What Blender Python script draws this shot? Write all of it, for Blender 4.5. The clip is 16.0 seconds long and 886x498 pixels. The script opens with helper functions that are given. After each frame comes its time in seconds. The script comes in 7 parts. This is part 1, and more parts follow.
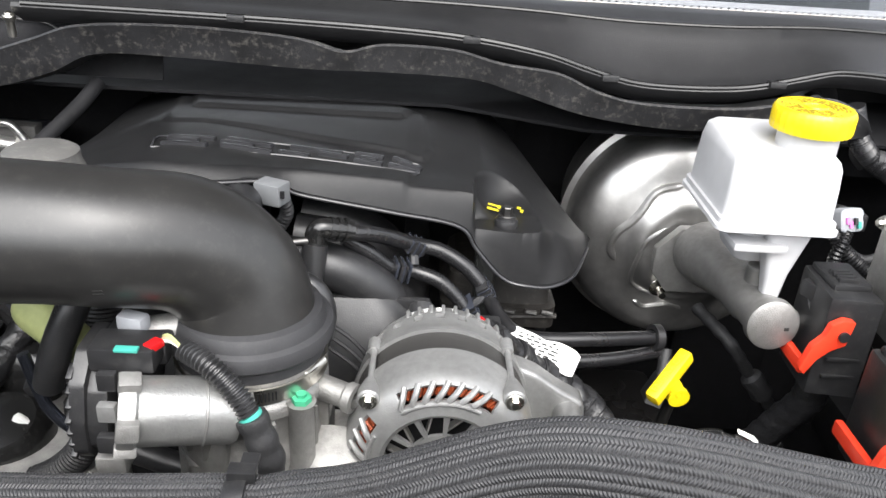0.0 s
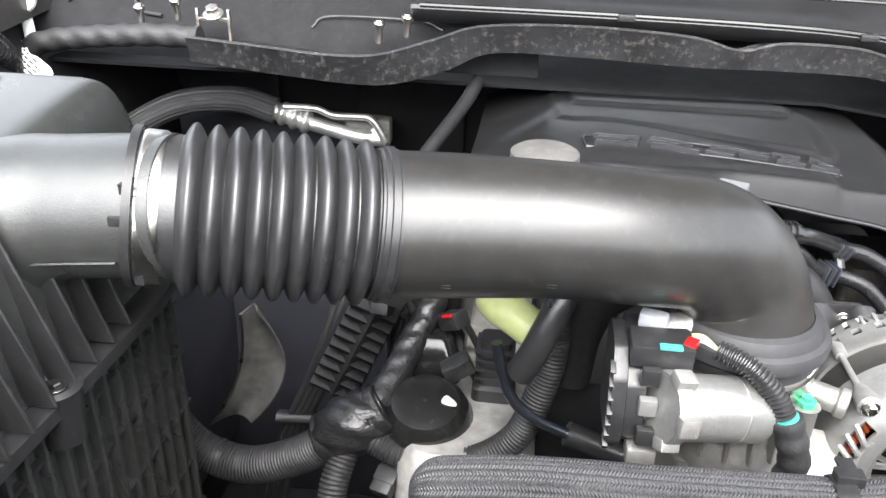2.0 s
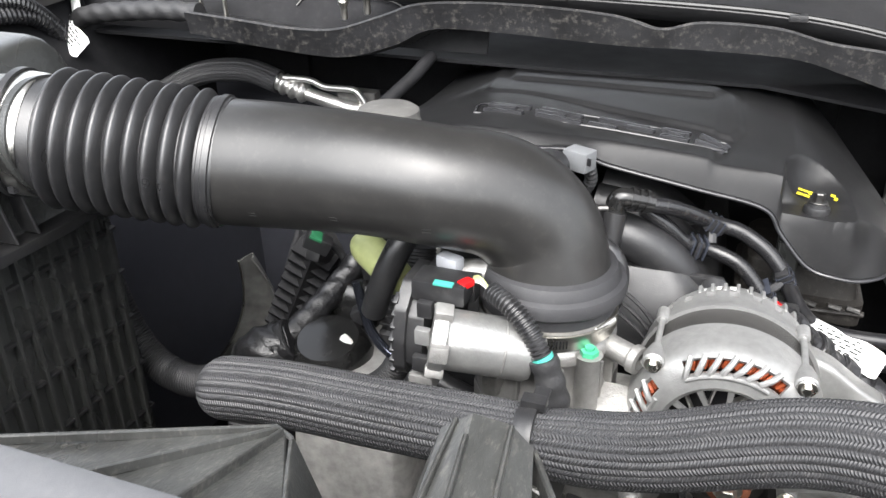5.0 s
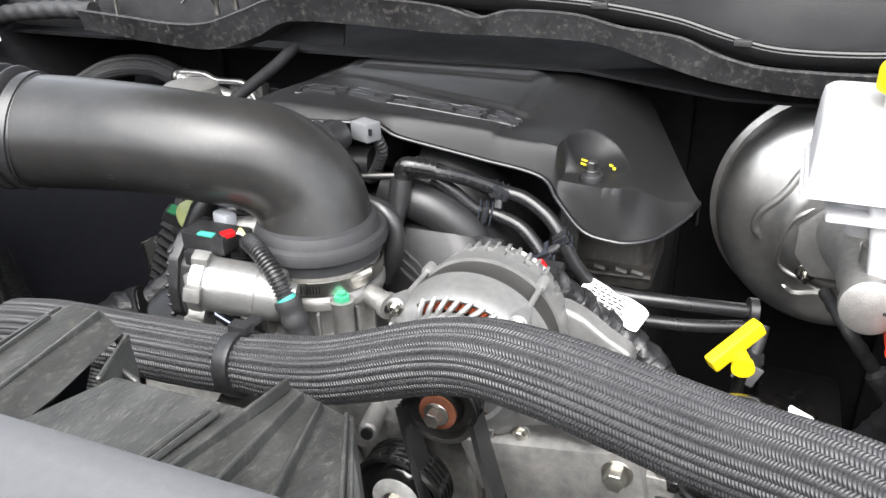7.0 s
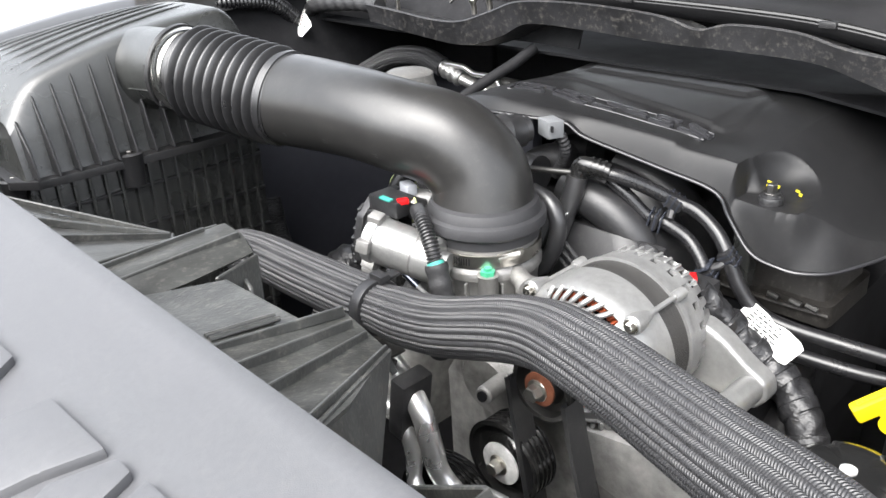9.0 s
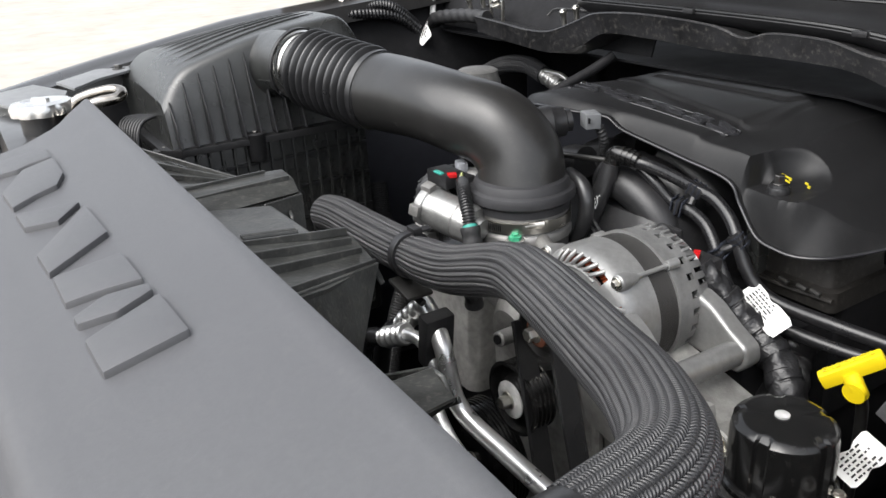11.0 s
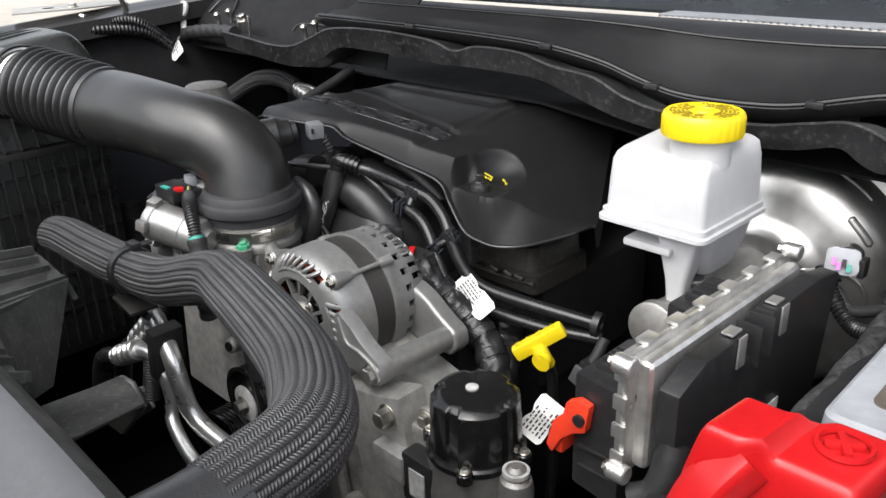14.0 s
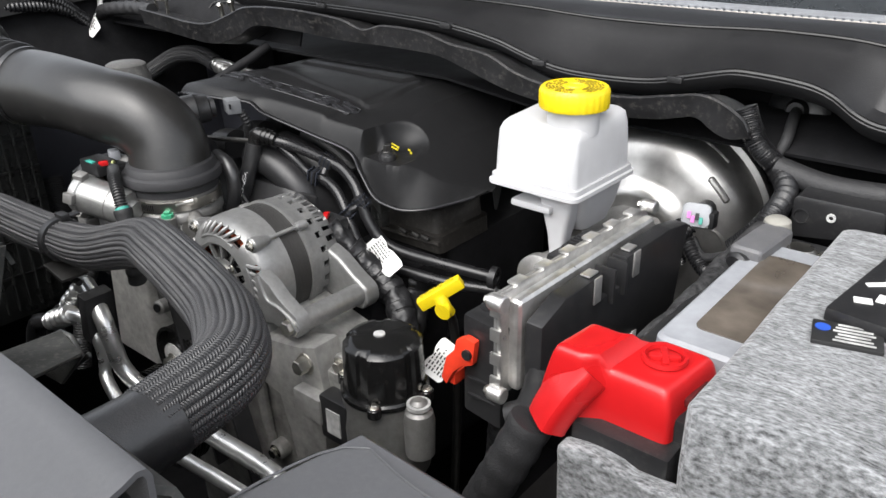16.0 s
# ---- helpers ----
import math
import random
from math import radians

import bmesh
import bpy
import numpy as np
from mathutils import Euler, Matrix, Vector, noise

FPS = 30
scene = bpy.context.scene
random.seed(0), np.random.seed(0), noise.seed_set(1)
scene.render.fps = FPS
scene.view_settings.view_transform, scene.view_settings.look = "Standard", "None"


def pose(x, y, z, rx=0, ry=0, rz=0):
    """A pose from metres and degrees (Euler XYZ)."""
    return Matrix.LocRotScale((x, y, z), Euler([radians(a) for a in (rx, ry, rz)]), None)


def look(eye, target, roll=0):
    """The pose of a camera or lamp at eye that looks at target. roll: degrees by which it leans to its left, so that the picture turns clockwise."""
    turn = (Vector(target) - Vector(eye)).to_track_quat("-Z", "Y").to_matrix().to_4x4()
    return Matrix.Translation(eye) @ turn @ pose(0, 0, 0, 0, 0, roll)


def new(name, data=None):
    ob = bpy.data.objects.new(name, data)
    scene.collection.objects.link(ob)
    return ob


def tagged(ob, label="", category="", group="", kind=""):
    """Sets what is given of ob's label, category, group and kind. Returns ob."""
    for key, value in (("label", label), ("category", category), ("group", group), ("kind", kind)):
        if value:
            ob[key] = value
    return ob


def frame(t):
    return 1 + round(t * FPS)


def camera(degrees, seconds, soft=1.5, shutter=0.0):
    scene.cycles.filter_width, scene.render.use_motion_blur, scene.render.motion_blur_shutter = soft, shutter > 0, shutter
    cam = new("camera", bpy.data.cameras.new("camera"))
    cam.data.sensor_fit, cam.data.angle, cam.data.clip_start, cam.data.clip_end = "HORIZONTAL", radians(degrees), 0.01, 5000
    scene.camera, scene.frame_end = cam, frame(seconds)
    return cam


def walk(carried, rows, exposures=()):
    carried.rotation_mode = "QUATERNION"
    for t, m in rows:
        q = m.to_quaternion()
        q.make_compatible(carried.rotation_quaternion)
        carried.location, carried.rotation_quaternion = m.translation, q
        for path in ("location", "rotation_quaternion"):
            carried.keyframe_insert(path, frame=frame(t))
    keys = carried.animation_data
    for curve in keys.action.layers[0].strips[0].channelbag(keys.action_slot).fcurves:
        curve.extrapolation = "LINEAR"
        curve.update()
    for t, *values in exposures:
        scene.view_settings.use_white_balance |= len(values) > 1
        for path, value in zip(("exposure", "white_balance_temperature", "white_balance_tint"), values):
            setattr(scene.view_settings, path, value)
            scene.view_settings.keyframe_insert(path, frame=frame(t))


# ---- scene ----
cam = camera(58.3, 16.0)
PATH = [
    (0, (-0.079, 0.044, 1.359), (-0.007, 1.841, 0.485), 3.8),
    (0.5, (-0.175, 0.04, 1.38), (-0.114, 1.827, 0.483), 3.5),
    (1, (-0.25, 0.04, 1.364), (-0.23, 1.821, 0.455), 2.9),
    (1.5, (-0.313, 0.033, 1.364), (-0.333, 1.812, 0.451), 2.9),
    (2, (-0.361, 0.02, 1.364), (-0.56, 1.785, 0.445), 1.6),
    (2.5, (-0.376, 0.013, 1.361), (-0.693, 1.76, 0.44), 0.8),
    (3, (-0.382, 0.009, 1.358), (-0.787, 1.739, 0.441), 0.5),
    (3.5, (-0.374, 0.0, 1.38), (-0.84, 1.713, 0.459), 0.1),
    (4, (-0.279, -0.027, 1.389), (-0.846, 1.654, 0.466), -0.4),
    (4.5, (-0.15, -0.018, 1.387), (-0.761, 1.645, 0.46), -0.7),
    (5, (-0.085, 0.001, 1.359), (-0.699, 1.665, 0.436), -0.5),
    (5.2, (-0.064, 0.01, 1.355), (-0.692, 1.667, 0.429), -1.0),
    (7.3, (0.157, 0.001, 1.336), (-0.559, 1.65, 0.46), -1.5),
    (7.5, (0.154, 0.008, 1.328), (-0.582, 1.652, 0.458), -1.5),
    (8, (0.166, 0.047, 1.314), (-0.676, 1.643, 0.451), -0.4),
    (8.5, (0.224, 0.061, 1.34), (-0.896, 1.475, 0.477), -2.0),
    (9, (0.296, 0.025, 1.348), (-1.026, 1.261, 0.496), -2.4),
    (9.2, (0.338, 0.006, 1.335), (-1.067, 1.162, 0.506), -2.7),
    (11.3, (0.49, 0.034, 1.346), (-1.098, 0.963, 0.562), -3.4),
    (11.5, (0.489, 0.018, 1.347), (-1.1, 0.948, 0.566), -3.3),
    (12, (0.495, 0.002, 1.352), (-1.101, 0.921, 0.571), -3.3),
    (12.5, (0.505, 0.006, 1.358), (-1.077, 0.952, 0.582), -2.8),
    (13, (0.58, 0.047, 1.351), (-1.0, 1.002, 0.582), -3.3),
    (13.5, (0.622, 0.07, 1.338), (-0.828, 1.211, 0.567), -2.2),
    (14, (0.585, 0.084, 1.349), (-0.727, 1.378, 0.572), -1.9),
    (14.5, (0.529, 0.077, 1.352), (-0.602, 1.507, 0.531), -0.7),
    (15, (0.521, 0.074, 1.354), (-0.6, 1.507, 0.523), -0.9),
    (15.5, (0.603, 0.05, 1.386), (-0.538, 1.463, 0.549), -1.1),
    (16, (0.665, 0.039, 1.375), (-0.502, 1.424, 0.528), -1.2),
]
EXPOSURES = [(0.0, 1.88), (1.0, 2.25), (1.5, 2.58), (2.0, 2.72), (2.5, 2.60), (3.5, 1.75), (4.0, 1.58), (4.5, 1.78), (5.0, 2.30), (7.5, 2.20), (8.5, 2.42), (9.0, 2.34), (11.5, 1.18), (12.0, 1.18), (12.5, 0.75), (13.2, 0.83), (14.5, 1.28), (16.0, 1.23)]
SKY, SUN = 0.15, 1.3
walk(cam, [(t, look(eye, target, roll)) for t, eye, target, roll in PATH], EXPOSURES)

# ---------- world and light ----------
world = bpy.data.worlds.new("overcast_sky")
world.use_nodes = True
scene.world = world
wn, wl = world.node_tree.nodes, world.node_tree.links
sky = wn.new("ShaderNodeTexSky")
sky.sky_type, sky.sun_disc = "NISHITA", False
sky.sun_elevation, sky.sun_rotation = radians(55), radians(160)
sky.air_density, sky.dust_density, sky.ozone_density = 1.0, 3.0, 1.0
grey = wn.new("ShaderNodeHueSaturation")
grey.inputs["Saturation"].default_value = 0.25
wl.new(sky.outputs[0], grey.inputs["Color"])
wl.new(grey.outputs[0], wn["Background"].inputs["Color"])
wn["Background"].inputs["Strength"].default_value = SKY
sun = new("sun", bpy.data.lights.new("sun", "SUN"))
sun.data.energy, sun.data.angle, sun.data.color = SUN, radians(60), (1.0, 0.985, 0.965)
sun.matrix_world = look((-0.6, -2.2, 4.2), (-0.1, 0.5, 1.0))


# ---------- materials ----------
def material(name, color, rough=0.5, metal=0.0, grain=(60.0, 0.12), blotch=(6.0, 0.15), bump=(400.0, 0.0), rough_var=0.12,
             dust=0.0, coat=0.0, spec=0.5, sheen=0.0, stretch=(1, 1, 1), relief=0.001):
    """A surface with variation at two scales: grain and blotch are (scale, strength) on the colour, bump is (scale, strength)."""
    m = bpy.data.materials.new(name)
    m.use_nodes = True
    n, l = m.node_tree.nodes, m.node_tree.links
    b = n["Principled BSDF"]
    tc = n.new("ShaderNodeTexCoord")
    mp = n.new("ShaderNodeMapping")
    mp.inputs["Scale"].default_value = stretch
    l.new(tc.outputs["Object"], mp.inputs["Vector"])

    def noise_at(scale, detail=4.0, rough_=0.6):
        t = n.new("ShaderNodeTexNoise")
        t.inputs["Scale"].default_value, t.inputs["Detail"].default_value, t.inputs["Roughness"].default_value = scale, detail, rough_
        l.new(mp.outputs[0], t.inputs["Vector"])
        return t.outputs["Fac"]

    def mix(kind, fac, a, b_):
        x = n.new("ShaderNodeMix")
        x.data_type, x.blend_type = "RGBA", kind
        for sock, v in ((x.inputs["Factor"], fac), (x.inputs["A"], a), (x.inputs["B"], b_)):
            if isinstance(v, bpy.types.NodeSocket):
                l.new(v, sock)
            else:
                sock.default_value = v
        return x.outputs["Result"]

    def ramp(v, lo, hi, a=0.0, b_=1.0):
        r = n.new("ShaderNodeMapRange")
        for k, val in (("From Min", lo), ("From Max", hi), ("To Min", a), ("To Max", b_)):
            r.inputs[k].default_value = val
        l.new(v, r.inputs["Value"])
        return r.outputs[0]

    c = (*color, 1.0)
    fine, broad = noise_at(grain[0]), noise_at(blotch[0], 3.0)
    col = mix("MULTIPLY", 1.0, c, mix("MIX", ramp(fine, 0.3, 0.7), (1 - grain[1],) * 3 + (1,), (1 + grain[1],) * 3 + (1,)))
    col = mix("MULTIPLY", 1.0, col, mix("MIX", ramp(broad, 0.3, 0.7), (1 - blotch[1],) * 3 + (1,), (1 + blotch[1],) * 3 + (1,)))
    if dust:
        speck = noise_at(130.0, 6.0, 0.75)
        col = mix("MIX", ramp(speck, 0.52, 0.72, 0.0, dust), col, (0.30, 0.28, 0.25, 1))
    l.new(col, b.inputs["Base Color"])
    l.new(ramp(broad, 0.25, 0.75, max(0.03, rough - rough_var), min(1, rough + rough_var)), b.inputs["Roughness"])
    b.inputs["Metallic"].default_value = metal
    b.inputs["Specular IOR Level"].default_value = spec
    b.inputs["Coat Weight"].default_value = coat
    b.inputs["Sheen Weight"].default_value = sheen
    if bump[1]:
        bp = n.new("ShaderNodeBump")
        bp.inputs["Strength"].default_value, bp.inputs["Distance"].default_value = bump[1], relief
        l.new(noise_at(bump[0], 3.0), bp.inputs["Height"])
        l.new(bp.outputs[0], b.inputs["Normal"])
    return m


PLASTIC = material("satin black plastic", (0.017, 0.017, 0.018), 0.38, bump=(900, 0.2), dust=0.07)
COVER = material("textured black engine cover", (0.0105, 0.0105, 0.011), 0.42, bump=(1400, 0.2), dust=0.02, spec=0.28)
PIPE_BLACK = material("smooth moulded black duct", (0.019, 0.0185, 0.018), 0.33, bump=(1200, 0.05), rough_var=0.04, dust=0.04, spec=0.55)
RUBBER = material("black rubber", (0.019, 0.019, 0.020), 0.31, spec=0.7, bump=(700, 0.2), dust=0.05)
RING_RUBBER = material("grey black collar rubber", (0.026, 0.026, 0.028), 0.55, bump=(700, 0.15), dust=0.04)
TAPE = material("shiny black loom tape", (0.014, 0.014, 0.015), 0.36, bump=(70, 1.0), dust=0.03, stretch=(1, 1, 1.6), relief=0.0022)
LOOM = material("matt black loom wrap", (0.019, 0.019, 0.020), 0.55, bump=(500, 0.6), dust=0.04)
SHROUD = material("grey radiator cover", (0.072, 0.073, 0.078), 0.44, bump=(2200, 0.2), rough_var=0.05, grain=(300, 0.06), blotch=(5, 0.06), dust=0.04)
FAN_PLASTIC = material("scuffed black shroud plastic", (0.048, 0.049, 0.047), 0.36, bump=(300, 0.3), grain=(25, 0.40), dust=0.28, stretch=(3, 1, 1))
BODY = material("dark painted body metal", (0.020, 0.019, 0.019), 0.33, coat=0.3, bump=(300, 0.05), dust=0.05)
# the pale flecks of the lip paint in its mottled reflection
COWL = material("cowl plastic with painted mottled reflection", (0.015, 0.015, 0.016), 0.42, bump=(600, 0.2), grain=(30, 0.4), dust=0.22, spec=0.45)
COWL_SHELF = material("dark cowl shelf plastic", (0.016, 0.016, 0.017), 0.42, bump=(600, 0.2), dust=0.03, spec=0.42)
CAST = material("cast aluminium", (0.28, 0.275, 0.265), 0.45, metal=0.65, bump=(700, 0.5), grain=(120, 0.12), blotch=(14, 0.2))
ALT = material("die cast alternator housing", (0.31, 0.31, 0.305), 0.40, metal=0.6, bump=(900, 0.3), grain=(140, 0.1))
DARK_CAST = material("grey oily cast block", (0.32, 0.315, 0.30), 0.5, metal=0.4, bump=(500, 0.6), grain=(60, 0.3), blotch=(12, 0.3))
LAMINATE = material("dark alternator stator", (0.05, 0.048, 0.046), 0.5, metal=0.4, bump=(1200, 0.4), stretch=(1, 12, 1))
COPPER = material("copper windings", (0.30, 0.06, 0.02), 0.35, metal=0.4, bump=(500, 0.6), grain=(200, 0.4))
ALUM = material("bare aluminium pipe", (0.74, 0.74, 0.73), 0.32, metal=0.9, bump=(300, 0.08), grain=(60, 0.08), blotch=(20, 0.1))
STEEL = material("zinc plated steel", (0.60, 0.58, 0.53), 0.3, metal=1.0, bump=(300, 0.1))
BRIGHT = material("bright band steel", (0.70, 0.69, 0.66), 0.28, metal=1.0)
BOOSTER = material("brushed booster steel", (0.56, 0.55, 0.535), 0.37, metal=0.95, bump=(120, 0.08), grain=(70, 0.1), blotch=(9, 0.25), rough_var=0.1)
WHITE = material("translucent white reservoir plastic", (0.52, 0.52, 0.53), 0.40, grain=(40, 0.03), blotch=(14, 0.08), bump=(60, 0.06))
YELLOW = material("yellow plastic", (0.80, 0.60, 0.01), 0.38, grain=(40, 0.04), blotch=(12, 0.06))
RED = material("red plastic", (0.47, 0.010, 0.012), 0.30, grain=(60, 0.05), blotch=(9, 0.08), bump=(900, 0.08))
ORANGE = material("orange red lever plastic", (0.78, 0.05, 0.02), 0.4)
GREEN = material("green marking", (0.04, 0.30, 0.16), 0.5)
TEAL = material("teal connector lock", (0.05, 0.32, 0.26), 0.45)
CREAM = material("yellowed cream plastic", (0.42, 0.46, 0.20), 0.4, blotch=(30, 0.1))
LABEL = material("white paper label", (0.82, 0.82, 0.80), 0.5, blotch=(20, 0.05))
INK = material("black ink", (0.02, 0.02, 0.02), 0.6)
GREY = material("light grey moulding", (0.30, 0.31, 0.33), 0.5, bump=(900, 0.1))
FELT = material("grey fibre blanket", (0.180, 0.185, 0.19), 0.95, grain=(620, 0.75), blotch=(150, 0.34), bump=(720, 1.0), stretch=(0.30, 0.8, 0.45), sheen=0.3, spec=0.1)
DARK_FELT = material("dark fibre mat", (0.040, 0.040, 0.041), 0.95, grain=(150, 0.6), blotch=(25, 0.3), bump=(260, 1.0), spec=0.1)
GLASSY = material("smoked clear lid", (0.10, 0.085, 0.07), 0.08, blotch=(14, 0.5), coat=0.6)
# near-black for linings, and for shade painted below the engine covers
DEEP = material("black lining and gap shade", (0.009, 0.009, 0.010), 0.7, grain=(40, 0.3), dust=0.02, spec=0.2)
GROUND = material("pale concrete", (0.40, 0.365, 0.32), 0.9, grain=(3.0, 0.12), blotch=(0.6, 0.12), bump=(200, 0.3))
GLASS_DARK = material("windscreen glass", (0.05, 0.055, 0.06), 0.05, rough_var=0.02, coat=1.0)

LID_PLASTIC = material("grained grey black lid plastic", (0.028, 0.029, 0.028), 0.28, spec=0.85, bump=(1500, 0.25), rough_var=0.05, dust=0.04)
DUST_BLACK = material("dusty black plastic", (0.09, 0.088, 0.084), 0.6, bump=(900, 0.2), dust=0.3)
DARK_STEEL = material("blackened steel", (0.10, 0.098, 0.095), 0.38, metal=0.9, bump=(400, 0.1))
DARK_CHROME = material("dull chromed rod", (0.42, 0.39, 0.35), 0.22, metal=1.0, blotch=(30, 0.3))
CAST_BRIGHT = material("machined aluminium", (0.40, 0.40, 0.39), 0.38, metal=0.75, bump=(500, 0.3), grain=(200, 0.08))
ORANGE_BROWN = material("amber insulator", (0.45, 0.16, 0.05), 0.5)
COPPER_PALE = material("pale orange wire", (0.75, 0.42, 0.28), 0.5)
GREY_PAINT = material("grey primed steel", (0.18, 0.185, 0.19), 0.5, bump=(400, 0.1), dust=0.1)

PALE_PLUG = material("cloudy clear plug", (0.30, 0.29, 0.26), 0.35)
PINK = material("pink seal", (0.70, 0.20, 0.55), 0.5)
OLIVE = material("shadowed yellow print", (0.30, 0.23, 0.01), 0.5)
ALUM_DULL = material("dull cast aluminium", (0.66, 0.65, 0.63), 0.34, metal=0.85, bump=(500, 0.35), grain=(140, 0.12), blotch=(20, 0.2))
LABEL_GREY = material("grey worn label", (0.45, 0.45, 0.44), 0.55, blotch=(60, 0.3))
PLUG_GREY = material("mid grey plug plastic", (0.14, 0.145, 0.15), 0.5)
GREY_DARK = material("dark grey moulding", (0.12, 0.12, 0.125), 0.5, bump=(900, 0.2), dust=0.2)
RED_DARK = material("shadowed red slot", (0.10, 0.01, 0.01), 0.6)
GLOSS_BLACK = material("glossy black cap", (0.010, 0.010, 0.010), 0.18, bump=(300, 0.04), rough_var=0.08, dust=0.04)

CAST_GREY = material("grey sand cast aluminium", (0.36, 0.355, 0.34), 0.5, metal=0.45, bump=(500, 0.6), grain=(80, 0.2), blotch=(16, 0.25))
BROWN_BLACK = material("dusty brown black cover", (0.020, 0.018, 0.016), 0.55, bump=(400, 0.3), dust=0.15)
RUST = material("rusty hub", (0.30, 0.11, 0.06), 0.55, metal=0.3, grain=(120, 0.3))
BLUE = material("blue paint dot", (0.03, 0.10, 0.5), 0.5)
SHINY_BLUE = material("bluish black clip", (0.028, 0.031, 0.040), 0.25)
HOSE_GLOSS = material("glossy black hose", (0.012, 0.012, 0.013), 0.28, bump=(500, 0.1), dust=0.05)
GREEN_DARK = material("dark green wire", (0.02, 0.14, 0.06), 0.5)
BLUE_STEEL = material("dark blued steel pipe", (0.10, 0.11, 0.14), 0.22, metal=0.9)
SHIELD = material("dull grey shield steel", (0.13, 0.13, 0.125), 0.38, metal=0.5, blotch=(25, 0.4), bump=(200, 0.2))
NAVY_BLACK = material("blue black liner", (0.022, 0.023, 0.029), 0.45, bump=(400, 0.2))
# pale base colour stands in for sky reflected on glossy body paint
SKYLIT_METAL = material("sheet with painted sky reflection", (0.34, 0.33, 0.31), 0.45, metal=0.2, dust=0.2)

BADGE = material("satin black badge plastic", (0.022, 0.022, 0.024), 0.26, rough_var=0.05)
OLIVE_Y = material("dull yellow print", (0.55, 0.45, 0.02), 0.5)


def braid_material():
    m = material("black braided sleeve", (0.040, 0.040, 0.042), 0.37, grain=(900, 0.2), dust=0.06)
    n, l = m.node_tree.nodes, m.node_tree.links
    b = n["Principled BSDF"]
    tc = n.new("ShaderNodeTexCoord")
    sep = n.new("ShaderNodeSeparateXYZ")
    l.new(tc.outputs["UV"], sep.inputs[0])

    def mth(op, a, b_=None):
        x = n.new("ShaderNodeMath")
        x.operation = op
        for s, v in zip(x.inputs, (a, b_)):
            if v is not None:
                if isinstance(v, bpy.types.NodeSocket):
                    l.new(v, s)
                else:
                    s.default_value = v
        return x.outputs[0]

    # herring-bone strands: the slant turns over on every second ridge
    u = mth("MULTIPLY", sep.outputs["X"], 15.0)
    zig = mth("PINGPONG", u, 0.5)
    phase = mth("ADD", mth("MULTIPLY", sep.outputs["Y"], 2 * math.pi * 480), mth("MULTIPLY", zig, 15.0))
    strand = mth("SINE", phase)
    bp = n.new("ShaderNodeBump")
    bp.inputs["Strength"].default_value, bp.inputs["Distance"].default_value = 0.55, 0.001
    l.new(strand, bp.inputs["Height"])
    l.new(bp.outputs[0], b.inputs["Normal"])
    return m


BRAID = braid_material()

# ---------- building kit ----------
ORIGIN = {}


def thing(name, label, category, at=(0, 0, 0), group="", kind=""):
    ob = new(name)
    ob.empty_display_size = 0.02
    ob.location = at
    ORIGIN[ob.name] = Vector(at)
    return tagged(ob, label, category, group, kind)


def mesh_from(name, bm, material, smooth=True):
    bmesh.ops.recalc_face_normals(bm, faces=bm.faces)
    me = bpy.data.meshes.new(name)
    for f in bm.faces:
        f.smooth = smooth
    if smooth:
        for e in bm.edges:
            if len(e.link_faces) == 2 and e.calc_face_angle(0) > 0.62:
                e.smooth = False
    bm.to_mesh(me)
    bm.free()
    for m in (material if isinstance(material, (list, tuple)) else [material]):
        me.materials.append(m)
    return me


def part(name, bm, material, parent, label="", smooth=True):
    """Links a bmesh, in world metres, as one mesh object under a thing or a part."""
    base = ORIGIN[parent.name]
    bm.transform(Matrix.Translation(-base))
    ob = new(name, mesh_from(name, bm, material, smooth))
    ob.parent = parent
    ORIGIN[ob.name] = base
    return tagged(ob, label)


def whole(name, bm, material, label, category, kind="", smooth=True, group=""):
    """A thing that is one mesh."""
    ob = new(name, mesh_from(name, bm, material, smooth))
    ORIGIN[ob.name] = Vector((0, 0, 0))
    return tagged(ob, label, category, group, kind)


def spline(points, n, closed=False):
    """n + 1 points and tangents along a Catmull-Rom curve, evenly spread by length."""
    p = np.array(points, float)
    q = np.vstack([2 * p[0] - p[1], p, 2 * p[-1] - p[-2]])
    out = []
    for i in range(1, len(q) - 2):
        a, b, c, d = q[i - 1], q[i], q[i + 1], q[i + 2]
        for s in np.linspace(0, 1, 24, endpoint=False):
            out.append(0.5 * (2 * b + (c - a) * s + (2 * a - 5 * b + 4 * c - d) * s * s + (3 * b - a - 3 * c + d) * s ** 3))
    out.append(p[-1])
    out = np.array(out)
    run = np.r_[0, np.cumsum(np.linalg.norm(np.diff(out, axis=0), axis=1))]
    want = np.linspace(0, run[-1], n + 1)
    pts = np.stack([np.interp(want, run, out[:, k]) for k in range(out.shape[1])], 1)
    tan = np.gradient(pts[:, :3], axis=0)
    return pts, tan / np.linalg.norm(tan, axis=1)[:, None], run[-1]


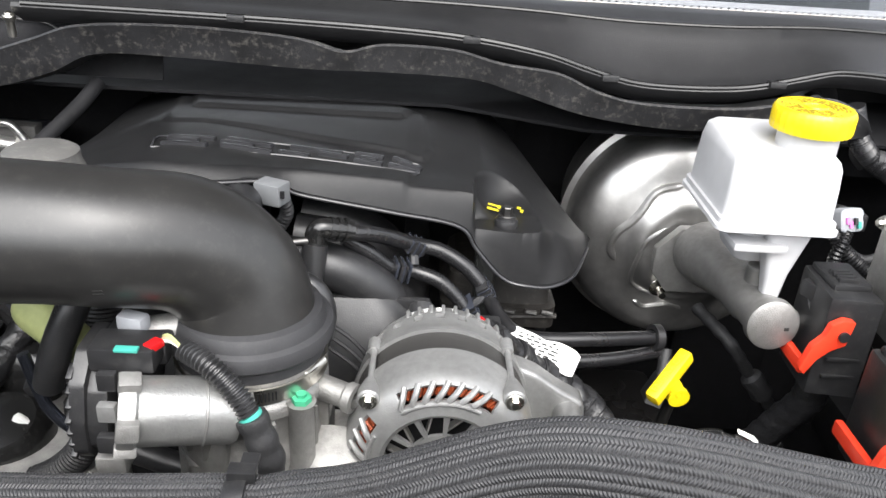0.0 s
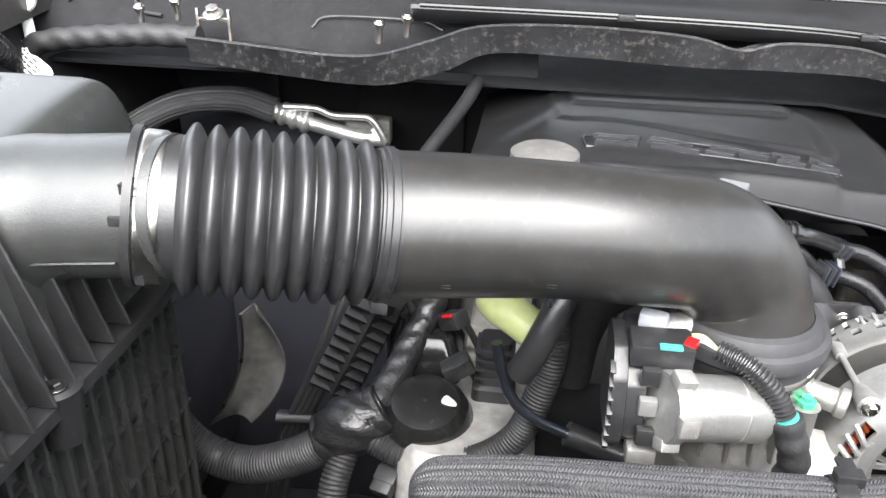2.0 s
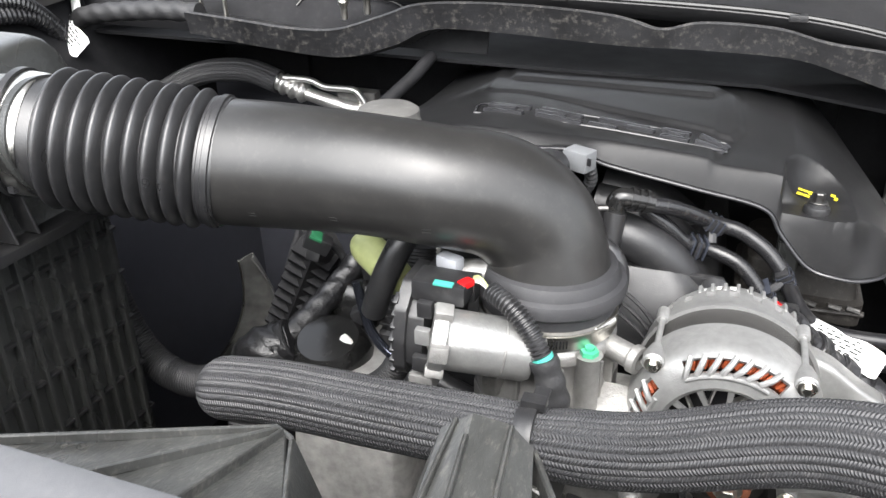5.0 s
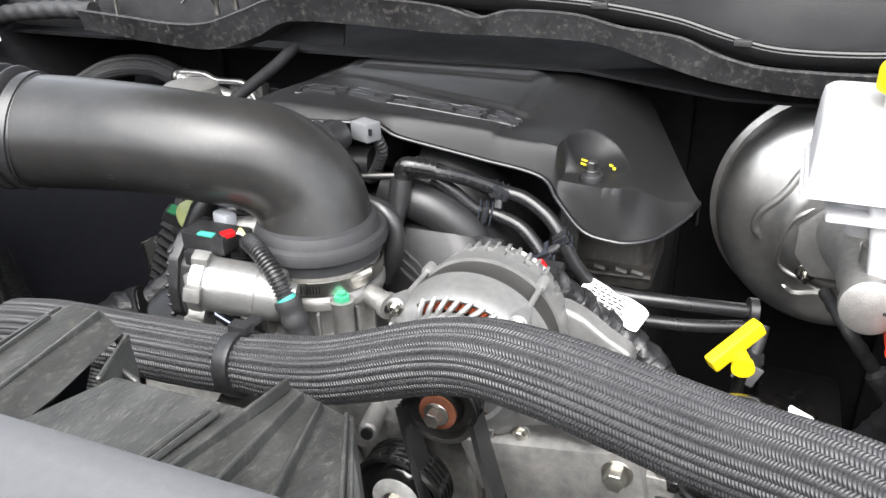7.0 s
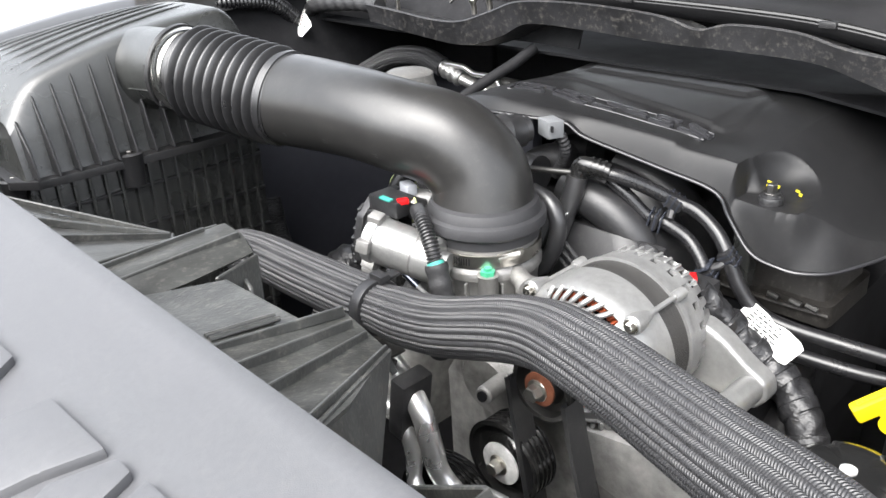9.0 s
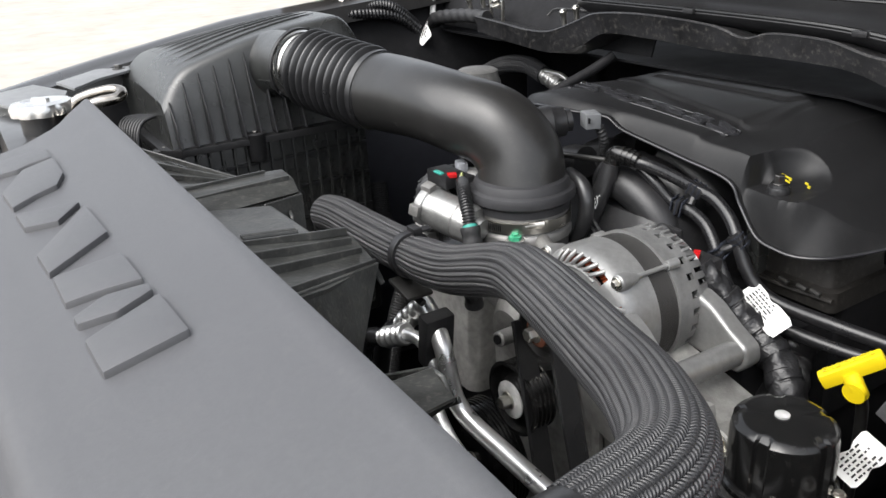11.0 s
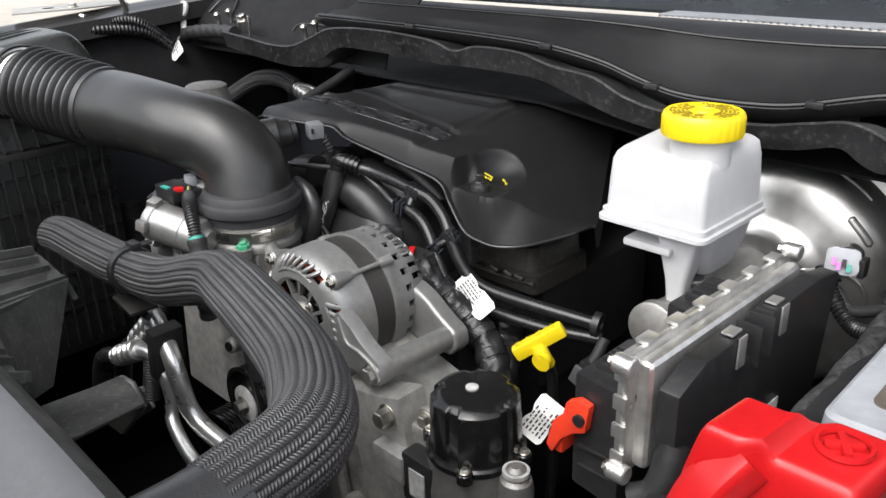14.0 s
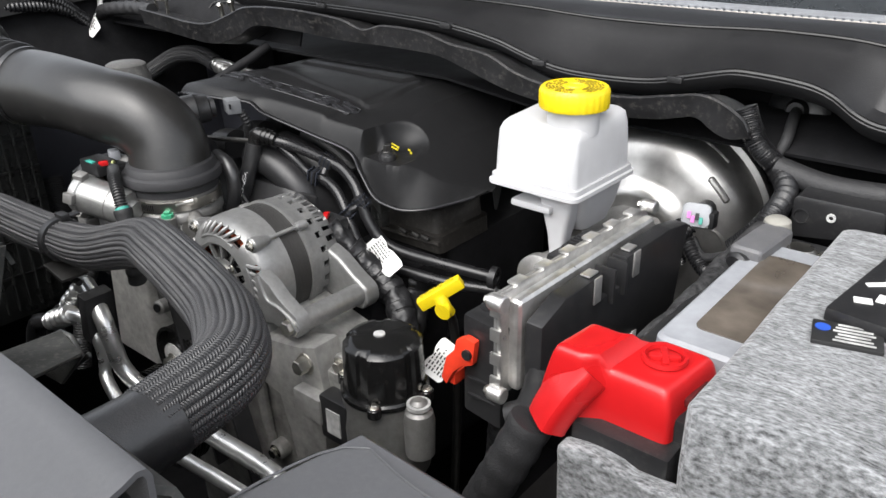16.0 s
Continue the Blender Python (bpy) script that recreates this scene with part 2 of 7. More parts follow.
def tube(points, radius, rings=40, seg=16, bm=None, caps=True, flat=1.0, up=(0, 0, 1), inner=0.0):
    """A tube along points. radius: a number, or f(s, angle) with s from 0 to 1. flat squeezes it along up."""
    bm = bm or bmesh.new()
    uv = bm.loops.layers.uv.verify()
    pts, tan, length = spline(points, rings)
    side = np.cross(tan[0], up)
    if np.linalg.norm(side) < 1e-3:
        side = np.cross(tan[0], (1, 0, 0))
    rows = []
    for i in range(rings + 1):
        t = tan[i]
        side = side - t * side.dot(t)
        side /= np.linalg.norm(side)
        top = np.cross(side, t)
        row = []
        for k in range(seg):
            a = 2 * math.pi * k / seg
            r = radius(i / rings, a) if callable(radius) else radius
            row.append(bm.verts.new(pts[i, :3] + r * (math.cos(a) * side + flat * math.sin(a) * top)))
        rows.append(row)
    for i in range(rings):
        for k in range(seg):
            l = (k + 1) % seg
            f = bm.faces.new((rows[i][k], rows[i][l], rows[i + 1][l], rows[i + 1][k]))
            for loop, (u, v) in zip(f.loops, ((k, i), (k + 1, i), (k + 1, i + 1), (k, i + 1))):
                loop[uv].uv = (u / seg, v / rings * length)
    if caps:
        for row in (rows[0], rows[-1]):
            bm.faces.new(row)
    return bm


def pipe(points, r, rings=None, seg=12, **kw):
    n = rings or max(6, 6 * (len(points) - 1))
    return tube(points, r, n, seg, **kw)


def lathe(profile, m=None, seg=32, bm=None, closed=False):
    """Turns (radius, height) pairs about z, then moves the body by m."""
    bm = bm or bmesh.new()
    m = m or Matrix()
    rows = []
    for r, z in profile:
        if r < 1e-6:
            rows.append([bm.verts.new(m @ Vector((0, 0, z)))])
        else:
            rows.append([bm.verts.new(m @ Vector((r * math.cos(2 * math.pi * k / seg), r * math.sin(2 * math.pi * k / seg), z))) for k in range(seg)])
    pairs = list(zip(rows, rows[1:])) + ([(rows[-1], rows[0])] if closed else [])
    for a, b in pairs:
        for k in range(seg):
            l = (k + 1) % seg
            q = [a[k % len(a)], a[l % len(a)], b[l % len(b)], b[k % len(b)]]
            q = list(dict.fromkeys(q))
            if len(q) > 2:
                bm.faces.new(q)
    return bm


def axis(a, b):
    """The pose that takes z to the way from a to b, with its foot at a."""
    a, b = Vector(a), Vector(b)
    return Matrix.Translation(a) @ (b - a).to_track_quat("Z", "Y").to_matrix().to_4x4()


def rod(a, b, r, seg=16, bevel=0.0, bm=None):
    """A solid cylinder from a to b with softened rims."""
    h = (Vector(b) - Vector(a)).length
    c = min(bevel, r * 0.8, h * 0.4)
    prof = [(0, 0), (r - c, 0), (r, c), (r, h - c), (r - c, h), (0, h)] if c else [(0, 0), (r, 0), (r, h), (0, h)]
    return lathe(prof, axis(a, b), seg, bm)


def bevelled(bm, geom_verts, width, segs=2):
    if width > 0:
        edges = list({e for v in geom_verts for e in v.link_edges})
        bmesh.ops.bevel(bm, geom=edges, offset=width, segments=segs, profile=0.6, affect="EDGES")


def box(size, m=None, bevel=0.0, bm=None, segs=2, taper=1.0):
    """A box centred on m, its top scaled by taper, with rounded edges."""
    own = bmesh.new()
    r = bmesh.ops.create_cube(own, size=1.0)
    for v in r["verts"]:
        k = taper if v.co.z > 0 else 1.0
        v.co = Vector((v.co.x * size[0] * k, v.co.y * size[1] * k, v.co.z * size[2]))
    bevelled(own, own.verts, bevel, segs)
    own.transform(m or Matrix())
    return merge(bm, own)


def merge(bm, own):
    if bm is None:
        return own
    me = bpy.data.meshes.new("tmp")
    own.to_mesh(me)
    own.free()
    bm.from_mesh(me)
    bpy.data.meshes.remove(me)
    return bm


def block(a, b, bevel=0.0, bm=None, segs=2):
    """A box between two corners."""
    a, b = Vector(a), Vector(b)
    d = b - a
    return box((abs(d.x), abs(d.y), abs(d.z)), Matrix.Translation((a + b) / 2), bevel, bm, segs)


def prism(outline, height, m=None, bevel=0.0, bm=None, segs=2):
    """An outline in xy, raised along z by height, then moved by m."""
    own = bmesh.new()
    low = [own.verts.new((x, y, 0)) for x, y in outline]
    f = own.faces.new(low)
    r = bmesh.ops.extrude_face_region(own, geom=[f])
    top = [v for v in r["geom"] if isinstance(v, bmesh.types.BMVert)]
    for v in top:
        v.co.z += height
    bevelled(own, top, bevel, segs)
    own.transform(m or Matrix())
    return merge(bm, own)


def plate(corners, thick, bevel=0.0, bm=None, segs=1):
    """A flat or bent slab: corners in space, thickened against its normal."""
    own = bmesh.new()
    vs = [own.verts.new(c) for c in corners]
    f = own.faces.new(vs)
    own.normal_update()
    n = f.normal.copy()
    r = bmesh.ops.extrude_face_region(own, geom=[f])
    for v in r["geom"]:
        if isinstance(v, bmesh.types.BMVert):
            v.co -= n * thick
    bevelled(own, own.verts, bevel, segs)
    return merge(bm, own)


def skin(rows, bm=None, thick=0.0, close=False):
    """A sheet through rows of points; with thick, a shell."""
    own = bmesh.new()
    uv = own.loops.layers.uv.verify()
    grid = [[own.verts.new(p) for p in row] for row in rows]
    n, m = len(grid), len(grid[0])
    for i in range(n - 1):
        for k in range(m - 1 + (1 if close else 0)):
            l = (k + 1) % m
            f = own.faces.new((grid[i][k], grid[i][l], grid[i + 1][l], grid[i + 1][k]))
            for loop, (u, v) in zip(f.loops, ((k, i), (k + 1, i), (k + 1, i + 1), (k, i + 1))):
                loop[uv].uv = (u / max(1, m - 1), v / max(1, n - 1))
    if thick:
        own.normal_update()
        bmesh.ops.recalc_face_normals(own, faces=own.faces)
        bmesh.ops.solidify(own, geom=list(own.faces), thickness=thick)
    return merge(bm, own)


def hexbolt(at, way, r=0.006, h=0.005, flange=0.0, bm=None):
    """A hexagon head on a flange, standing on a point along way."""
    at, way = Vector(at), Vector(way).normalized()
    bm = bm or bmesh.new()
    if flange:
        rod(at, at + way * 0.0015, flange, 16, 0.0005, bm)
    rod(at, at + way * (h + 0.0015), r, 6, 0.0008, bm)
    return bm


# ---------- setting ----------
def step(v):
    v = min(1, max(0, v))
    return v * v * (3 - 2 * v)


def wavy(keys, x):
    """Height by a smooth line through (x, z) keys."""
    xs, zs = zip(*keys)
    return float(np.interp(x, xs, zs))


def smooth_keys(keys, n=140):
    pts, _, _ = spline([(x, 0, z) for x, z in keys], n)
    return [(p[0], p[2]) for p in pts]


def build_setting():
    bm = bmesh.new()
    bmesh.ops.create_grid(bm, x_segments=8, y_segments=8, size=3000)
    whole("ground", bm, GROUND, "pale concrete forecourt under the vehicle", "ground", "structure")

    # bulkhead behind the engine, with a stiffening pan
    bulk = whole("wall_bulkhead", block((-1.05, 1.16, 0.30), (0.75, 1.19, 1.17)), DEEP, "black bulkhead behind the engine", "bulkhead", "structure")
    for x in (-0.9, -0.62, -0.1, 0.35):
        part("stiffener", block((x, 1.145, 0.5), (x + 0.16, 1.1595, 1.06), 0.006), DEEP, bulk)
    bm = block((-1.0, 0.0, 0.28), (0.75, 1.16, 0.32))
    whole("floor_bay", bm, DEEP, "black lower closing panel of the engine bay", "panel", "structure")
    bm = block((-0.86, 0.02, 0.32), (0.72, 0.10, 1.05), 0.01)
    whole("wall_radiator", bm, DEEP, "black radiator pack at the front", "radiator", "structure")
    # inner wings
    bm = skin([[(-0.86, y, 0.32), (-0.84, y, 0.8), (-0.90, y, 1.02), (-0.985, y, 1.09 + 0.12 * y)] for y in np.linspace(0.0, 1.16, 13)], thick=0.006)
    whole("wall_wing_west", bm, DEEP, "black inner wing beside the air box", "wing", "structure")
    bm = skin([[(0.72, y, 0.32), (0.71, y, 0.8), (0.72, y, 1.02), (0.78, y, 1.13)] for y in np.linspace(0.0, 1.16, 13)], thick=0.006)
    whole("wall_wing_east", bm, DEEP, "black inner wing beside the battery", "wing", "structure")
    # wing top rails with the painted outer edge
    rows = []
    for y in np.linspace(-0.05, 1.3, 24):
        z = 1.095 + 0.165 * min(y, 0.5) + 0.07 * max(0, y - 0.5)
        x = -0.98 + 0.10 * max(0, 0.25 - y) ** 1.5 * 4
        rows.append([(x + 0.04, y, z - 0.035), (x + 0.035, y, z - 0.004), (x + 0.005, y, z), (x - 0.012, y, z + 0.006), (x - 0.05, y, z + 0.004), (x - 0.075, y, z - 0.03), (x - 0.085, y, z - 0.25), (x - 0.07, y, z - 0.6)])
    whole("fender_west", skin(rows, thick=0.002), BODY, "black painted fender edge of the bay", "fender", "structure")
    rows = []
    for y in np.linspace(-0.05, 1.3, 16):
        z = 1.13 + 0.07 * y
        rows.append([(0.72, y, z - 0.05), (0.735, y, z - 0.004), (0.78, y, z), (0.84, y, z - 0.02), (0.86, y, z - 0.3), (0.84, y, z - 0.6)])
    whole("fender_east", skin(rows, thick=0.002), BODY, "black painted fender edge of the bay", "fender", "structure")
    # raised bonnet overhead
    rows = []
    for s in np.linspace(0, 1, 12):
        y, z = 1.33 - 0.72 * s - 0.06 * math.sin(math.pi * s), 1.42 + 0.90 * s
        rows.append([(x, y - 0.03 * math.cos((x + 0.18) * 1.7), z) for x in np.linspace(-0.90, 0.66, 14)])
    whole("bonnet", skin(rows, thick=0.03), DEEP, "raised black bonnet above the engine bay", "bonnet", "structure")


LIP_TOP = [(-0.745, 1.167), (-0.66, 1.161), (-0.59, 1.156), (-0.53, 1.159), (-0.47, 1.178), (-0.42, 1.194), (-0.32, 1.199), (-0.21, 1.194),
           (-0.16, 1.183), (-0.12, 1.192), (-0.05, 1.191), (0.0, 1.180), (0.06, 1.173), (0.10, 1.157), (0.15, 1.147), (0.25, 1.147), (0.31, 1.157),
           (0.35, 1.162), (0.39, 1.144), (0.40, 1.126)]
LIP_LOW = [(-0.735, 1.135), (-0.63, 1.125), (-0.53, 1.121), (-0.46, 1.140), (-0.41, 1.162), (-0.32, 1.163), (-0.20, 1.159), (-0.12, 1.160),
           (-0.03, 1.158), (0.02, 1.146), (0.10, 1.125), (0.20, 1.116), (0.29, 1.123), (0.335, 1.133), (0.355, 1.122), (0.375, 1.115), (0.40, 1.121)]
BEAD = [(-0.50, 1.205), (-0.29, 1.204), (-0.12, 1.201), (-0.03, 1.196), (0.05, 1.184), (0.10, 1.170), (0.16, 1.158), (0.26, 1.160), (0.33, 1.175),
        (0.37, 1.183), (0.45, 1.176), (0.50, 1.150), (0.56, 1.146), (0.72, 1.146)]


def build_cowl():
    top, low, bead = smooth_keys(LIP_TOP), smooth_keys(LIP_LOW), smooth_keys(BEAD)
    cowl = thing("cowl_trim", "black plastic cowl trim with a wavy, pale-flecked front lip", "cowl trim", (-0.15, 0.9, 1.15))
    rows = []
    for x in np.linspace(-0.742, 0.398, 170):
        a, b = wavy(top, x), wavy(low, x)
        rows.append([(x, 0.905, a - 0.012), (x, 0.866, a - 0.006), (x, 0.855, a - 0.0035), (x, 0.851, a), (x, 0.8485, a - 0.002), (x, 0.850, a - 0.006), (x, 0.8525, (a + b) / 2), (x, 0.856, b + 0.002), (x, 0.90, b - 0.006)])
    part("lip", skin(rows, thick=0.0015), COWL, cowl, "wavy lip with reflections painted as pale flecks")
    # shelf behind the lip, its front edge a rolled bead
    rows = []
    for x in np.linspace(-0.50, 0.72, 130):
        z = wavy(bead, x)
        rows.append([(x, 0.905, z - 0.022), (x, 0.884, z - 0.010), (x, 0.880, z - 0.003), (x, 0.883, z + 0.001), (x, 0.889, z - 0.001), (x, 0.895, z - 0.004),
                     (x, 0.92, z + 0.004), (x, 0.950, 1.204 + 0.25 * (z - 1.19)), (x, 0.965, 1.214 + 0.2 * (z - 1.19)), (x, 0.985, 1.214 + 0.2 * (z - 1.19)), (x, 1.02, 1.196), (x, 1.06, 1.199), (x, 1.075, 1.206), (x, 1.12, 1.206)])
    part("shelf", skin(rows, thick=0.002), COWL_SHELF, cowl)
    part("edge_bead", tube([(x, 0.8825, wavy(bead, x) + 0.0005) for x in np.linspace(-0.49, 0.71, 60)], 0.0028, 200, 8), GLOSS_BLACK, cowl, "glossy rolled edge bead")
    part("shelf_ridge", tube([(x, 0.966, 1.2155 + 0.2 * (wavy(bead, x) - 1.19)) for x in np.linspace(-0.49, 0.71, 40)], 0.0022, 120, 8), GLOSS_BLACK, cowl)
    part("shelf_ridge", tube([(x, 1.020, 1.1975) for x in np.linspace(-0.49, 0.71, 8)], 0.0018, 30, 8), GLOSS_BLACK, cowl)
    for x in (-0.273, -0.03, 0.12, 0.30):
        part("clip", box((0.018, 0.012, 0.007), Matrix.Translation((x, 0.882, wavy(bead, x) - 0.001)), 0.0015), PLASTIC, cowl)
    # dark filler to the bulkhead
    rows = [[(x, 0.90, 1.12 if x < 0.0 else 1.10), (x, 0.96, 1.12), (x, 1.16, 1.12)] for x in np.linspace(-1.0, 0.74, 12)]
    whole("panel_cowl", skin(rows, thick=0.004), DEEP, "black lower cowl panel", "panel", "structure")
    # grille strip and glass above
    g = thing("cowl_grille", "black mesh air grille below the windscreen", "grille", (0.4, 1.14, 1.2))
    bm = bmesh.new()
    for x in np.linspace(-0.02, 0.72, 75):
        block((x, 1.125, 1.206), (x + 0.0028, 1.165, 1.209), bm=bm)
    for y in np.linspace(1.125, 1.165, 5):
        block((-0.02, y, 1.207), (0.72, y + 0.0028, 1.210), bm=bm)
    part("mesh", bm, GREY, g, smooth=False)
    part("bed", block((-0.02, 1.122, 1.190), (0.72, 1.170, 1.194)), DEEP, g)
    bm = skin([[(x, 1.168, 1.209), (x, 1.20, 1.225), (x, 1.75, 1.635)] for x in np.linspace(-1.0, 0.74, 10)], thick=0.005)
    whole("window_windscreen", bm, GLASS_DARK, "dark windscreen glass above the cowl", "windscreen", "structure")


build_setting()
build_cowl()


# ---------- intake ----------
PIPE_AXIS = [(-0.458, 0.502, 1.128), (-0.396, 0.506, 1.130), (-0.332, 0.506, 1.132), (-0.279, 0.514, 1.127), (-0.234, 0.535, 1.114), (-0.207, 0.546, 1.086), (-0.196, 0.542, 1.050)]


def build_intake():
    duct = thing("intake_duct", "smooth black moulded intake elbow on the throttle body", "intake duct", (-0.195, 0.541, 1.04))

    def r(s, a):
        base = 0.0505 - 0.0050 * step(s / 0.5) + 0.0045 * max(0, s - 0.6) / 0.4
        return base * (1 + 0.010 * math.exp(-((a - 1.95) / 0.035) ** 2))
    elbow = part("elbow", tube(PIPE_AXIS, r, 80, 72), PIPE_BLACK, duct)
    # small moulding marks on the flank
    pts, tan, _ = spline(PIPE_AXIS, 80)
    for i, ang in ((12, -28), (30, -26), (46, -24)):
        p, t = Vector(pts[i]), Vector(tan[i])
        side = t.cross(Vector((0, 0, 1))).normalized()
        out = (side * math.cos(radians(ang)) + side.cross(t) * math.sin(radians(ang))).normalized()
        rr = 0.0505 - 0.0050 * step(i / 40) + 0.0045 * max(0, i / 80 - 0.6) / 0.4
        bm = bmesh.new()
        for k in (-1, 1):
            m = axis(p + out * (rr - 0.0002), p + out * (rr + 0.01)) @ Matrix.Translation((0, 0.0016 * k, 0))
            box((0.006, 0.001, 0.0008), m, 0, bm)
        part("mould_mark", bm, PIPE_BLACK, elbow)
    part("cap_boss", lathe([(0.034, -0.035), (0.029, 0.0), (0.0265, 0.006), (0.026, 0.013), (0.022, 0.0155), (0, 0.016)], Matrix.Translation((-0.350, 0.590, 1.143)), 32), DUST_BLACK, duct, "dusty round boss")
    collar = lathe([(0.046, 0.017), (0.0515, 0.0155), (0.0540, 0.011), (0.0550, 0.007), (0.0590, 0.005), (0.0605, 0.001), (0.0600, -0.005), (0.0570, -0.008), (0.054, -0.009), (0.054, -0.018), (0.045, -0.018)],
                   Matrix.Translation((-0.195, 0.541, 1.051)), 56)
    part("collar", collar, RING_RUBBER, duct, "dark grey rubber collar")
    a, b = Vector((-0.452, 0.502, 1.128)), Vector((-0.590, 0.457, 1.150))

    def rb(s, ang):
        if s < 0.10:
            return 0.0512 + (0.0024 if 0.02 < s < 0.055 else 0.0008 if s < 0.08 else 0)
        if s > 0.93:
            return 0.0475
        return 0.0470 + 0.0092 * (0.5 - 0.5 * math.cos(2 * math.pi * (s - 0.10) / 0.83 * 9)) ** 0.5
    bel = tube([a, a.lerp(b, 0.33), a.lerp(b, 0.66), b], rb, 190, 64)
    part("bellows", bel, RUBBER, duct, "ribbed black rubber bellows")
    d = (b - a).normalized()
    clamp = part("hose_clamp", tube([b - d * 0.001, b + d * 0.005, b + d * 0.014], lambda s, a_: 0.0492 if 0.05 < s < 0.95 else 0.0484, 8, 56), BRIGHT, duct, "bright steel clamp band")
    part("clamp_rim", tube([b + d * 0.014, b + d * 0.016, b + d * 0.019], 0.0515, 4, 56), PLASTIC, clamp)
    q = b + d * 0.006 + Vector((0.0, -0.0470, 0.012))
    for sgn in (-1, 1):
        part("clamp_lug", box((0.006, 0.004, 0.011), Matrix.Translation(b + d * 0.002 + Vector((0.001, -0.040, 0.0275 * sgn)))), PLASTIC, clamp)
    part("clamp_notch", box((0.008, 0.003, 0.006), Matrix.Translation(q), 0.0005), PLASTIC, clamp)


LID_Y0, LID_Y1 = 0.262, 0.578


def lid_point(x, y):
    """The height of the air box lid."""
    u = min(1, max(0, (y - LID_Y0) / (LID_Y1 - LID_Y0)))
    s = (-0.676 - x) / 0.285
    s = min(1, max(0, s))
    crown = 1.142 + (0.064 - 0.034 * s) * u ** 0.85 + 0.012 * math.sin(math.pi * s) + 0.012 * math.sin(math.pi * u) * (1 - s)
    nose = 1 - max(0, 1 - u / 0.16) ** 2.4 * 0.33
    tail = 1 - max(0, 1 - (1 - u) / 0.12) ** 2.2 * 0.30
    far = 1 - max(0, 1 - (1 - s) / 0.2) ** 2.2 * 0.5
    return 1.055 + (crown - 1.055) * nose * tail * far


def build_airbox():
    ab = thing("air_box", "black plastic air filter box with a ribbed lid", "air box", (-0.80, 0.42, 0.80))
    rows = []
    for y in np.linspace(LID_Y0, LID_Y1, 40):
        row = [(-0.634, y, 1.050), (-0.637, y, 1.060)]
        zr = lid_point(-0.676, y)
        row += [(-0.643, y, 1.06 + (zr - 1.06) * 0.40), (-0.650, y, 1.06 + (zr - 1.06) * 0.78), (-0.654, y, zr - 0.010), (-0.6575, y, zr - 0.0045), (-0.663, y, zr - 0.0012)]
        row += [(x, y, lid_point(x, y)) for x in np.linspace(-0.672, -0.961, 34)]
        row += [(-0.966, y, 1.08), (-0.966, y, 1.05)]
        rows.append(row)
    own = skin(rows, thick=0.003)
    front = [r for r in rows[0]]
    plate_pts = skin([front, [(p[0], p[1] - 0.003, 1.05) for p in front]])
    merge(own, plate_pts)
    plate_pts = skin([rows[-1], [(p[0], p[1] + 0.003, 1.05) for p in rows[-1]]])
    merge(own, plate_pts)
    lid = part("lid", own, LID_PLASTIC, ab)
    for k in range(8):
        x = -0.712 - 0.029 * k
        pts = []
        for v in np.linspace(0, 1, 9):
            px, py = x + 0.020 - 0.035 * v * v, 0.300 + 0.235 * v
            pts.append((px, py, lid_point(px, py) + 0.0002))
        part("rib", tube(pts, lambda s, a: 0.0026 * min(1, 6 * s, 6 * (1 - s)) + 0.0003, 30, 10, flat=0.9), LID_PLASTIC, lid)
    # gusset fins on the flank that faces the engine
    for k in range(9):
        y = 0.272 + 0.0235 * k
        z = lid_point(-0.676, y) - 0.012
        part("fin", plate([(-0.650, y, z), (-0.624, y, 1.084), (-0.615, y, 1.053), (-0.656, y, 1.053)], 0.0028, 0.0008), PLASTIC, lid)
    part("neck", tube([(-0.740, 0.434, 1.090), (-0.700, 0.438, 1.120), (-0.672, 0.441, 1.138), (-0.645, 0.444, 1.147), (-0.600, 0.4465, 1.151), (-0.562, 0.4480, 1.153)], lambda s, a: 0.0462 + 0.125 * max(0, 0.66 - s) ** 1.7, 40, 56), LID_PLASTIC, lid)
    part("neck_seam", tube([(-0.650, 0.4000, 1.128), (-0.625, 0.4010, 1.131), (-0.585, 0.4035, 1.134)], 0.0009, 14, 8), LID_PLASTIC, lid)
    fl = prism([(-0.97, 0.246), (-0.648, 0.246), (-0.622, 0.27), (-0.618, 0.36), (-0.612, 0.50), (-0.622, 0.585), (-0.97, 0.585)], 0.010, Matrix.Translation((0, 0, 1.041)), 0.002)
    part("flange", fl, PLASTIC, ab)
    for at in ((-0.626, 0.380, 1.056), (-0.665, 0.256, 1.048)):
        boss = part("screw_boss", lathe([(0, -0.04), (0.013, -0.04), (0.0155, -0.004), (0.0165, 0), (0.0125, 0.002), (0.011, -0.001), (0, -0.001)], Matrix.Translation(at), 24), PLASTIC, ab)
        part("screw", hexbolt((at[0], at[1], at[2] - 0.001), (0, 0, 1), 0.0045, 0.003, 0.0075), DARK_STEEL, boss)
    part("body", block((-0.955, 0.262, 0.70), (-0.640, 0.57, 1.041), 0.012), LID_PLASTIC, ab)
    for k in range(16):
        y = 0.272 + 0.0185 * k
        part("wall_rib", block((-0.641, y, 0.72), (-0.632, y + 0.004, 1.038), 0.0008), LID_PLASTIC, ab)
    for z in (1.005, 0.955, 0.90, 0.84, 0.78):
        part("cross_rib", block((-0.641, 0.27, z), (-0.6345, 0.565, z + 0.004), 0.0008), PLASTIC, ab)
    ab.location += Vector((-0.016, 0.006, 0.0))
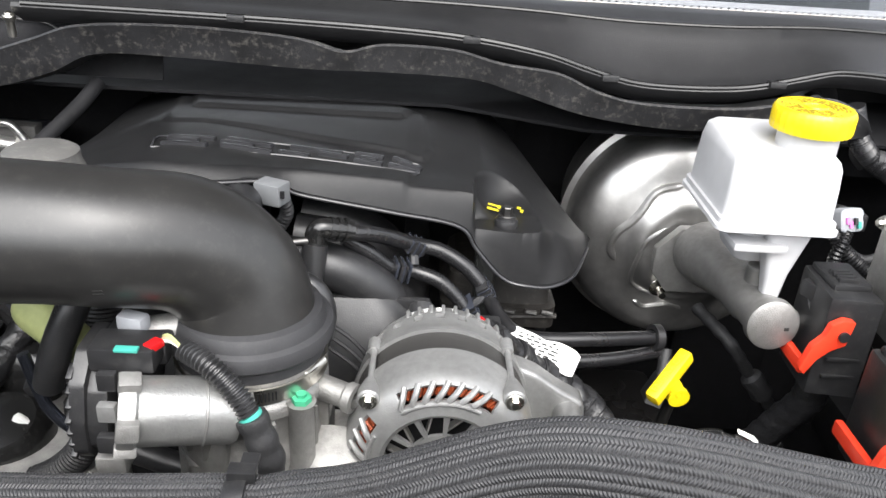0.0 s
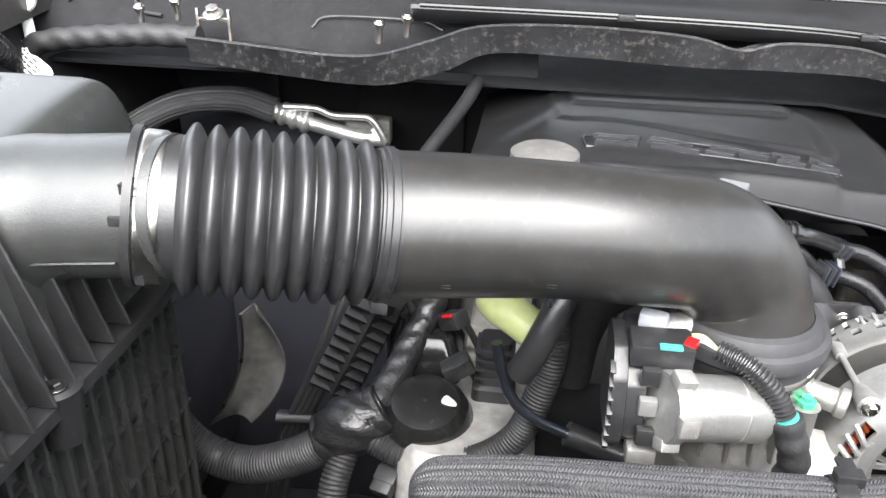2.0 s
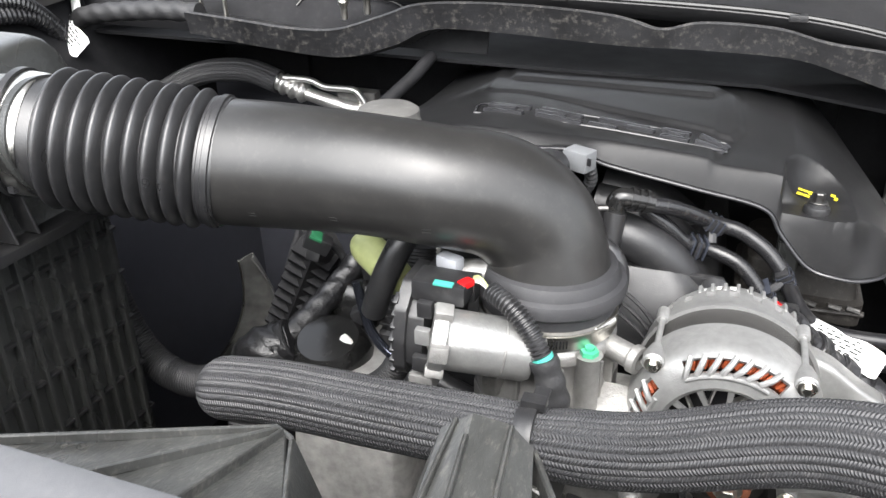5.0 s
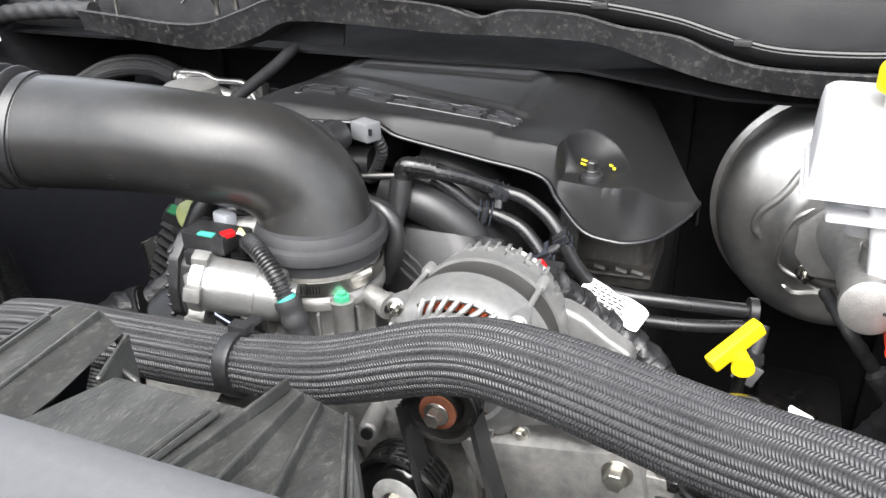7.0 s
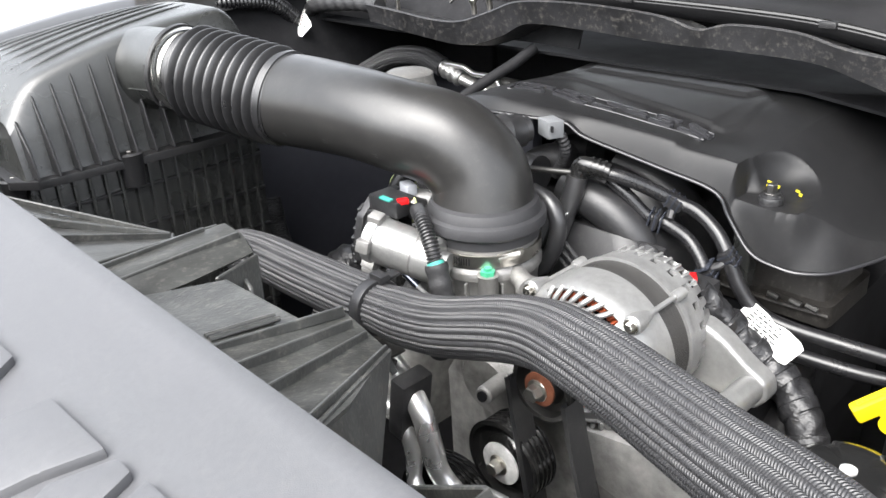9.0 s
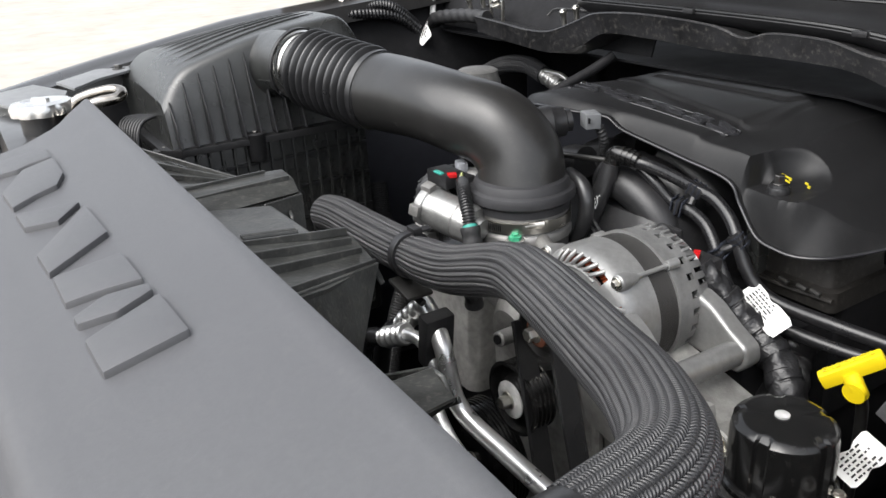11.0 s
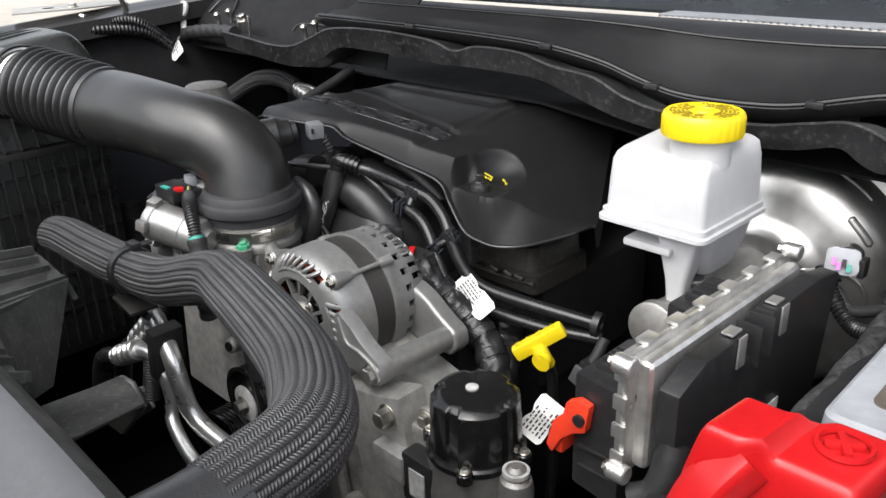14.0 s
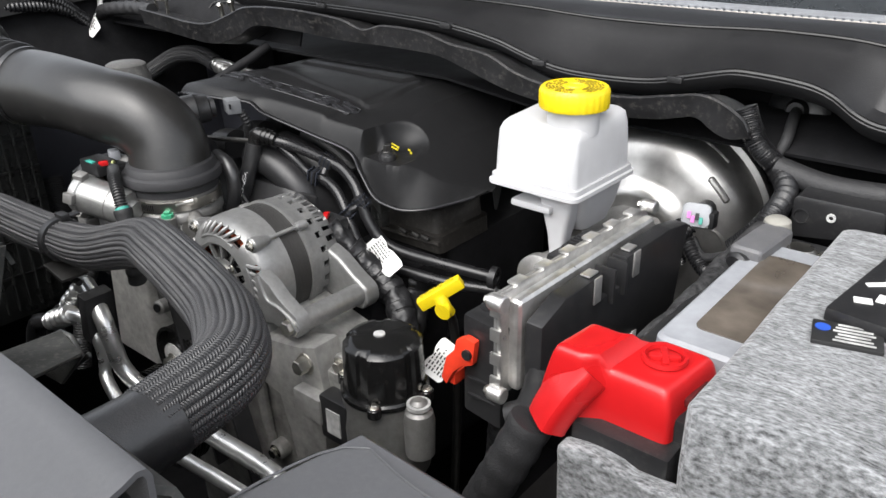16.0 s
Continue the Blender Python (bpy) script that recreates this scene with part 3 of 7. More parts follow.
    # scoop of curved vanes on the front face
    for k in range(8):
        x = -0.70 - 0.018 * k
        pts = [(x, 0.258, 1.09 - 0.003 * k), (x + 0.004, 0.236, 1.082 - 0.002 * k), (x + 0.016, 0.224, 1.055), (x + 0.03, 0.222, 1.01)]
        part("vane", tube(pts, 0.0028, 12, 8), PLASTIC, ab)


# ---------- engine top ----------
COVER_FRONT = [(-0.42, 0.715), (-0.36, 0.672), (-0.30, 0.655), (-0.25, 0.660), (-0.20, 0.678), (-0.10, 0.692), (-0.036, 0.700), (0.004, 0.695), (0.03, 0.695), (0.054, 0.702), (0.075, 0.722), (0.094, 0.768), (0.104, 0.80)]
COVER_LOW = [(-0.42, 1.07), (-0.36, 1.100), (-0.29, 1.112), (-0.21, 1.110), (-0.195, 1.105), (-0.176, 1.096), (-0.10, 1.080), (-0.040, 1.066), (-0.022, 1.044), (0.004, 1.018), (0.03, 1.011), (0.054, 1.009), (0.094, 1.012), (0.104, 1.016)]
COVER_TOP = [(-0.42, 1.085), (-0.36, 1.110), (-0.30, 1.123), (-0.25, 1.121), (-0.20, 1.115), (-0.10, 1.104), (-0.083, 1.098), (-0.026, 1.091), (0.0, 1.083), (0.033, 1.063), (0.06, 1.044), (0.09, 1.022), (0.104, 1.018)]
COVER_BACK = [(-0.42, 1.078), (-0.345, 1.108), (-0.065, 1.110), (-0.017, 1.101), (0.033, 1.066), (0.104, 1.005)]
COVER_FRONT, COVER_LOW, COVER_TOP, COVER_BACK = smooth_keys(COVER_FRONT), smooth_keys(COVER_LOW), smooth_keys(COVER_TOP), COVER_BACK
PANEL = [(-0.305, 0.790), (-0.19, 0.780), (-0.100, 0.764), (-0.075, 0.768), (-0.066, 0.790), (-0.076, 0.880), (-0.12, 0.935), (-0.27, 0.955), (-0.345, 0.91), (-0.335, 0.815)]
PANEL_STEP = [(-0.318, 0.868), (-0.098, 0.862), (-0.090, 0.885), (-0.13, 0.925), (-0.27, 0.940), (-0.325, 0.905)]


def inside(poly, x, y):
    """The distance to the border of a convex outline, positive inside."""
    best = 1.0
    for (ax, ay), (bx, by) in zip(poly, poly[1:] + poly[:1]):
        best = min(best, ((bx - ax) * (y - ay) - (by - ay) * (x - ax)) / math.hypot(bx - ax, by - ay))
    return best


def cover_top(x, y):
    b = step((y - 0.74) / 0.13)
    return wavy(COVER_TOP, x) * (1 - b) + wavy(COVER_BACK, x) * b + 0.0038 * step(inside(PANEL, x, y) / 0.009 + 0.5) + 0.0036 * step(inside(PANEL_STEP, x, y) / 0.009 + 0.5)


def cover_height(x, y):
    f, low, top = wavy(COVER_FRONT, x), wavy(COVER_LOW, x), cover_top(x, y)
    lobe = step((x + 0.028) / 0.004)
    right = step((x - 0.034) / 0.02)
    s = min(1, max(0, (y - f) / (0.013 + 0.018 * right)))
    z = low + (top - low) * (1 - (1 - s) ** 1.6)
    # pocket round the fixing bolt: a level floor open to the front, with a bowl behind it
    bowl = math.hypot((x - 0.006) / 0.033, (y - 0.742) / 0.043)
    inside_box = lobe * step((0.040 - x) / 0.006) * step((0.738 - y) / 0.004)
    m = max(step((1.0 - bowl) / 0.10) * step((y - f - 0.004) / 0.004), inside_box)
    if m > 0:
        floor = 1.0585 + max(0.0, top - 1.0585) * min(1.0, bowl) ** 3 * step((y - 0.728) / 0.014)
        wall = min(1, max(0, (y - f) / 0.007))
        z = z * (1 - m) + min(z + 0.002, low + (floor - low) * wall) * m
    return z


def build_cover():
    c = thing("engine_cover", "matt black engine cover with a raised panel", "engine cover", (-0.15, 0.80, 1.0))
    rows = []
    xs = sorted(set(np.round(np.r_[np.linspace(-0.42, -0.04, 150), np.linspace(-0.04, 0.103, 96)], 4)))
    for x in xs:
        f, low = wavy(COVER_FRONT, x), wavy(COVER_LOW, x)
        ys = np.r_[f, f + np.linspace(0.002, 0.09, 44), np.linspace(f + 0.0925, 0.965, 80), 1.0]
        back = 1.0 - 0.190 * max(0.0, x) / 0.103
        ys = f + (ys - f) * (back - f) / (1.0 - f)
        rows.append([(x, f + 0.004, low - 0.003), (x, f - 0.004, low - 0.0025), (x, f - 0.0045, low - 0.0005)] + [(x, y, cover_height(x, y)) for y in ys] + [(x, back + 0.006, cover_height(x, back) - 0.03)])
    shell = part("shell", skin(rows, thick=0.0028), COVER, c)
    # badge: plain raised bars in place of the lettering
    for g, (x0, w) in enumerate(((-0.305, 0.042), (-0.257, 0.046), (-0.205, 0.060), (-0.139, 0.026), (-0.107, 0.030))):
        for k, (s0, s1) in enumerate((((0.0, 0.92), (0.06, 0.70), (0.0, 1.0)), ((0.05, 1.0), (0.0, 0.62), (0.08, 0.95)), ((0.0, 0.44), (0.56, 1.0), (0.12, 0.9)), ((0.0, 1.0), (0.2, 0.8), (0.0, 1.0)), ((0.0, 0.9), (0.3, 1.0), (0.1, 0.7)))[g]):
            xa, xb = x0 + s0 * w, x0 + s1 * w
            dy = -0.010 + 0.118 * (xa + 0.306)
            y0 = 0.720 + dy + 0.0088 * k
            bm = block((xa, y0, 0.0), (xb, y0 + 0.0058, 0.0085), 0.0007)
            for v in bm.verts:
                v.co.x += 0.35 * (v.co.y - y0)
                v.co.z += cover_top(v.co.x, v.co.y) - 0.0050
            part("badge_bar", bm, BADGE, shell, "glossy raised bar")
    low_edge = [(x, wavy(COVER_FRONT, x) - 0.0040, wavy(COVER_LOW, x) - 0.0012) for x in np.linspace(-0.40, 0.098, 90)]
    part("edge_bead", tube(low_edge, 0.0017, 260, 8), BADGE, shell, "glossy rolled lower edge")
    edge = [(-0.312, 0.706), (-0.20, 0.7195), (-0.090, 0.7325), (-0.080, 0.740), (-0.086, 0.760), (-0.20, 0.748), (-0.305, 0.735), (-0.312, 0.706)]
    part("badge_border", tube([(x, y, cover_top(x, y) + 0.0006) for x, y in edge], 0.0011, 60, 6), BADGE, shell)
    b = thing("cover_bolt", "dark flanged bolt on a rubber bush in the cover pocket", "bolt", (0.005, 0.719, 1.058))
    part("bush", lathe([(0, 0.0), (0.011, 0.0), (0.0115, 0.004), (0.0105, 0.007), (0.009, 0.0075), (0.0085, 0.010), (0, 0.010)], Matrix.Translation((0.005, 0.719, 1.058)), 24), RUBBER, b)
    part("head", hexbolt((0.005, 0.719, 1.068), (0, 0, 1), 0.0052, 0.008, 0.008), DARK_STEEL, b)
    cap = thing("oil_symbol_plate", "small yellow oil filler pictogram on the cover pocket wall", "symbol", (-0.006, 0.752, 1.066))
    bm = bmesh.new()
    for x0, w, z0, h in ((-0.009, 0.005, 1.0645, 0.0022), (-0.003, 0.006, 1.0630, 0.0020), (-0.006, 0.010, 1.0680, 0.0016), (0.000, 0.003, 1.0660, 0.0030), (0.019, 0.004, 1.0660, 0.0022), (0.022, 0.003, 1.0630, 0.0028)):
        box((w, 0.0010, h), Matrix.Translation((x0, 0.7440, z0)) @ Matrix.Rotation(0.25, 4, "Y"), 0, bm)
    part("mark", bm, OLIVE_Y, cap)


def polar_shell(M, radii, heights, seg, keep, thick):
    """A dished disc whose cells are left open where keep(angle, band) is false."""
    bm = bmesh.new()
    rings = [[bm.verts.new(Vector((r * math.cos(2 * math.pi * k / seg), r * math.sin(2 * math.pi * k / seg), h))) for k in range(seg)] for r, h in zip(radii, heights)]
    for i in range(len(radii) - 1):
        for k in range(seg):
            l = (k + 1) % seg
            if keep((k + 0.5) / seg * 360, i):
                bm.faces.new((rings[i][k], rings[i][l], rings[i + 1][l], rings[i + 1][k]))
    for v in [v for v in bm.verts if not v.link_faces]:
        bm.verts.remove(v)
    bmesh.ops.recalc_face_normals(bm, faces=bm.faces)
    bmesh.ops.solidify(bm, geom=list(bm.faces), thickness=thick)
    bm.transform(M)
    return bm


def build_alternator():
    cx, cz = -0.052, 0.962
    alt = thing("alternator", "bare aluminium alternator with copper windings showing", "alternator", (cx, 0.56, 0.88))
    M = Matrix(((-1, 0, 0, cx), (0, 0, 1, 0.499), (0, 1, 0, cz), (0, 0, 0, 1)))
    ears = (47, 138, 227, 318)

    def front(a, band):
        near = min(abs((a - e + 180) % 360 - 180) for e in ears)
        if band == 5:
            return near < 12
        if 1 <= band <= 2:
            return (a % 30) < 6
        return True
    radii = [0.017, 0.026, 0.034, 0.0425, 0.046, 0.0575, 0.0668, 0.0700, 0.0715, 0.0720, 0.0720]
    heights = [0.0, 0.0, 0.0, 0.0, -0.0025, 0.0005, 0.006, 0.0115, 0.019, 0.028, 0.045]
    part("front_housing", polar_shell(M, radii, heights, 240, front, 0.0032), ALT, alt)
    for k in range(40):
        a = 9.0 * k + 2.5
        if min(abs((a + 6 - e + 180) % 360 - 180) for e in ears) < 13:
            continue
        pts = [M @ Vector((r * math.cos(radians(a + da)), r * math.sin(radians(a + da)), h)) for r, h, da in ((0.0562, 0.0005, 0), (0.0595, 0.0012, 2.5), (0.0635, 0.0035, 5.5), (0.0680, 0.0080, 8))]
        part("slat", tube(pts, 0.0024, 8, 8), ALT, alt)
    for a0, a1 in ((62, 124), (154, 213), (243, 302), (334, 392)):
        arc = [M @ Vector((0.0545 * math.cos(radians(180 - v)), 0.0545 * math.sin(radians(180 - v)), -0.0008)) for v in np.linspace(a0, a1, 12)]
        part("face_ridge", tube(arc, 0.0015, 24, 8), ALT, alt)
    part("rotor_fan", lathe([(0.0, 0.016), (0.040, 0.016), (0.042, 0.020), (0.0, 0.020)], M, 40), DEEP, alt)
    for k in range(10):
        a = 2 * math.pi * k / 10
        part("fan_blade", box((0.020, 0.0015, 0.007), M @ Matrix.Rotation(a, 4, "Z") @ Matrix.Translation((0.031, 0, 0.012)) @ Matrix.Rotation(0.5, 4, "Z")), DARK_CAST, alt)
    hub = part("hub", lathe([(0.0, -0.006), (0.012, -0.006), (0.0125, -0.003), (0.018, -0.003), (0.019, 0.006), (0.0, 0.006)], M, 28), STEEL, alt)
    for a in (15, 135, 255):
        p = M @ Vector((0.027 * math.cos(radians(a)), 0.027 * math.sin(radians(a)), 0.0))
        part("retainer_screw", hexbolt(p, (0, -1, 0), 0.0034, 0.003, 0.0050), STEEL, hub)
    part("stator", lathe([(0.058, 0.040), (0.0690, 0.040), (0.0690, 0.076), (0.058, 0.076)], M, 64, closed=True), LAMINATE, alt, "dark laminated stator ring")
    wind = bmesh.new()
    for k in range(84):
        a = 2 * math.pi * k / 84
        p = [M @ Vector((r * math.cos(a + da), r * math.sin(a + da), h)) for r, h, da in ((0.052, 0.022, 0), (0.0555, 0.0100, 0.03), (0.060, 0.0090, 0.07), (0.0645, 0.0130, 0.10), (0.066, 0.024, 0.12))]
        tube(p, 0.0019, 7, 6, wind)
    tagged(part("winding", wind, COPPER, alt), "copper windings behind the slots", kind="stuff")

    def rear(a, band):
        if band == 3:
            return (a % 15) < 8.5
        if band in (5, 6):
            return (a % 11.25) < 5.5
        return True
    part("rear_housing", polar_shell(M, [0.0718, 0.0718, 0.0702, 0.0695, 0.0685, 0.0675, 0.064, 0.060, 0.054, 0.030, 0.0], [0.072, 0.077, 0.080, 0.092, 0.101, 0.106, 0.117, 0.125, 0.131, 0.136, 0.137], 240, rear, 0.004), ALT, alt)
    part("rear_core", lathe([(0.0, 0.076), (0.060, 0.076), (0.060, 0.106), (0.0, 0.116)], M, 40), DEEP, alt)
    for k in range(9):
        a = radians(64 + 8.5 * k)
        part("rear_fin", box((0.006, 0.0030, 0.012), M @ Matrix.Rotation(a, 4, "Z") @ Matrix.Translation((0.0655, 0, 0.110)), 0.0008), ALT, alt)
    for a in ears:
        ca, sa = math.cos(radians(a)), math.sin(radians(a))
        p = Vector((cx + 0.0735 * ca, 0.5055, cz + 0.0735 * sa))
        ear = part("ear", lathe([(0, 0), (0.0072, 0), (0.0085, 0.0015), (0.0085, 0.010), (0.0045, 0.024), (0, 0.026)], axis(p, p + Vector((0, 1, 0))), 20), ALT, alt)
        part("screw", hexbolt(p, (0, -1, 0), 0.0042, 0.0035, 0.0068), STEEL, ear)
        part("through_bolt", rod(p + Vector((0, 0.022, 0)), p + Vector((0, 0.070, 0)), 0.0025, 12), ALT, ear)
        part("rear_ear", lathe([(0, 0), (0.0045, 0.0), (0.0052, 0.003), (0.0052, 0.014), (0, 0.018)], axis(p + Vector((0, 0.064, 0)), p + Vector((0, 1, 0))), 16), ALT, ear)
    # lower mounting foot with a long through bolt
    foot = part("mounting_foot", prism([(-0.035, -0.005), (-0.012, 0.012), (0.012, 0.030), (0.030, 0.020), (0.046, 0.006), (0.070, -0.006), (0.076, -0.020), (0.068, -0.034), (0.052, -0.036), (0.030, -0.028), (0.0, -0.036), (-0.03, -0.030)], 0.017,
                Matrix.Translation((0, 0.516, 0.960)) @ Matrix.Rotation(radians(90), 4, "X"), 0.004), ALT, alt, "cast mounting foot")
    part("foot_rim", tube([(0.014, 0.498, 0.986), (0.026, 0.4975, 0.962), (0.044, 0.4975, 0.958), (0.064, 0.4975, 0.950), (0.072, 0.498, 0.938)], 0.0022, 24, 8), ALT, foot)
    part("foot_sleeve", rod((0.061, 0.497, 0.940), (0.060, 0.606, 0.936), 0.0125, 24, 0.002), ALT, foot)
    part("foot_bolt", hexbolt((0.061, 0.4985, 0.940), (0, -1, 0), 0.0085, 0.007, 0.0115), STEEL, foot)
    part("rear_foot", prism([(-0.02, 0.02), (0.010, 0.030), (0.030, 0.022), (0.052, 0.006), (0.074, -0.006), (0.077, -0.022), (0.066, -0.036), (0.050, -0.036), (-0.02, -0.03)], 0.020,
         Matrix.Translation((0, 0.620, 0.952)) @ Matrix.Rotation(radians(90), 4, "X"), 0.006, segs=3), ALT, foot)
    plug = part("plug", block((-0.034, 0.622, 0.984), (0.000, 0.650, 1.002), 0.003), PLASTIC, alt, "black connector with a red lock")
    part("lock_tab", box((0.007, 0.014, 0.005), Matrix.Translation((-0.018, 0.630, 1.006)) @ Matrix.Rotation(0.6, 4, "Z"), 0.001), RED, plug)
    part("heat_label", box((0.010, 0.012, 0.012), Matrix.Translation((-0.045, 0.604, 1.004)), 0.002), ORANGE_BROWN, plug, "amber insulator")
    bm = rod((-0.070, 0.614, 1.000), (-0.070, 0.640, 1.014), 0.011, 18, 0.002)
    part("stud_cap", bm, RUBBER, alt, "black rubber stud cap")


def build_throttle():
    tb = thing("throttle_assembly", "cast aluminium throttle assembly with a drum-shaped motor", "throttle", (-0.195, 0.52, 0.95))
    M = Matrix.Translation((-0.195, 0.541, 0))
    bore = part("bore", lathe([(0.045, 1.034), (0.0525, 1.034), (0.0525, 1.014), (0.0545, 1.012), (0.056, 1.009), (0.056, 1.003), (0.0535, 1.0), (0.052, 0.985), (0.053, 0.975), (0.056, 0.970), (0.056, 0.95), (0.0, 0.95)], M, 48), CAST, tb)
    for k in range(9):
        a = radians(-150 + 17 * k)
        part("web", box((0.012, 0.0028, 0.035), M @ Matrix.Rotation(a, 4, "Z") @ Matrix.Translation((0.054, 0, 0.984)), 0.0008), CAST, bore)
    base = part("base", prism([(-0.250, 0.520), (-0.235, 0.495), (-0.17, 0.487), (-0.142, 0.492), (-0.138, 0.58), (-0.15, 0.606), (-0.24, 0.606), (-0.252, 0.58)], 0.03, Matrix.Translation((0, 0, 0.925)), 0.004), CAST, tb)
    for x, y, gz in ((-0.153, 0.500, 1.017),):
        post = part("post", lathe([(0, 0.935), (0.0115, 0.935), (0.012, 0.95), (0.0095, 0.96), (0.0092, gz - 0.006), (0.0105, gz - 0.004), (0, gz - 0.004)], Matrix.Translation((x, y, 0)), 20), CAST, base)
        part("painted_nut", lathe([(0, gz - 0.004), (0.0072, gz - 0.004), (0.0072, gz), (0.004, gz + 0.0005), (0.004, gz + 0.003), (0, gz + 0.003)], Matrix.Translation((x, y, 0)), 6), GREEN, post, "nut marked with green paint")
    part("spigot", lathe([(0.0065, 0.0), (0.0095, 0.0), (0.0095, 0.034), (0.0115, 0.036), (0.0115, 0.042), (0.0075, 0.043), (0.0065, 0.03)], axis((-0.155, 0.535, 1.006), (-0.095, 0.507, 1.002)), 24), CAST, bore)
    a, b = Vector((-0.262, 0.454, 1.034)), Vector((-0.194, 0.476, 1.022))
    drum = part("motor", lathe([(0, 0), (0.0235, 0), (0.0245, 0.003), (0.0245, 0.010), (0.0228, 0.012), (0.0225, 0.070), (0.0205, 0.074), (0.012, 0.0755), (0.0115, 0.084), (0.0, 0.085)], axis(a, b), 40), CAST_BRIGHT, tb, "shiny aluminium motor drum")
    for k in range(5):
        ang = 2 * math.pi * k / 5 + 0.5
        m = axis(a, b) @ Matrix.Rotation(ang, 4, "Z") @ Matrix.Translation((0.025, 0, 0.006))
        part("clamp_lug", box((0.009, 0.013, 0.014), m, 0.002), CAST, drum)
    part("seam", lathe([(0.0226, 0.052), (0.0232, 0.0525), (0.0232, 0.0535), (0.0226, 0.054)], axis(a, b), 40, closed=True), CAST, drum)
    gear = part("gear_cover", prism([(-0.024, -0.040), (0.026, -0.040), (0.036, -0.028), (0.036, 0.026), (0.028, 0.034), (-0.006, 0.034), (-0.024, 0.018), (-0.032, -0.008), (-0.032, -0.030)], 0.010, Matrix.Translation((-0.294, 0.486, 1.029)) @ Matrix(((0, 0, 1, 0), (1, 0, 0, 0), (0, 1, 0, 0), (0, 0, 0, 1))), 0.003), PLASTIC, tb, "black gear cover")
    part("cover_step", prism([(-0.020, -0.034), (0.022, -0.034), (0.030, -0.024), (0.030, 0.020), (0.022, 0.028), (-0.002, 0.028), (-0.020, 0.012), (-0.027, -0.010), (-0.027, -0.026)], 0.014, Matrix.Translation((-0.285, 0.484, 1.029)) @ Matrix(((0, 0, 1, 0), (1, 0, 0, 0), (0, 1, 0, 0), (0, 0, 0, 1))), 0.002), PLASTIC, gear)
    for k in range(7):
        part("edge_rib", box((0.004, 0.010, 0.005), Matrix.Translation((-0.2945, 0.4585 + 0.0035 * max(0, k - 3), 0.997 + 0.009 * k)) @ Matrix.Rotation(0.5, 4, "X"), 0.0008), PLASTIC, gear)
    for k in range(3):
        part("cover_clip", box((0.012, 0.007, 0.013), Matrix.Translation((-0.270, 0.452 + 0.006 * k, 1.010 + 0.020 * k)), 0.0015), (PLASTIC, ALT, PLASTIC)[k], gear)
    part("cover_foot", block((-0.280, 0.450, 0.985), (-0.260, 0.468, 0.998), 0.002), CAST, gear)
    part("sensor_cap", box((0.020, 0.012, 0.012), Matrix.Translation((-0.266, 0.507, 1.068)) @ Matrix.Rotation(-0.3, 4, "Z"), 0.003), GREY, gear, "pale grey cap")
    plug = part("plug", block((-0.284, 0.470, 1.052), (-0.242, 0.497, 1.069), 0.0025), PLASTIC, tb, "black connector with coloured locks")
    part("teal_lock", block((-0.266, 0.4688, 1.0682), (-0.251, 0.4745, 1.0705), 0.0005), TEAL, plug)
    part("red_lock", box((0.008, 0.011, 0.005), Matrix.Translation((-0.244, 0.480, 1.068)) @ Matrix.Rotation(-0.5, 4, "Z"), 0.001), RED, plug)
    part("rear_housing", block((-0.285, 0.490, 1.045), (-0.240, 0.525, 1.062), 0.003), PLASTIC, tb)
    part("rear_cap", rod((-0.262, 0.515, 1.055), (-0.235, 0.520, 1.058), 0.011, 18, 0.002), CAST, tb)
    band = part("hose_clamp", lathe([(0.0535, 1.017), (0.0555, 1.017), (0.0555, 1.029), (0.0535, 1.029)], M, 56, closed=True), STEEL, tb, "steel worm-drive clamp")
    scr = Vector((-0.146, 0.524, 1.026))
    part("worm_screw", rod(scr + Vector((-0.007, -0.012, -0.001)), scr + Vector((0.004, 0.008, 0.001)), 0.0050, 16, 0.001), STEEL, band)
    part("worm_housing", box((0.014, 0.007, 0.010), Matrix.Translation(scr + Vector((0.001, 0.006, 0))) @ Matrix.Rotation(1.2, 4, "Z"), 0.001), STEEL, band)
    for k in range(8):
        a_ = radians(-62 - 2.6 * k)
        part("band_slot", box((0.0008, 0.0009, 0.007), M @ Matrix.Rotation(a_, 4, "Z") @ Matrix.Translation((0.0556, 0, 1.023))), DEEP, band)
    # pigtail: twisted wires, corrugated sleeve, taped lead
    lead = thing("throttle_lead", "corrugated black wiring lead of the throttle motor", "wiring", (-0.2, 0.46, 1.03))
    for k, m_ in enumerate((LABEL, COPPER_PALE, CREAM)):
        part("wire", pipe([(-0.247, 0.470 + 0.003 * k, 1.058), (-0.238, 0.468, 1.060 + 0.002 * k), (-0.228, 0.462, 1.058)], 0.0013, seg=6), m_, lead)
    sleeve = tube([(-0.228, 0.462, 1.058), (-0.210, 0.452, 1.054), (-0.192, 0.444, 1.040), (-0.182, 0.440, 1.024)], lambda s, a: 0.0068 + 0.0011 * math.sin(2 * math.pi * 20 * s), 120, 16)
    part("sleeve", sleeve, RUBBER, lead)
    part("marker", tube([(-0.1825, 0.4402, 1.025), (-0.1815, 0.4399, 1.0235), (-0.181, 0.4396, 1.022)], 0.0082, 3, 16), TEAL, lead)
    part("taped_lead", tube([(-0.1815, 0.440, 1.024), (-0.174, 0.438, 1.004), (-0.170, 0.438, 0.985), (-0.176, 0.437, 0.955), (-0.18, 0.44, 0.93)], lambda s, a: 0.0105 + 0.0006 * math.sin(40 * s), 40, 18), LOOM, lead)
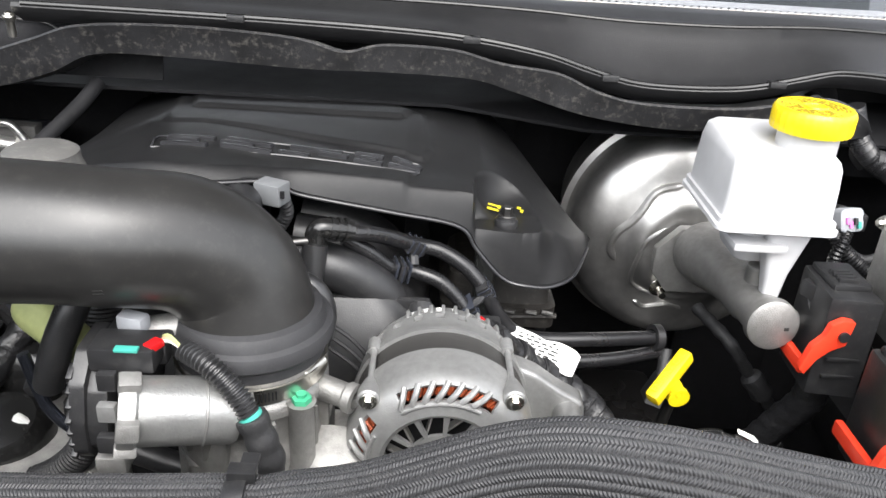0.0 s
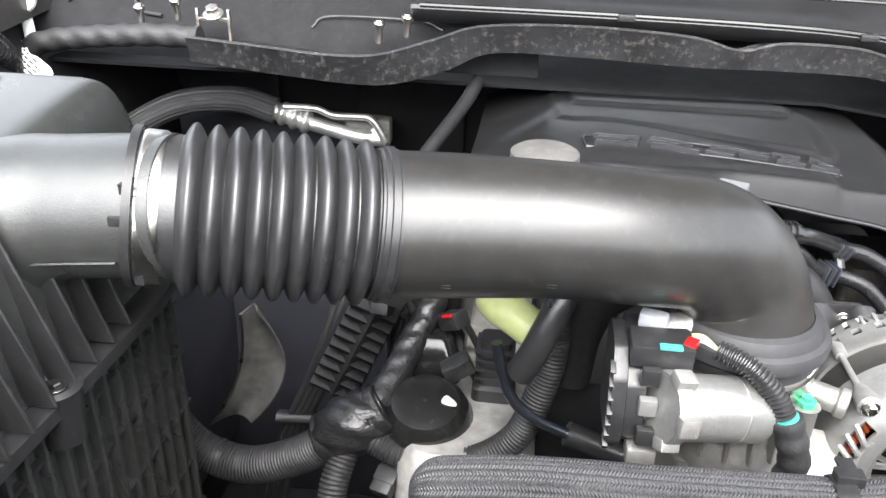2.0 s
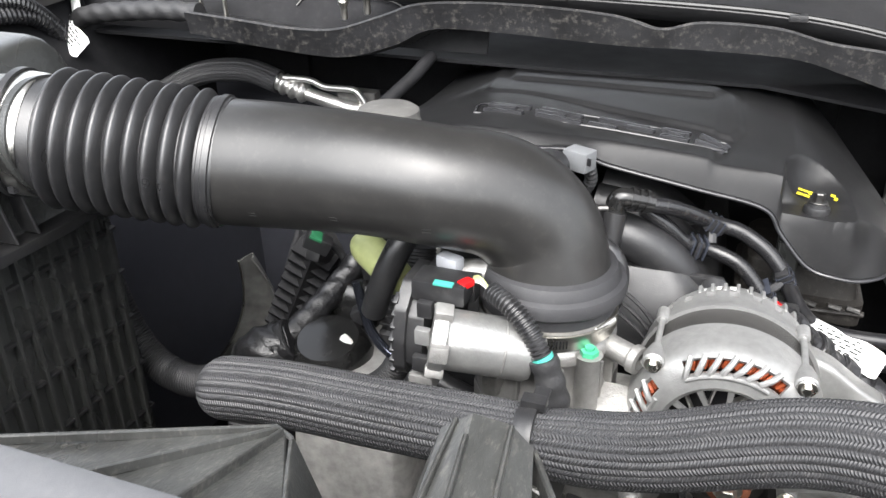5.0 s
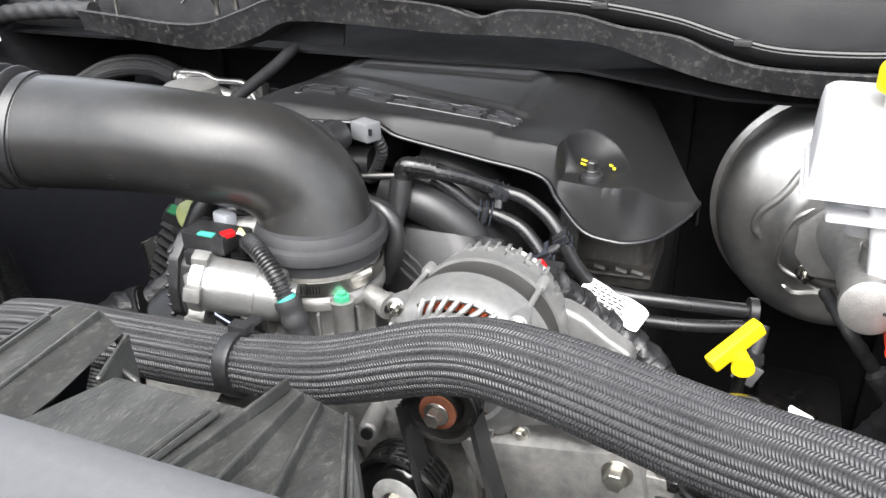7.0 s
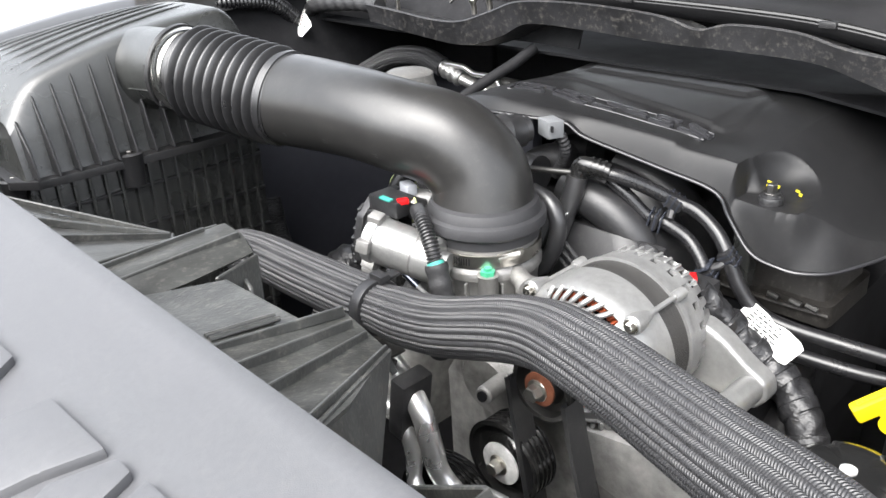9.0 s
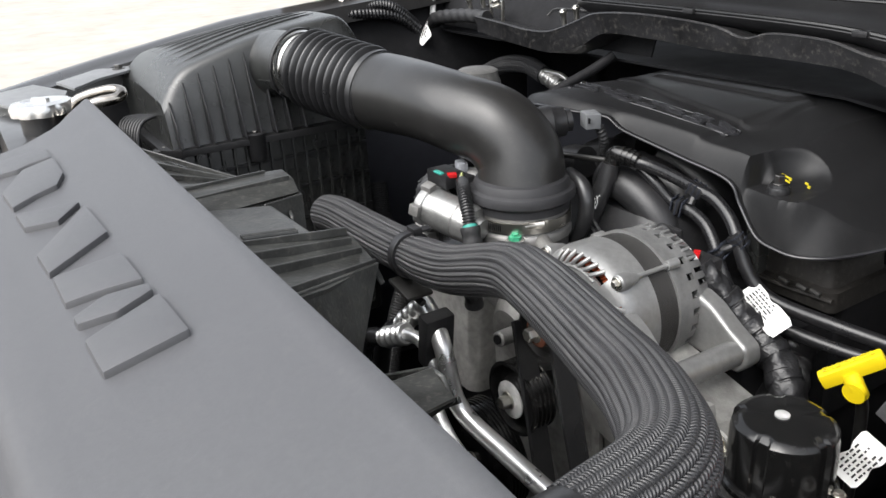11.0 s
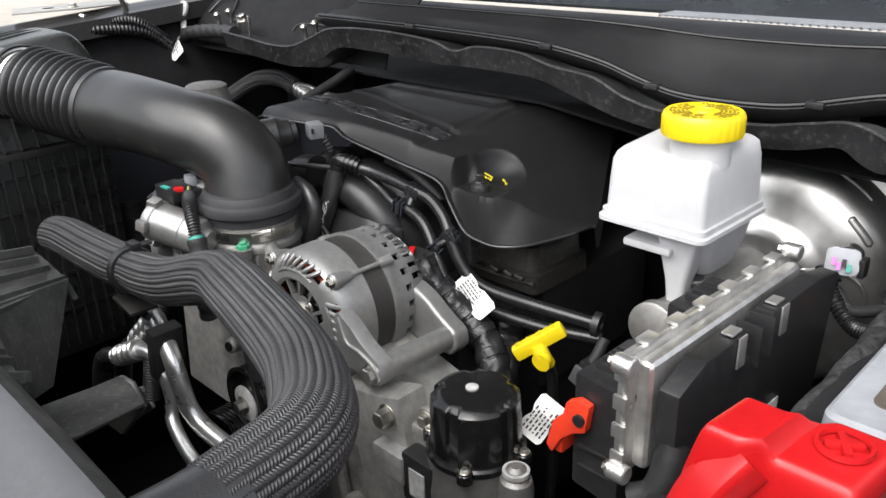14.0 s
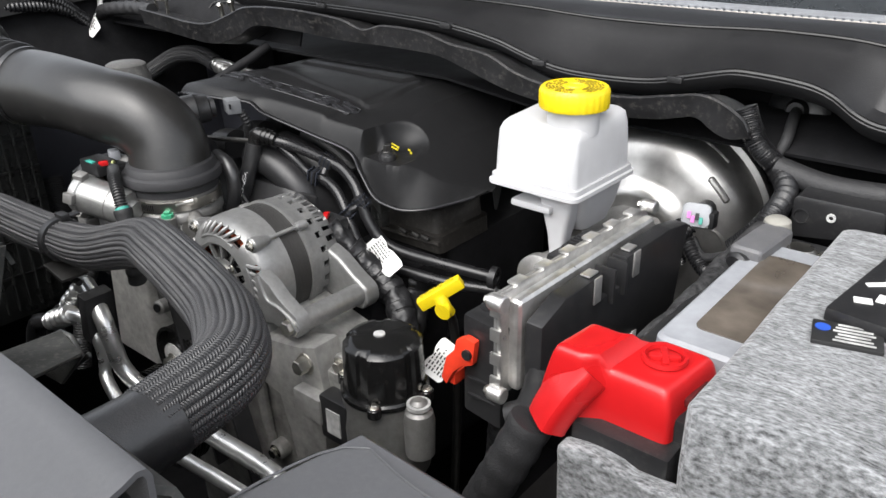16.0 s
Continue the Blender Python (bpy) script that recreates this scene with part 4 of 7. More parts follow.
    lead.location += Vector((0.002, 0.020, 0.006))


def build_radiator_hose():
    hose = thing("radiator_hose", "thick radiator hose in a black braided sleeve", "hose", (0.0, 0.38, 1.03))
    pts = [(-0.420, 0.390, 0.995), (-0.350, 0.386, 1.009), (-0.26, 0.380, 1.018), (-0.165, 0.380, 1.024), (-0.099, 0.386, 1.030), (-0.012, 0.390, 1.059), (0.053, 0.374, 1.072), (0.150, 0.354, 1.066), (0.219, 0.323, 1.077), (0.265, 0.286, 1.081), (0.273, 0.225, 1.075)]

    def r(s, a):
        base = 0.0232 + 0.0032 * min(1, max(0, (s - 0.40) / 0.35)) - 0.0022 * math.exp(-((s - 0.335) / 0.018) ** 2)
        end = (1 - (1 - s / 0.03) ** 2) ** 0.5 if s < 0.03 else 1.0
        rib = abs(math.sin(15 * a + 0.15 * math.sin(30 * s)))
        return base * max(end, 0.05) * (0.945 + 0.075 * rib ** 0.55 + 0.003 * math.sin(90 * s + 3 * a))
    part("sleeve", tube(pts, r, 260, 150), BRAID, hose, "dusty braided sleeve in flat ribs")
    d = Vector((0.985, -0.03, 0.12)).normalized()
    t0 = Vector((-0.168, 0.3798, 1.0238))
    tie = part("cable_tie", tube([t0 - d * 0.006, t0, t0 + d * 0.006], lambda s, a: 0.0246 if 0.05 < s < 0.95 else 0.0240, 6, 44), PLASTIC, hose, "wide black cable tie")
    part("tie_head", box((0.016, 0.010, 0.007), Matrix.Translation(t0 + Vector((0, 0.006, 0.0255))), 0.0015), PLASTIC, tie)
    part("tie_tail", box((0.010, 0.014, 0.0025), Matrix.Translation(t0 + Vector((0.002, 0.016, 0.0245))), 0.0006), PLASTIC, tie)
    part("rubber_end", tube([(0.2735, 0.236, 1.0755), (0.273, 0.195, 1.074), (0.266, 0.10, 1.072)], 0.0262, 12, 40), RUBBER, hose, "bare rubber hose end")
    bm = bmesh.new()
    for k in range(3):
        box((0.0035, 0.006, 0.0006), Matrix.Translation((0.266 + 0.0055 * k - 0.006, 0.182, 1.1005)), 0, bm)
    part("print_mark", bm, LABEL, hose, "pale printed mark")


# ---------- radiator cover ----------
def cover_plane(y):
    return 1.137 + (y - 0.059) * 0.277


def build_radiator_cover():
    c = thing("radiator_cover", "grey textured plastic cover over the radiator support", "radiator cover", (-0.05, 0.08, 1.1))

    def left(y):
        return wavy([(-0.30, -0.56), (-0.02, -0.50), (0.03, -0.455), (0.07, -0.437), (0.11, -0.455), (0.135, -0.50), (0.158, -0.53)], y)
    prof = [(0.158, 1.138), (0.1585, 1.158), (0.1565, 1.1625), (0.152, 1.1635)] + [(y, cover_plane(y)) for y in np.linspace(0.145, 0.032, 12)] + \
           [(0.024, 1.1265), (0.017, 1.1225), (0.012, 1.112), (0.007, 1.098), (0.000, 1.088), (-0.014, 1.084), (-0.06, 1.082), (-0.12, 1.078), (-0.20, 1.045), (-0.26, 0.99)]
    rows = []
    for u in np.linspace(0, 1, 70):
        row = []
        for y, z in prof:
            x = left(y) + (0.405 - left(y)) * u
            # the front hollow swings back in the middle
            yy = y - 0.012 * math.exp(-((x + 0.02) / 0.2) ** 2) if y < 0.03 else y
            row.append((x, yy, z - 0.004 * max(0, x - 0.30) / 0.1))
        rows.append(row)
    panel = part("panel", skin(rows, thick=0.003), SHROUD, c)
    # raised marque shapes: plain blocks, not letters
    def emblem(outline, name="emblem_block"):
        bm = prism(outline, 0.0075, Matrix(), 0.0028, segs=2)
        for v in bm.verts:
            v.co.z += cover_plane(v.co.y) - 0.0025
        part(name, bm, SHROUD, panel)
    emblem([(-0.405, 0.036), (-0.352, 0.038), (-0.338, 0.058), (-0.338, 0.072), (-0.330, 0.090), (-0.378, 0.088)])
    emblem([(-0.330, 0.062), (-0.283, 0.040), (-0.229, 0.044), (-0.236, 0.064), (-0.236, 0.082), (-0.262, 0.091), (-0.326, 0.091)])
    emblem([(-0.211, 0.044), (-0.166, 0.047), (-0.146, 0.070), (-0.166, 0.090)])
    emblem([(-0.099, 0.048), (-0.055, 0.051), (-0.077, 0.095), (-0.156, 0.092), (-0.126, 0.070)])
    emblem([(-0.047, 0.052), (0.002, 0.053), (0.010, 0.074), (0.024, 0.097), (-0.030, 0.095)])
    emblem([(0.026, 0.054), (0.038, 0.055), (0.048, 0.076), (0.044, 0.098), (0.032, 0.098), (0.018, 0.074)])
    emblem([(0.060, 0.055), (0.104, 0.057), (0.109, 0.102), (0.052, 0.100)])
    # lower corner piece on the battery side
    bm = plate([(0.402, 0.279, 1.101), (0.372, 0.14, 1.100), (0.372, -0.15, 1.07), (0.74, -0.15, 1.07), (0.74, 0.14, 1.098), (0.74, 0.262, 1.098), (0.47, 0.276, 1.101)], 0.02, 0.003)
    corner = part("corner_panel", bm, SHROUD, c)
    part("corner_line", tube([(0.382, 0.15, 1.1012), (0.404, 0.262, 1.1014), (0.47, 0.262, 1.1014), (0.72, 0.252, 1.099)], 0.0008, 30, 6), SHROUD, corner)


def build_shroud():
    s = thing("fan_shroud", "scuffed black plastic fan shroud with ribbed brackets", "fan shroud", (-0.08, 0.2, 1.0))
    # apron behind the cover edge, dropping to the fan
    rows = [[(x, 0.158, 1.146), (x, 0.170, 1.136), (x, 0.176 + 0.003 * math.sin(9 * x), 1.122), (x, 0.180, 1.08), (x, 0.186, 0.90), (x, 0.19, 0.5)] for x in np.linspace(-0.60, 0.40, 40)]
    part("apron", skin(rows, thick=0.004), FAN_PLASTIC, s)

    def ridge(a, b, h, parent, w=0.0022):
        """A thin upright rib from a to b, h high at a and at b."""
        a, b = Vector(a), Vector(b)
        up = Vector((0, 0, 1))
        part("rib", plate([a + up * h[0], b + up * h[1], b - up * 0.003, a - up * 0.003], w, 0.0006), FAN_PLASTIC, parent)
    # tongue-shaped bracket: a ridged top that falls off on both flanks, hollow at its end
    t = part("bracket", skin([[(-0.176, 0.160, 1.122), (-0.168, 0.160, 1.140), (-0.152, 0.160, 1.144), (-0.136, 0.160, 1.141), (-0.122, 0.160, 1.131)],
                              [(-0.180, 0.205, 1.118), (-0.172, 0.205, 1.138), (-0.158, 0.205, 1.143), (-0.141, 0.206, 1.139), (-0.128, 0.206, 1.128)],
                              [(-0.186, 0.250, 1.112), (-0.179, 0.252, 1.133), (-0.166, 0.256, 1.141), (-0.150, 0.259, 1.137), (-0.140, 0.260, 1.126)],
                              [(-0.184, 0.258, 1.100), (-0.177, 0.261, 1.120), (-0.164, 0.264, 1.128), (-0.150, 0.265, 1.124), (-0.139, 0.263, 1.112)]], thick=0.004), FAN_PLASTIC, s)
    ridge((-0.168, 0.162, 1.140), (-0.174, 0.254, 1.136), (0.004, 0.003), t)
    ridge((-0.154, 0.162, 1.143), (-0.165, 0.240, 1.142), (0.004, 0.002), t)
    ridge((-0.138, 0.162, 1.140), (-0.150, 0.256, 1.138), (0.002, 0.002), t)
    part("end_wall", plate([(-0.139, 0.263, 1.124), (-0.118, 0.222, 1.129), (-0.118, 0.222, 1.085), (-0.137, 0.262, 1.085)], 0.003, 0.0008), FAN_PLASTIC, t)
    part("inner_wall", plate([(-0.142, 0.250, 1.118), (-0.120, 0.246, 1.112), (-0.114, 0.240, 1.080), (-0.140, 0.248, 1.080)], 0.003, 0.0008), FAN_PLASTIC, t)
    # level web between the brackets with a double bead
    web = part("web", plate([(-0.132, 0.160, 1.133), (-0.052, 0.160, 1.131), (-0.049, 0.236, 1.119), (-0.112, 0.223, 1.130)], 0.004, 0.001), FAN_PLASTIC, s)
    for dx in (0.0, 0.005):
        part("bead", tube([(-0.062 + dx, 0.182, 1.1285), (-0.061 + dx, 0.205, 1.1262), (-0.060 + dx, 0.224, 1.1242)], 0.0018, 10, 8), FAN_PLASTIC, web)
    part("web_edge", plate([(-0.112, 0.224, 1.130), (-0.049, 0.237, 1.119), (-0.047, 0.238, 1.085), (-0.110, 0.226, 1.09)], 0.003, 0.0006), FAN_PLASTIC, web)
    # broad ribbed bracket that tilts towards the fan
    b = part("bracket", skin([[(-0.052, 0.160, 1.131), (-0.02, 0.160, 1.127), (0.015, 0.160, 1.124), (0.046, 0.160, 1.120)],
                              [(-0.048, 0.210, 1.124), (-0.025, 0.212, 1.117), (0.000, 0.214, 1.112), (0.020, 0.215, 1.108)],
                              [(-0.042, 0.258, 1.120), (-0.036, 0.262, 1.114), (-0.026, 0.266, 1.106), (-0.016, 0.269, 1.099)],
                              [(-0.043, 0.266, 1.104), (-0.036, 0.271, 1.098), (-0.026, 0.274, 1.090), (-0.014, 0.274, 1.082)]], thick=0.004), FAN_PLASTIC, s)
    ridge((-0.050, 0.166, 1.129), (-0.041, 0.258, 1.120), (0.003, 0.004), b)
    ridge((-0.026, 0.166, 1.126), (-0.034, 0.258, 1.115), (0.005, 0.003), b)
    ridge((0.002, 0.166, 1.123), (-0.027, 0.262, 1.108), (0.006, 0.003), b)
    ridge((0.036, 0.166, 1.119), (-0.017, 0.268, 1.099), (0.006, 0.004), b)
    part("cheek", plate([(-0.014, 0.271, 1.100), (0.046, 0.160, 1.122), (0.060, 0.160, 1.040), (0.010, 0.235, 1.030)], 0.003, 0.0008), FAN_PLASTIC, b)
    # right of it a lower stepped ledge
    led = part("ledge", plate([(0.046, 0.162, 1.112), (0.150, 0.162, 1.108), (0.150, 0.186, 1.090), (0.030, 0.205, 1.092)], 0.004, 0.001), FAN_PLASTIC, s)
    for x in (0.062, 0.078, 0.104):
        part("rib", plate([(x, 0.163, 1.114), (x - 0.006, 0.200, 1.096), (x - 0.006, 0.200, 1.088), (x, 0.163, 1.102)], 0.0024, 0.0006), FAN_PLASTIC, led)
    # further guides lower down towards the fan
    c = part("bracket", plate([(-0.045, 0.262, 0.985), (0.062, 0.268, 1.047), (0.078, 0.270, 1.047), (0.089, 0.271, 1.030), (0.037, 0.270, 0.982)], 0.004, 0.001), FAN_PLASTIC, s)
    part("arm", plate([(0.064, 0.266, 1.045), (0.088, 0.269, 1.030), (0.110, 0.182, 1.040), (0.075, 0.182, 1.055)], 0.004, 0.001), FAN_PLASTIC, c)
    for x0, z0, x1, z1 in ((-0.01, 0.992, 0.070, 1.036), (0.025, 0.985, 0.082, 1.028)):
        part("rib", plate([(x0, 0.272, z0), (x1, 0.278, z1), (x1 + 0.003, 0.278, z1 - 0.004), (x0 + 0.003, 0.272, z0 - 0.004)], 0.003, 0.0006), FAN_PLASTIC, c)
    # gusset sheet that runs out to a point beside the air box
    g = part("gusset", plate([(-0.42, 0.160, 1.134), (-0.205, 0.160, 1.128), (-0.262, 0.258, 1.100), (-0.272, 0.264, 1.098), (-0.345, 0.208, 1.114)], 0.004, 0.001), FAN_PLASTIC, s)
    ridge((-0.40, 0.163, 1.134), (-0.270, 0.262, 1.099), (0.002, 0.003), g)
    ridge((-0.325, 0.163, 1.132), (-0.268, 0.260, 1.099), (0.003, 0.004), g)
    ridge((-0.270, 0.163, 1.130), (-0.265, 0.258, 1.100), (0.003, 0.004), g)
    part("gusset_end", plate([(-0.272, 0.265, 1.100), (-0.258, 0.258, 1.101), (-0.250, 0.262, 1.060), (-0.276, 0.272, 1.055)], 0.003, 0.0008), FAN_PLASTIC, g)
    part("gusset_flank", plate([(-0.258, 0.258, 1.100), (-0.208, 0.163, 1.128), (-0.200, 0.170, 1.080), (-0.248, 0.262, 1.060)], 0.003, 0.0008), FAN_PLASTIC, g)


def build_cap_corner():
    cap = thing("radiator_filler", "bright scalloped metal filler lid of the radiator", "radiator filler", (-0.60, 0.115, 1.12))
    bm = bmesh.new()
    M = Matrix.Translation((-0.600, 0.112, 1.140))
    seg = 96
    rows = []
    for rr, z, sc in ((0.030, 0.0, 0.0), (0.037, 0.001, 1.0), (0.038, 0.010, 1.0), (0.0355, 0.0145, 0.7), (0.024, 0.0165, 0), (0.020, 0.0145, 0), (0.0, 0.0145, 0)):
        if rr == 0:
            rows.append([bm.verts.new(M @ Vector((0, 0, z)))])
        else:
            rows.append([bm.verts.new(M @ Vector(((rr - sc * 0.0028 * abs(math.sin(4.5 * a)) ** 6) * math.cos(a), (rr - sc * 0.0028 * abs(math.sin(4.5 * a)) ** 6) * math.sin(a), z))) for a in np.linspace(0, 2 * math.pi, seg, endpoint=False)])
    for a, b in zip(rows, rows[1:]):
        for k in range(seg):
            l = (k + 1) % seg
            q = list(dict.fromkeys([a[k], a[l], b[l % len(b)], b[k % len(b)]]))
            bm.faces.new(q)
    part("lid", bm, ALUM, cap)
    part("neck", rod((-0.600, 0.112, 1.05), (-0.600, 0.112, 1.141), 0.028, 28), PLASTIC, cap)
    part("lever", box((0.026, 0.007, 0.006), M @ Matrix.Translation((0, 0, 0.017)) @ Matrix.Rotation(0.6, 4, "Z"), 0.002), ALUM, cap)
    loop = thing("latch_loop", "looped steel rod beside the radiator cap", "latch loop", (-0.57, 0.18, 1.12))
    part("rod", tube([(-0.585, 0.130, 1.125), (-0.590, 0.150, 1.150), (-0.578, 0.185, 1.160), (-0.560, 0.200, 1.160), (-0.545, 0.192, 1.155), (-0.548, 0.160, 1.150), (-0.552, 0.130, 1.125)], 0.0068, 60, 18), DARK_CHROME, loop)
    sup = thing("radiator_support", "black painted upper radiator support", "support", (-0.65, 0.12, 1.05))
    part("beam", block((-0.86, 0.06, 1.06), (-0.44, 0.155, 1.118), 0.008), BODY, sup)
    bm = prism([(-0.70, 0.095), (-0.66, 0.135), (-0.80, 0.165), (-0.90, 0.13), (-0.86, 0.06), (-0.78, 0.07)], 0.004, Matrix.Translation((0, 0, 1.126)), 0.001)
    part("bracket", bm, GREY_PAINT, sup, "grey bracket plate")
    bm = prism([(-0.80, 0.175), (-0.86, 0.22), (-0.90, 0.275), (-0.95, 0.285), (-0.955, 0.23), (-0.88, 0.16)], 0.004, Matrix.Translation((0, 0, 1.128)), 0.001)
    part("bracket", bm, GREY_PAINT, sup, "grey bracket plate")
    part("bolt", hexbolt((-0.925, 0.262, 1.132), (0, 0, 1), 0.007, 0.006, 0.010), DARK_STEEL, sup)


build_intake()
build_airbox()
build_cover()
build_alternator()
build_throttle()
build_radiator_hose()
build_radiator_cover()
build_shroud()
build_cap_corner()


# ---------- brake side ----------
def rounded_rect(x0, x1, y0, y1, r, n=5):
    pts = []
    for cx, cy, a0 in ((x1 - r, y1 - r, 0), (x0 + r, y1 - r, 90), (x0 + r, y0 + r, 180), (x1 - r, y0 + r, 270)):
        for k in range(n + 1):
            a = radians(a0 + 90 * k / n)
            pts.append((cx + r * math.cos(a), cy + r * math.sin(a)))
    return pts


def loft(levels, bm=None):
    """Joins closed outlines [(z, [(x, y), ...]), ...] into a solid; z may be a function of (x, y)."""
    own = bmesh.new()
    rings = []
    for z, outline in levels:
        rings.append([own.verts.new((x, y, z(x, y) if callable(z) else z)) for x, y in outline])
    for a, b in zip(rings, rings[1:]):
        for k in range(len(a)):
            l = (k + 1) % len(a)
            own.faces.new((a[k], a[l], b[l], b[k]))
    own.faces.new(rings[0])
    own.faces.new(rings[-1])
    return merge(bm, own)


BX, BZ = 0.254, 0.954
BOOST = [(0.0, -0.1), (0.13, -0.10), (0.141, -0.03), (0.1425, -0.004), (0.1495, -0.004), (0.150, 0.004), (0.1425, 0.006), (0.141, 0.010), (0.1395, 0.030), (0.136, 0.044), (0.128, 0.055), (0.116, 0.062), (0.100, 0.067), (0.080, 0.072), (0.074, 0.075), (0.068, 0.082), (0.060, 0.086), (0.056, 0.0865), (0.0, 0.0865)]


def boost_face(x, z):
    """The front of the booster at a place, as y."""
    r = math.hypot(x - BX, z - BZ)
    rs = [p[0] for p in BOOST[6:]][::-1]
    hs = [p[1] for p in BOOST[6:]][::-1]
    return 0.985 - float(np.interp(r, rs, hs))


def build_brake():
    b = thing("brake_booster", "brushed steel brake booster drum on the bulkhead", "brake booster", (BX, 1.0, 0.8))
    M = axis((BX, 0.985, BZ), (BX, 0.8, BZ))
    drum = part("drum", lathe(BOOST, M, 96), BOOSTER, b)

    def bead(pts, r=0.0052):
        part("bead", tube([(x, boost_face(x, z) + 0.0005, z) for x, z in pts], lambda s, a: r * min(1, 12 * s + 0.3, 12 * (1 - s) + 0.3), 40, 10), BOOSTER, drum)
    bead([(0.235, 1.035), (0.205, 1.025), (0.190, 1.000), (0.180, 0.985), (0.165, 0.968), (0.160, 0.948), (0.168, 0.932)])
    bead([(0.218, 0.985), (0.198, 0.965), (0.190, 0.93), (0.192, 0.905), (0.215, 0.893), (0.262, 0.893)], 0.003)
    bead([(0.200, 0.876), (0.215, 0.868), (0.240, 0.874), (0.262, 0.868)], 0.004)
    bead([(0.335, 1.045), (0.350, 1.030), (0.360, 1.018)], 0.0045)
    bead([(0.300, 0.985), (0.345, 0.985), (0.365, 0.965), (0.366, 0.93)], 0.003)
    part("warning_strip", tube([(BX + 0.137 * math.sin(a), 0.985 - 0.030, BZ + 0.137 * math.cos(a)) for a in np.linspace(0.25, 0.72, 8)], 0.0035, 14, 8), LABEL_GREY, drum, "faded sticker strip")
    for x, z in ((0.222, 0.905), (0.302, 0.905)):
        nut = part("stud_nut", hexbolt((x, boost_face(x, z), z), (0, -1, 0), 0.008, 0.008, 0.011), STEEL, drum)
        part("stud", rod((x, boost_face(x, z) - 0.008, z), (x, boost_face(x, z) - 0.022, z), 0.0042, 12), STEEL, nut)
    sensor = part("sensor", prism(rounded_rect(-0.0145, 0.0145, -0.0125, 0.0125, 0.006), 0.012, Matrix.Translation((0.372, 0.806, 1.046)) @ Matrix.Rotation(0.25, 4, "Z") @ Matrix.Rotation(radians(70), 4, "X"), 0.002), GREY, b, "pale grey sensor plug on the booster")
    part("sensor_body", rod((0.374, 0.812, 1.047), (0.368, 0.842, 1.040), 0.011, 20, 0.002), PLASTIC, sensor)
    for k, m_ in enumerate((INK, PINK, PINK, INK, TEAL)):
        part("pin_seal", box((0.0036, 0.003, 0.007), Matrix.Translation((0.364 + 0.0044 * k, 0.7925, 1.046 + 0.004 * (k % 2))) @ Matrix.Rotation(0.25, 4, "Z") @ Matrix.Rotation(radians(-20), 4, "X")), m_, sensor)
    part("side_clip", block((0.387, 0.798, 1.036), (0.393, 0.812, 1.054), 0.002), PLASTIC, sensor)
    part("sensor_lead", tube([(0.372, 0.794, 1.036), (0.366, 0.786, 1.026), (0.362, 0.785, 1.012), (0.366, 0.79, 0.995)], lambda s, a: 0.0062 + 0.0008 * math.sin(2 * math.pi * 12 * s), 90, 14), HOSE_GLOSS, sensor)

    m = thing("master_cylinder", "aluminium brake master cylinder with a cloudy white fluid tank", "brake cylinder", (0.26, 0.75, 0.96))
    bore = part("bore", lathe([(0, 0), (0.0215, 0), (0.0245, 0.002), (0.0248, 0.012), (0.0215, 0.016), (0.0205, 0.05), (0.023, 0.06), (0.023, 0.10), (0.027, 0.13), (0.034, 0.17), (0.036, 0.20), (0, 0.20)], axis((0.258, 0.672, 0.990), (0.258, 0.875, 0.970)), 36), CAST, m)
    part("flange", prism([(0.205, -0.02), (0.225, -0.045), (0.299, -0.045), (0.318, -0.02), (0.318, 0.01), (0.290, 0.038), (0.232, 0.038), (0.205, 0.01)], 0.012, Matrix.Translation((0, 0.892, 0.955)) @ Matrix.Rotation(radians(90), 4, "X"), 0.002), CAST, bore)
    part("port", rod((0.275, 0.70, 0.985), (0.300, 0.695, 0.982), 0.010, 20, 0.001), CAST, bore)
    part("port", rod((0.262, 0.735, 1.00), (0.262, 0.735, 1.022), 0.013, 20, 0.001), CAST, bore)
    part("port_cap", box((0.014, 0.010, 0.012), Matrix.Translation((0.305, 0.694, 0.984)), 0.002), CAST, bore)
    part("end_mark", box((0.004, 0.0008, 0.003), Matrix.Translation((0.270, 0.6712, 0.988))), INK, bore)

    # the tank sits slightly turned on the cylinder
    turn = Matrix.Translation((0.248, 0.730, 0)) @ Matrix.Rotation(radians(-1), 4, "Z") @ Matrix.Translation((-0.248, -0.730, 0))

    def turned(bm):
        bm.transform(turn)
        return bm

    def top(x, y):
        return 1.151 + 0.06 * (y - 0.72)
    body = loft([(1.089, rounded_rect(0.1935, 0.2935, 0.684, 0.797, 0.008)), (1.118, rounded_rect(0.1945, 0.2925, 0.685, 0.796, 0.008)), (1.138, rounded_rect(0.1955, 0.2915, 0.686, 0.795, 0.009)),
                 (lambda x, y: top(x, y) - 0.0055, rounded_rect(0.197, 0.290, 0.688, 0.793, 0.011)), (lambda x, y: top(x, y) - 0.0015, rounded_rect(0.201, 0.286, 0.692, 0.789, 0.011)), (top, rounded_rect(0.206, 0.281, 0.698, 0.784, 0.010))])
    tank = part("tank", turned(body), WHITE, m, "cloudy white fluid tank")
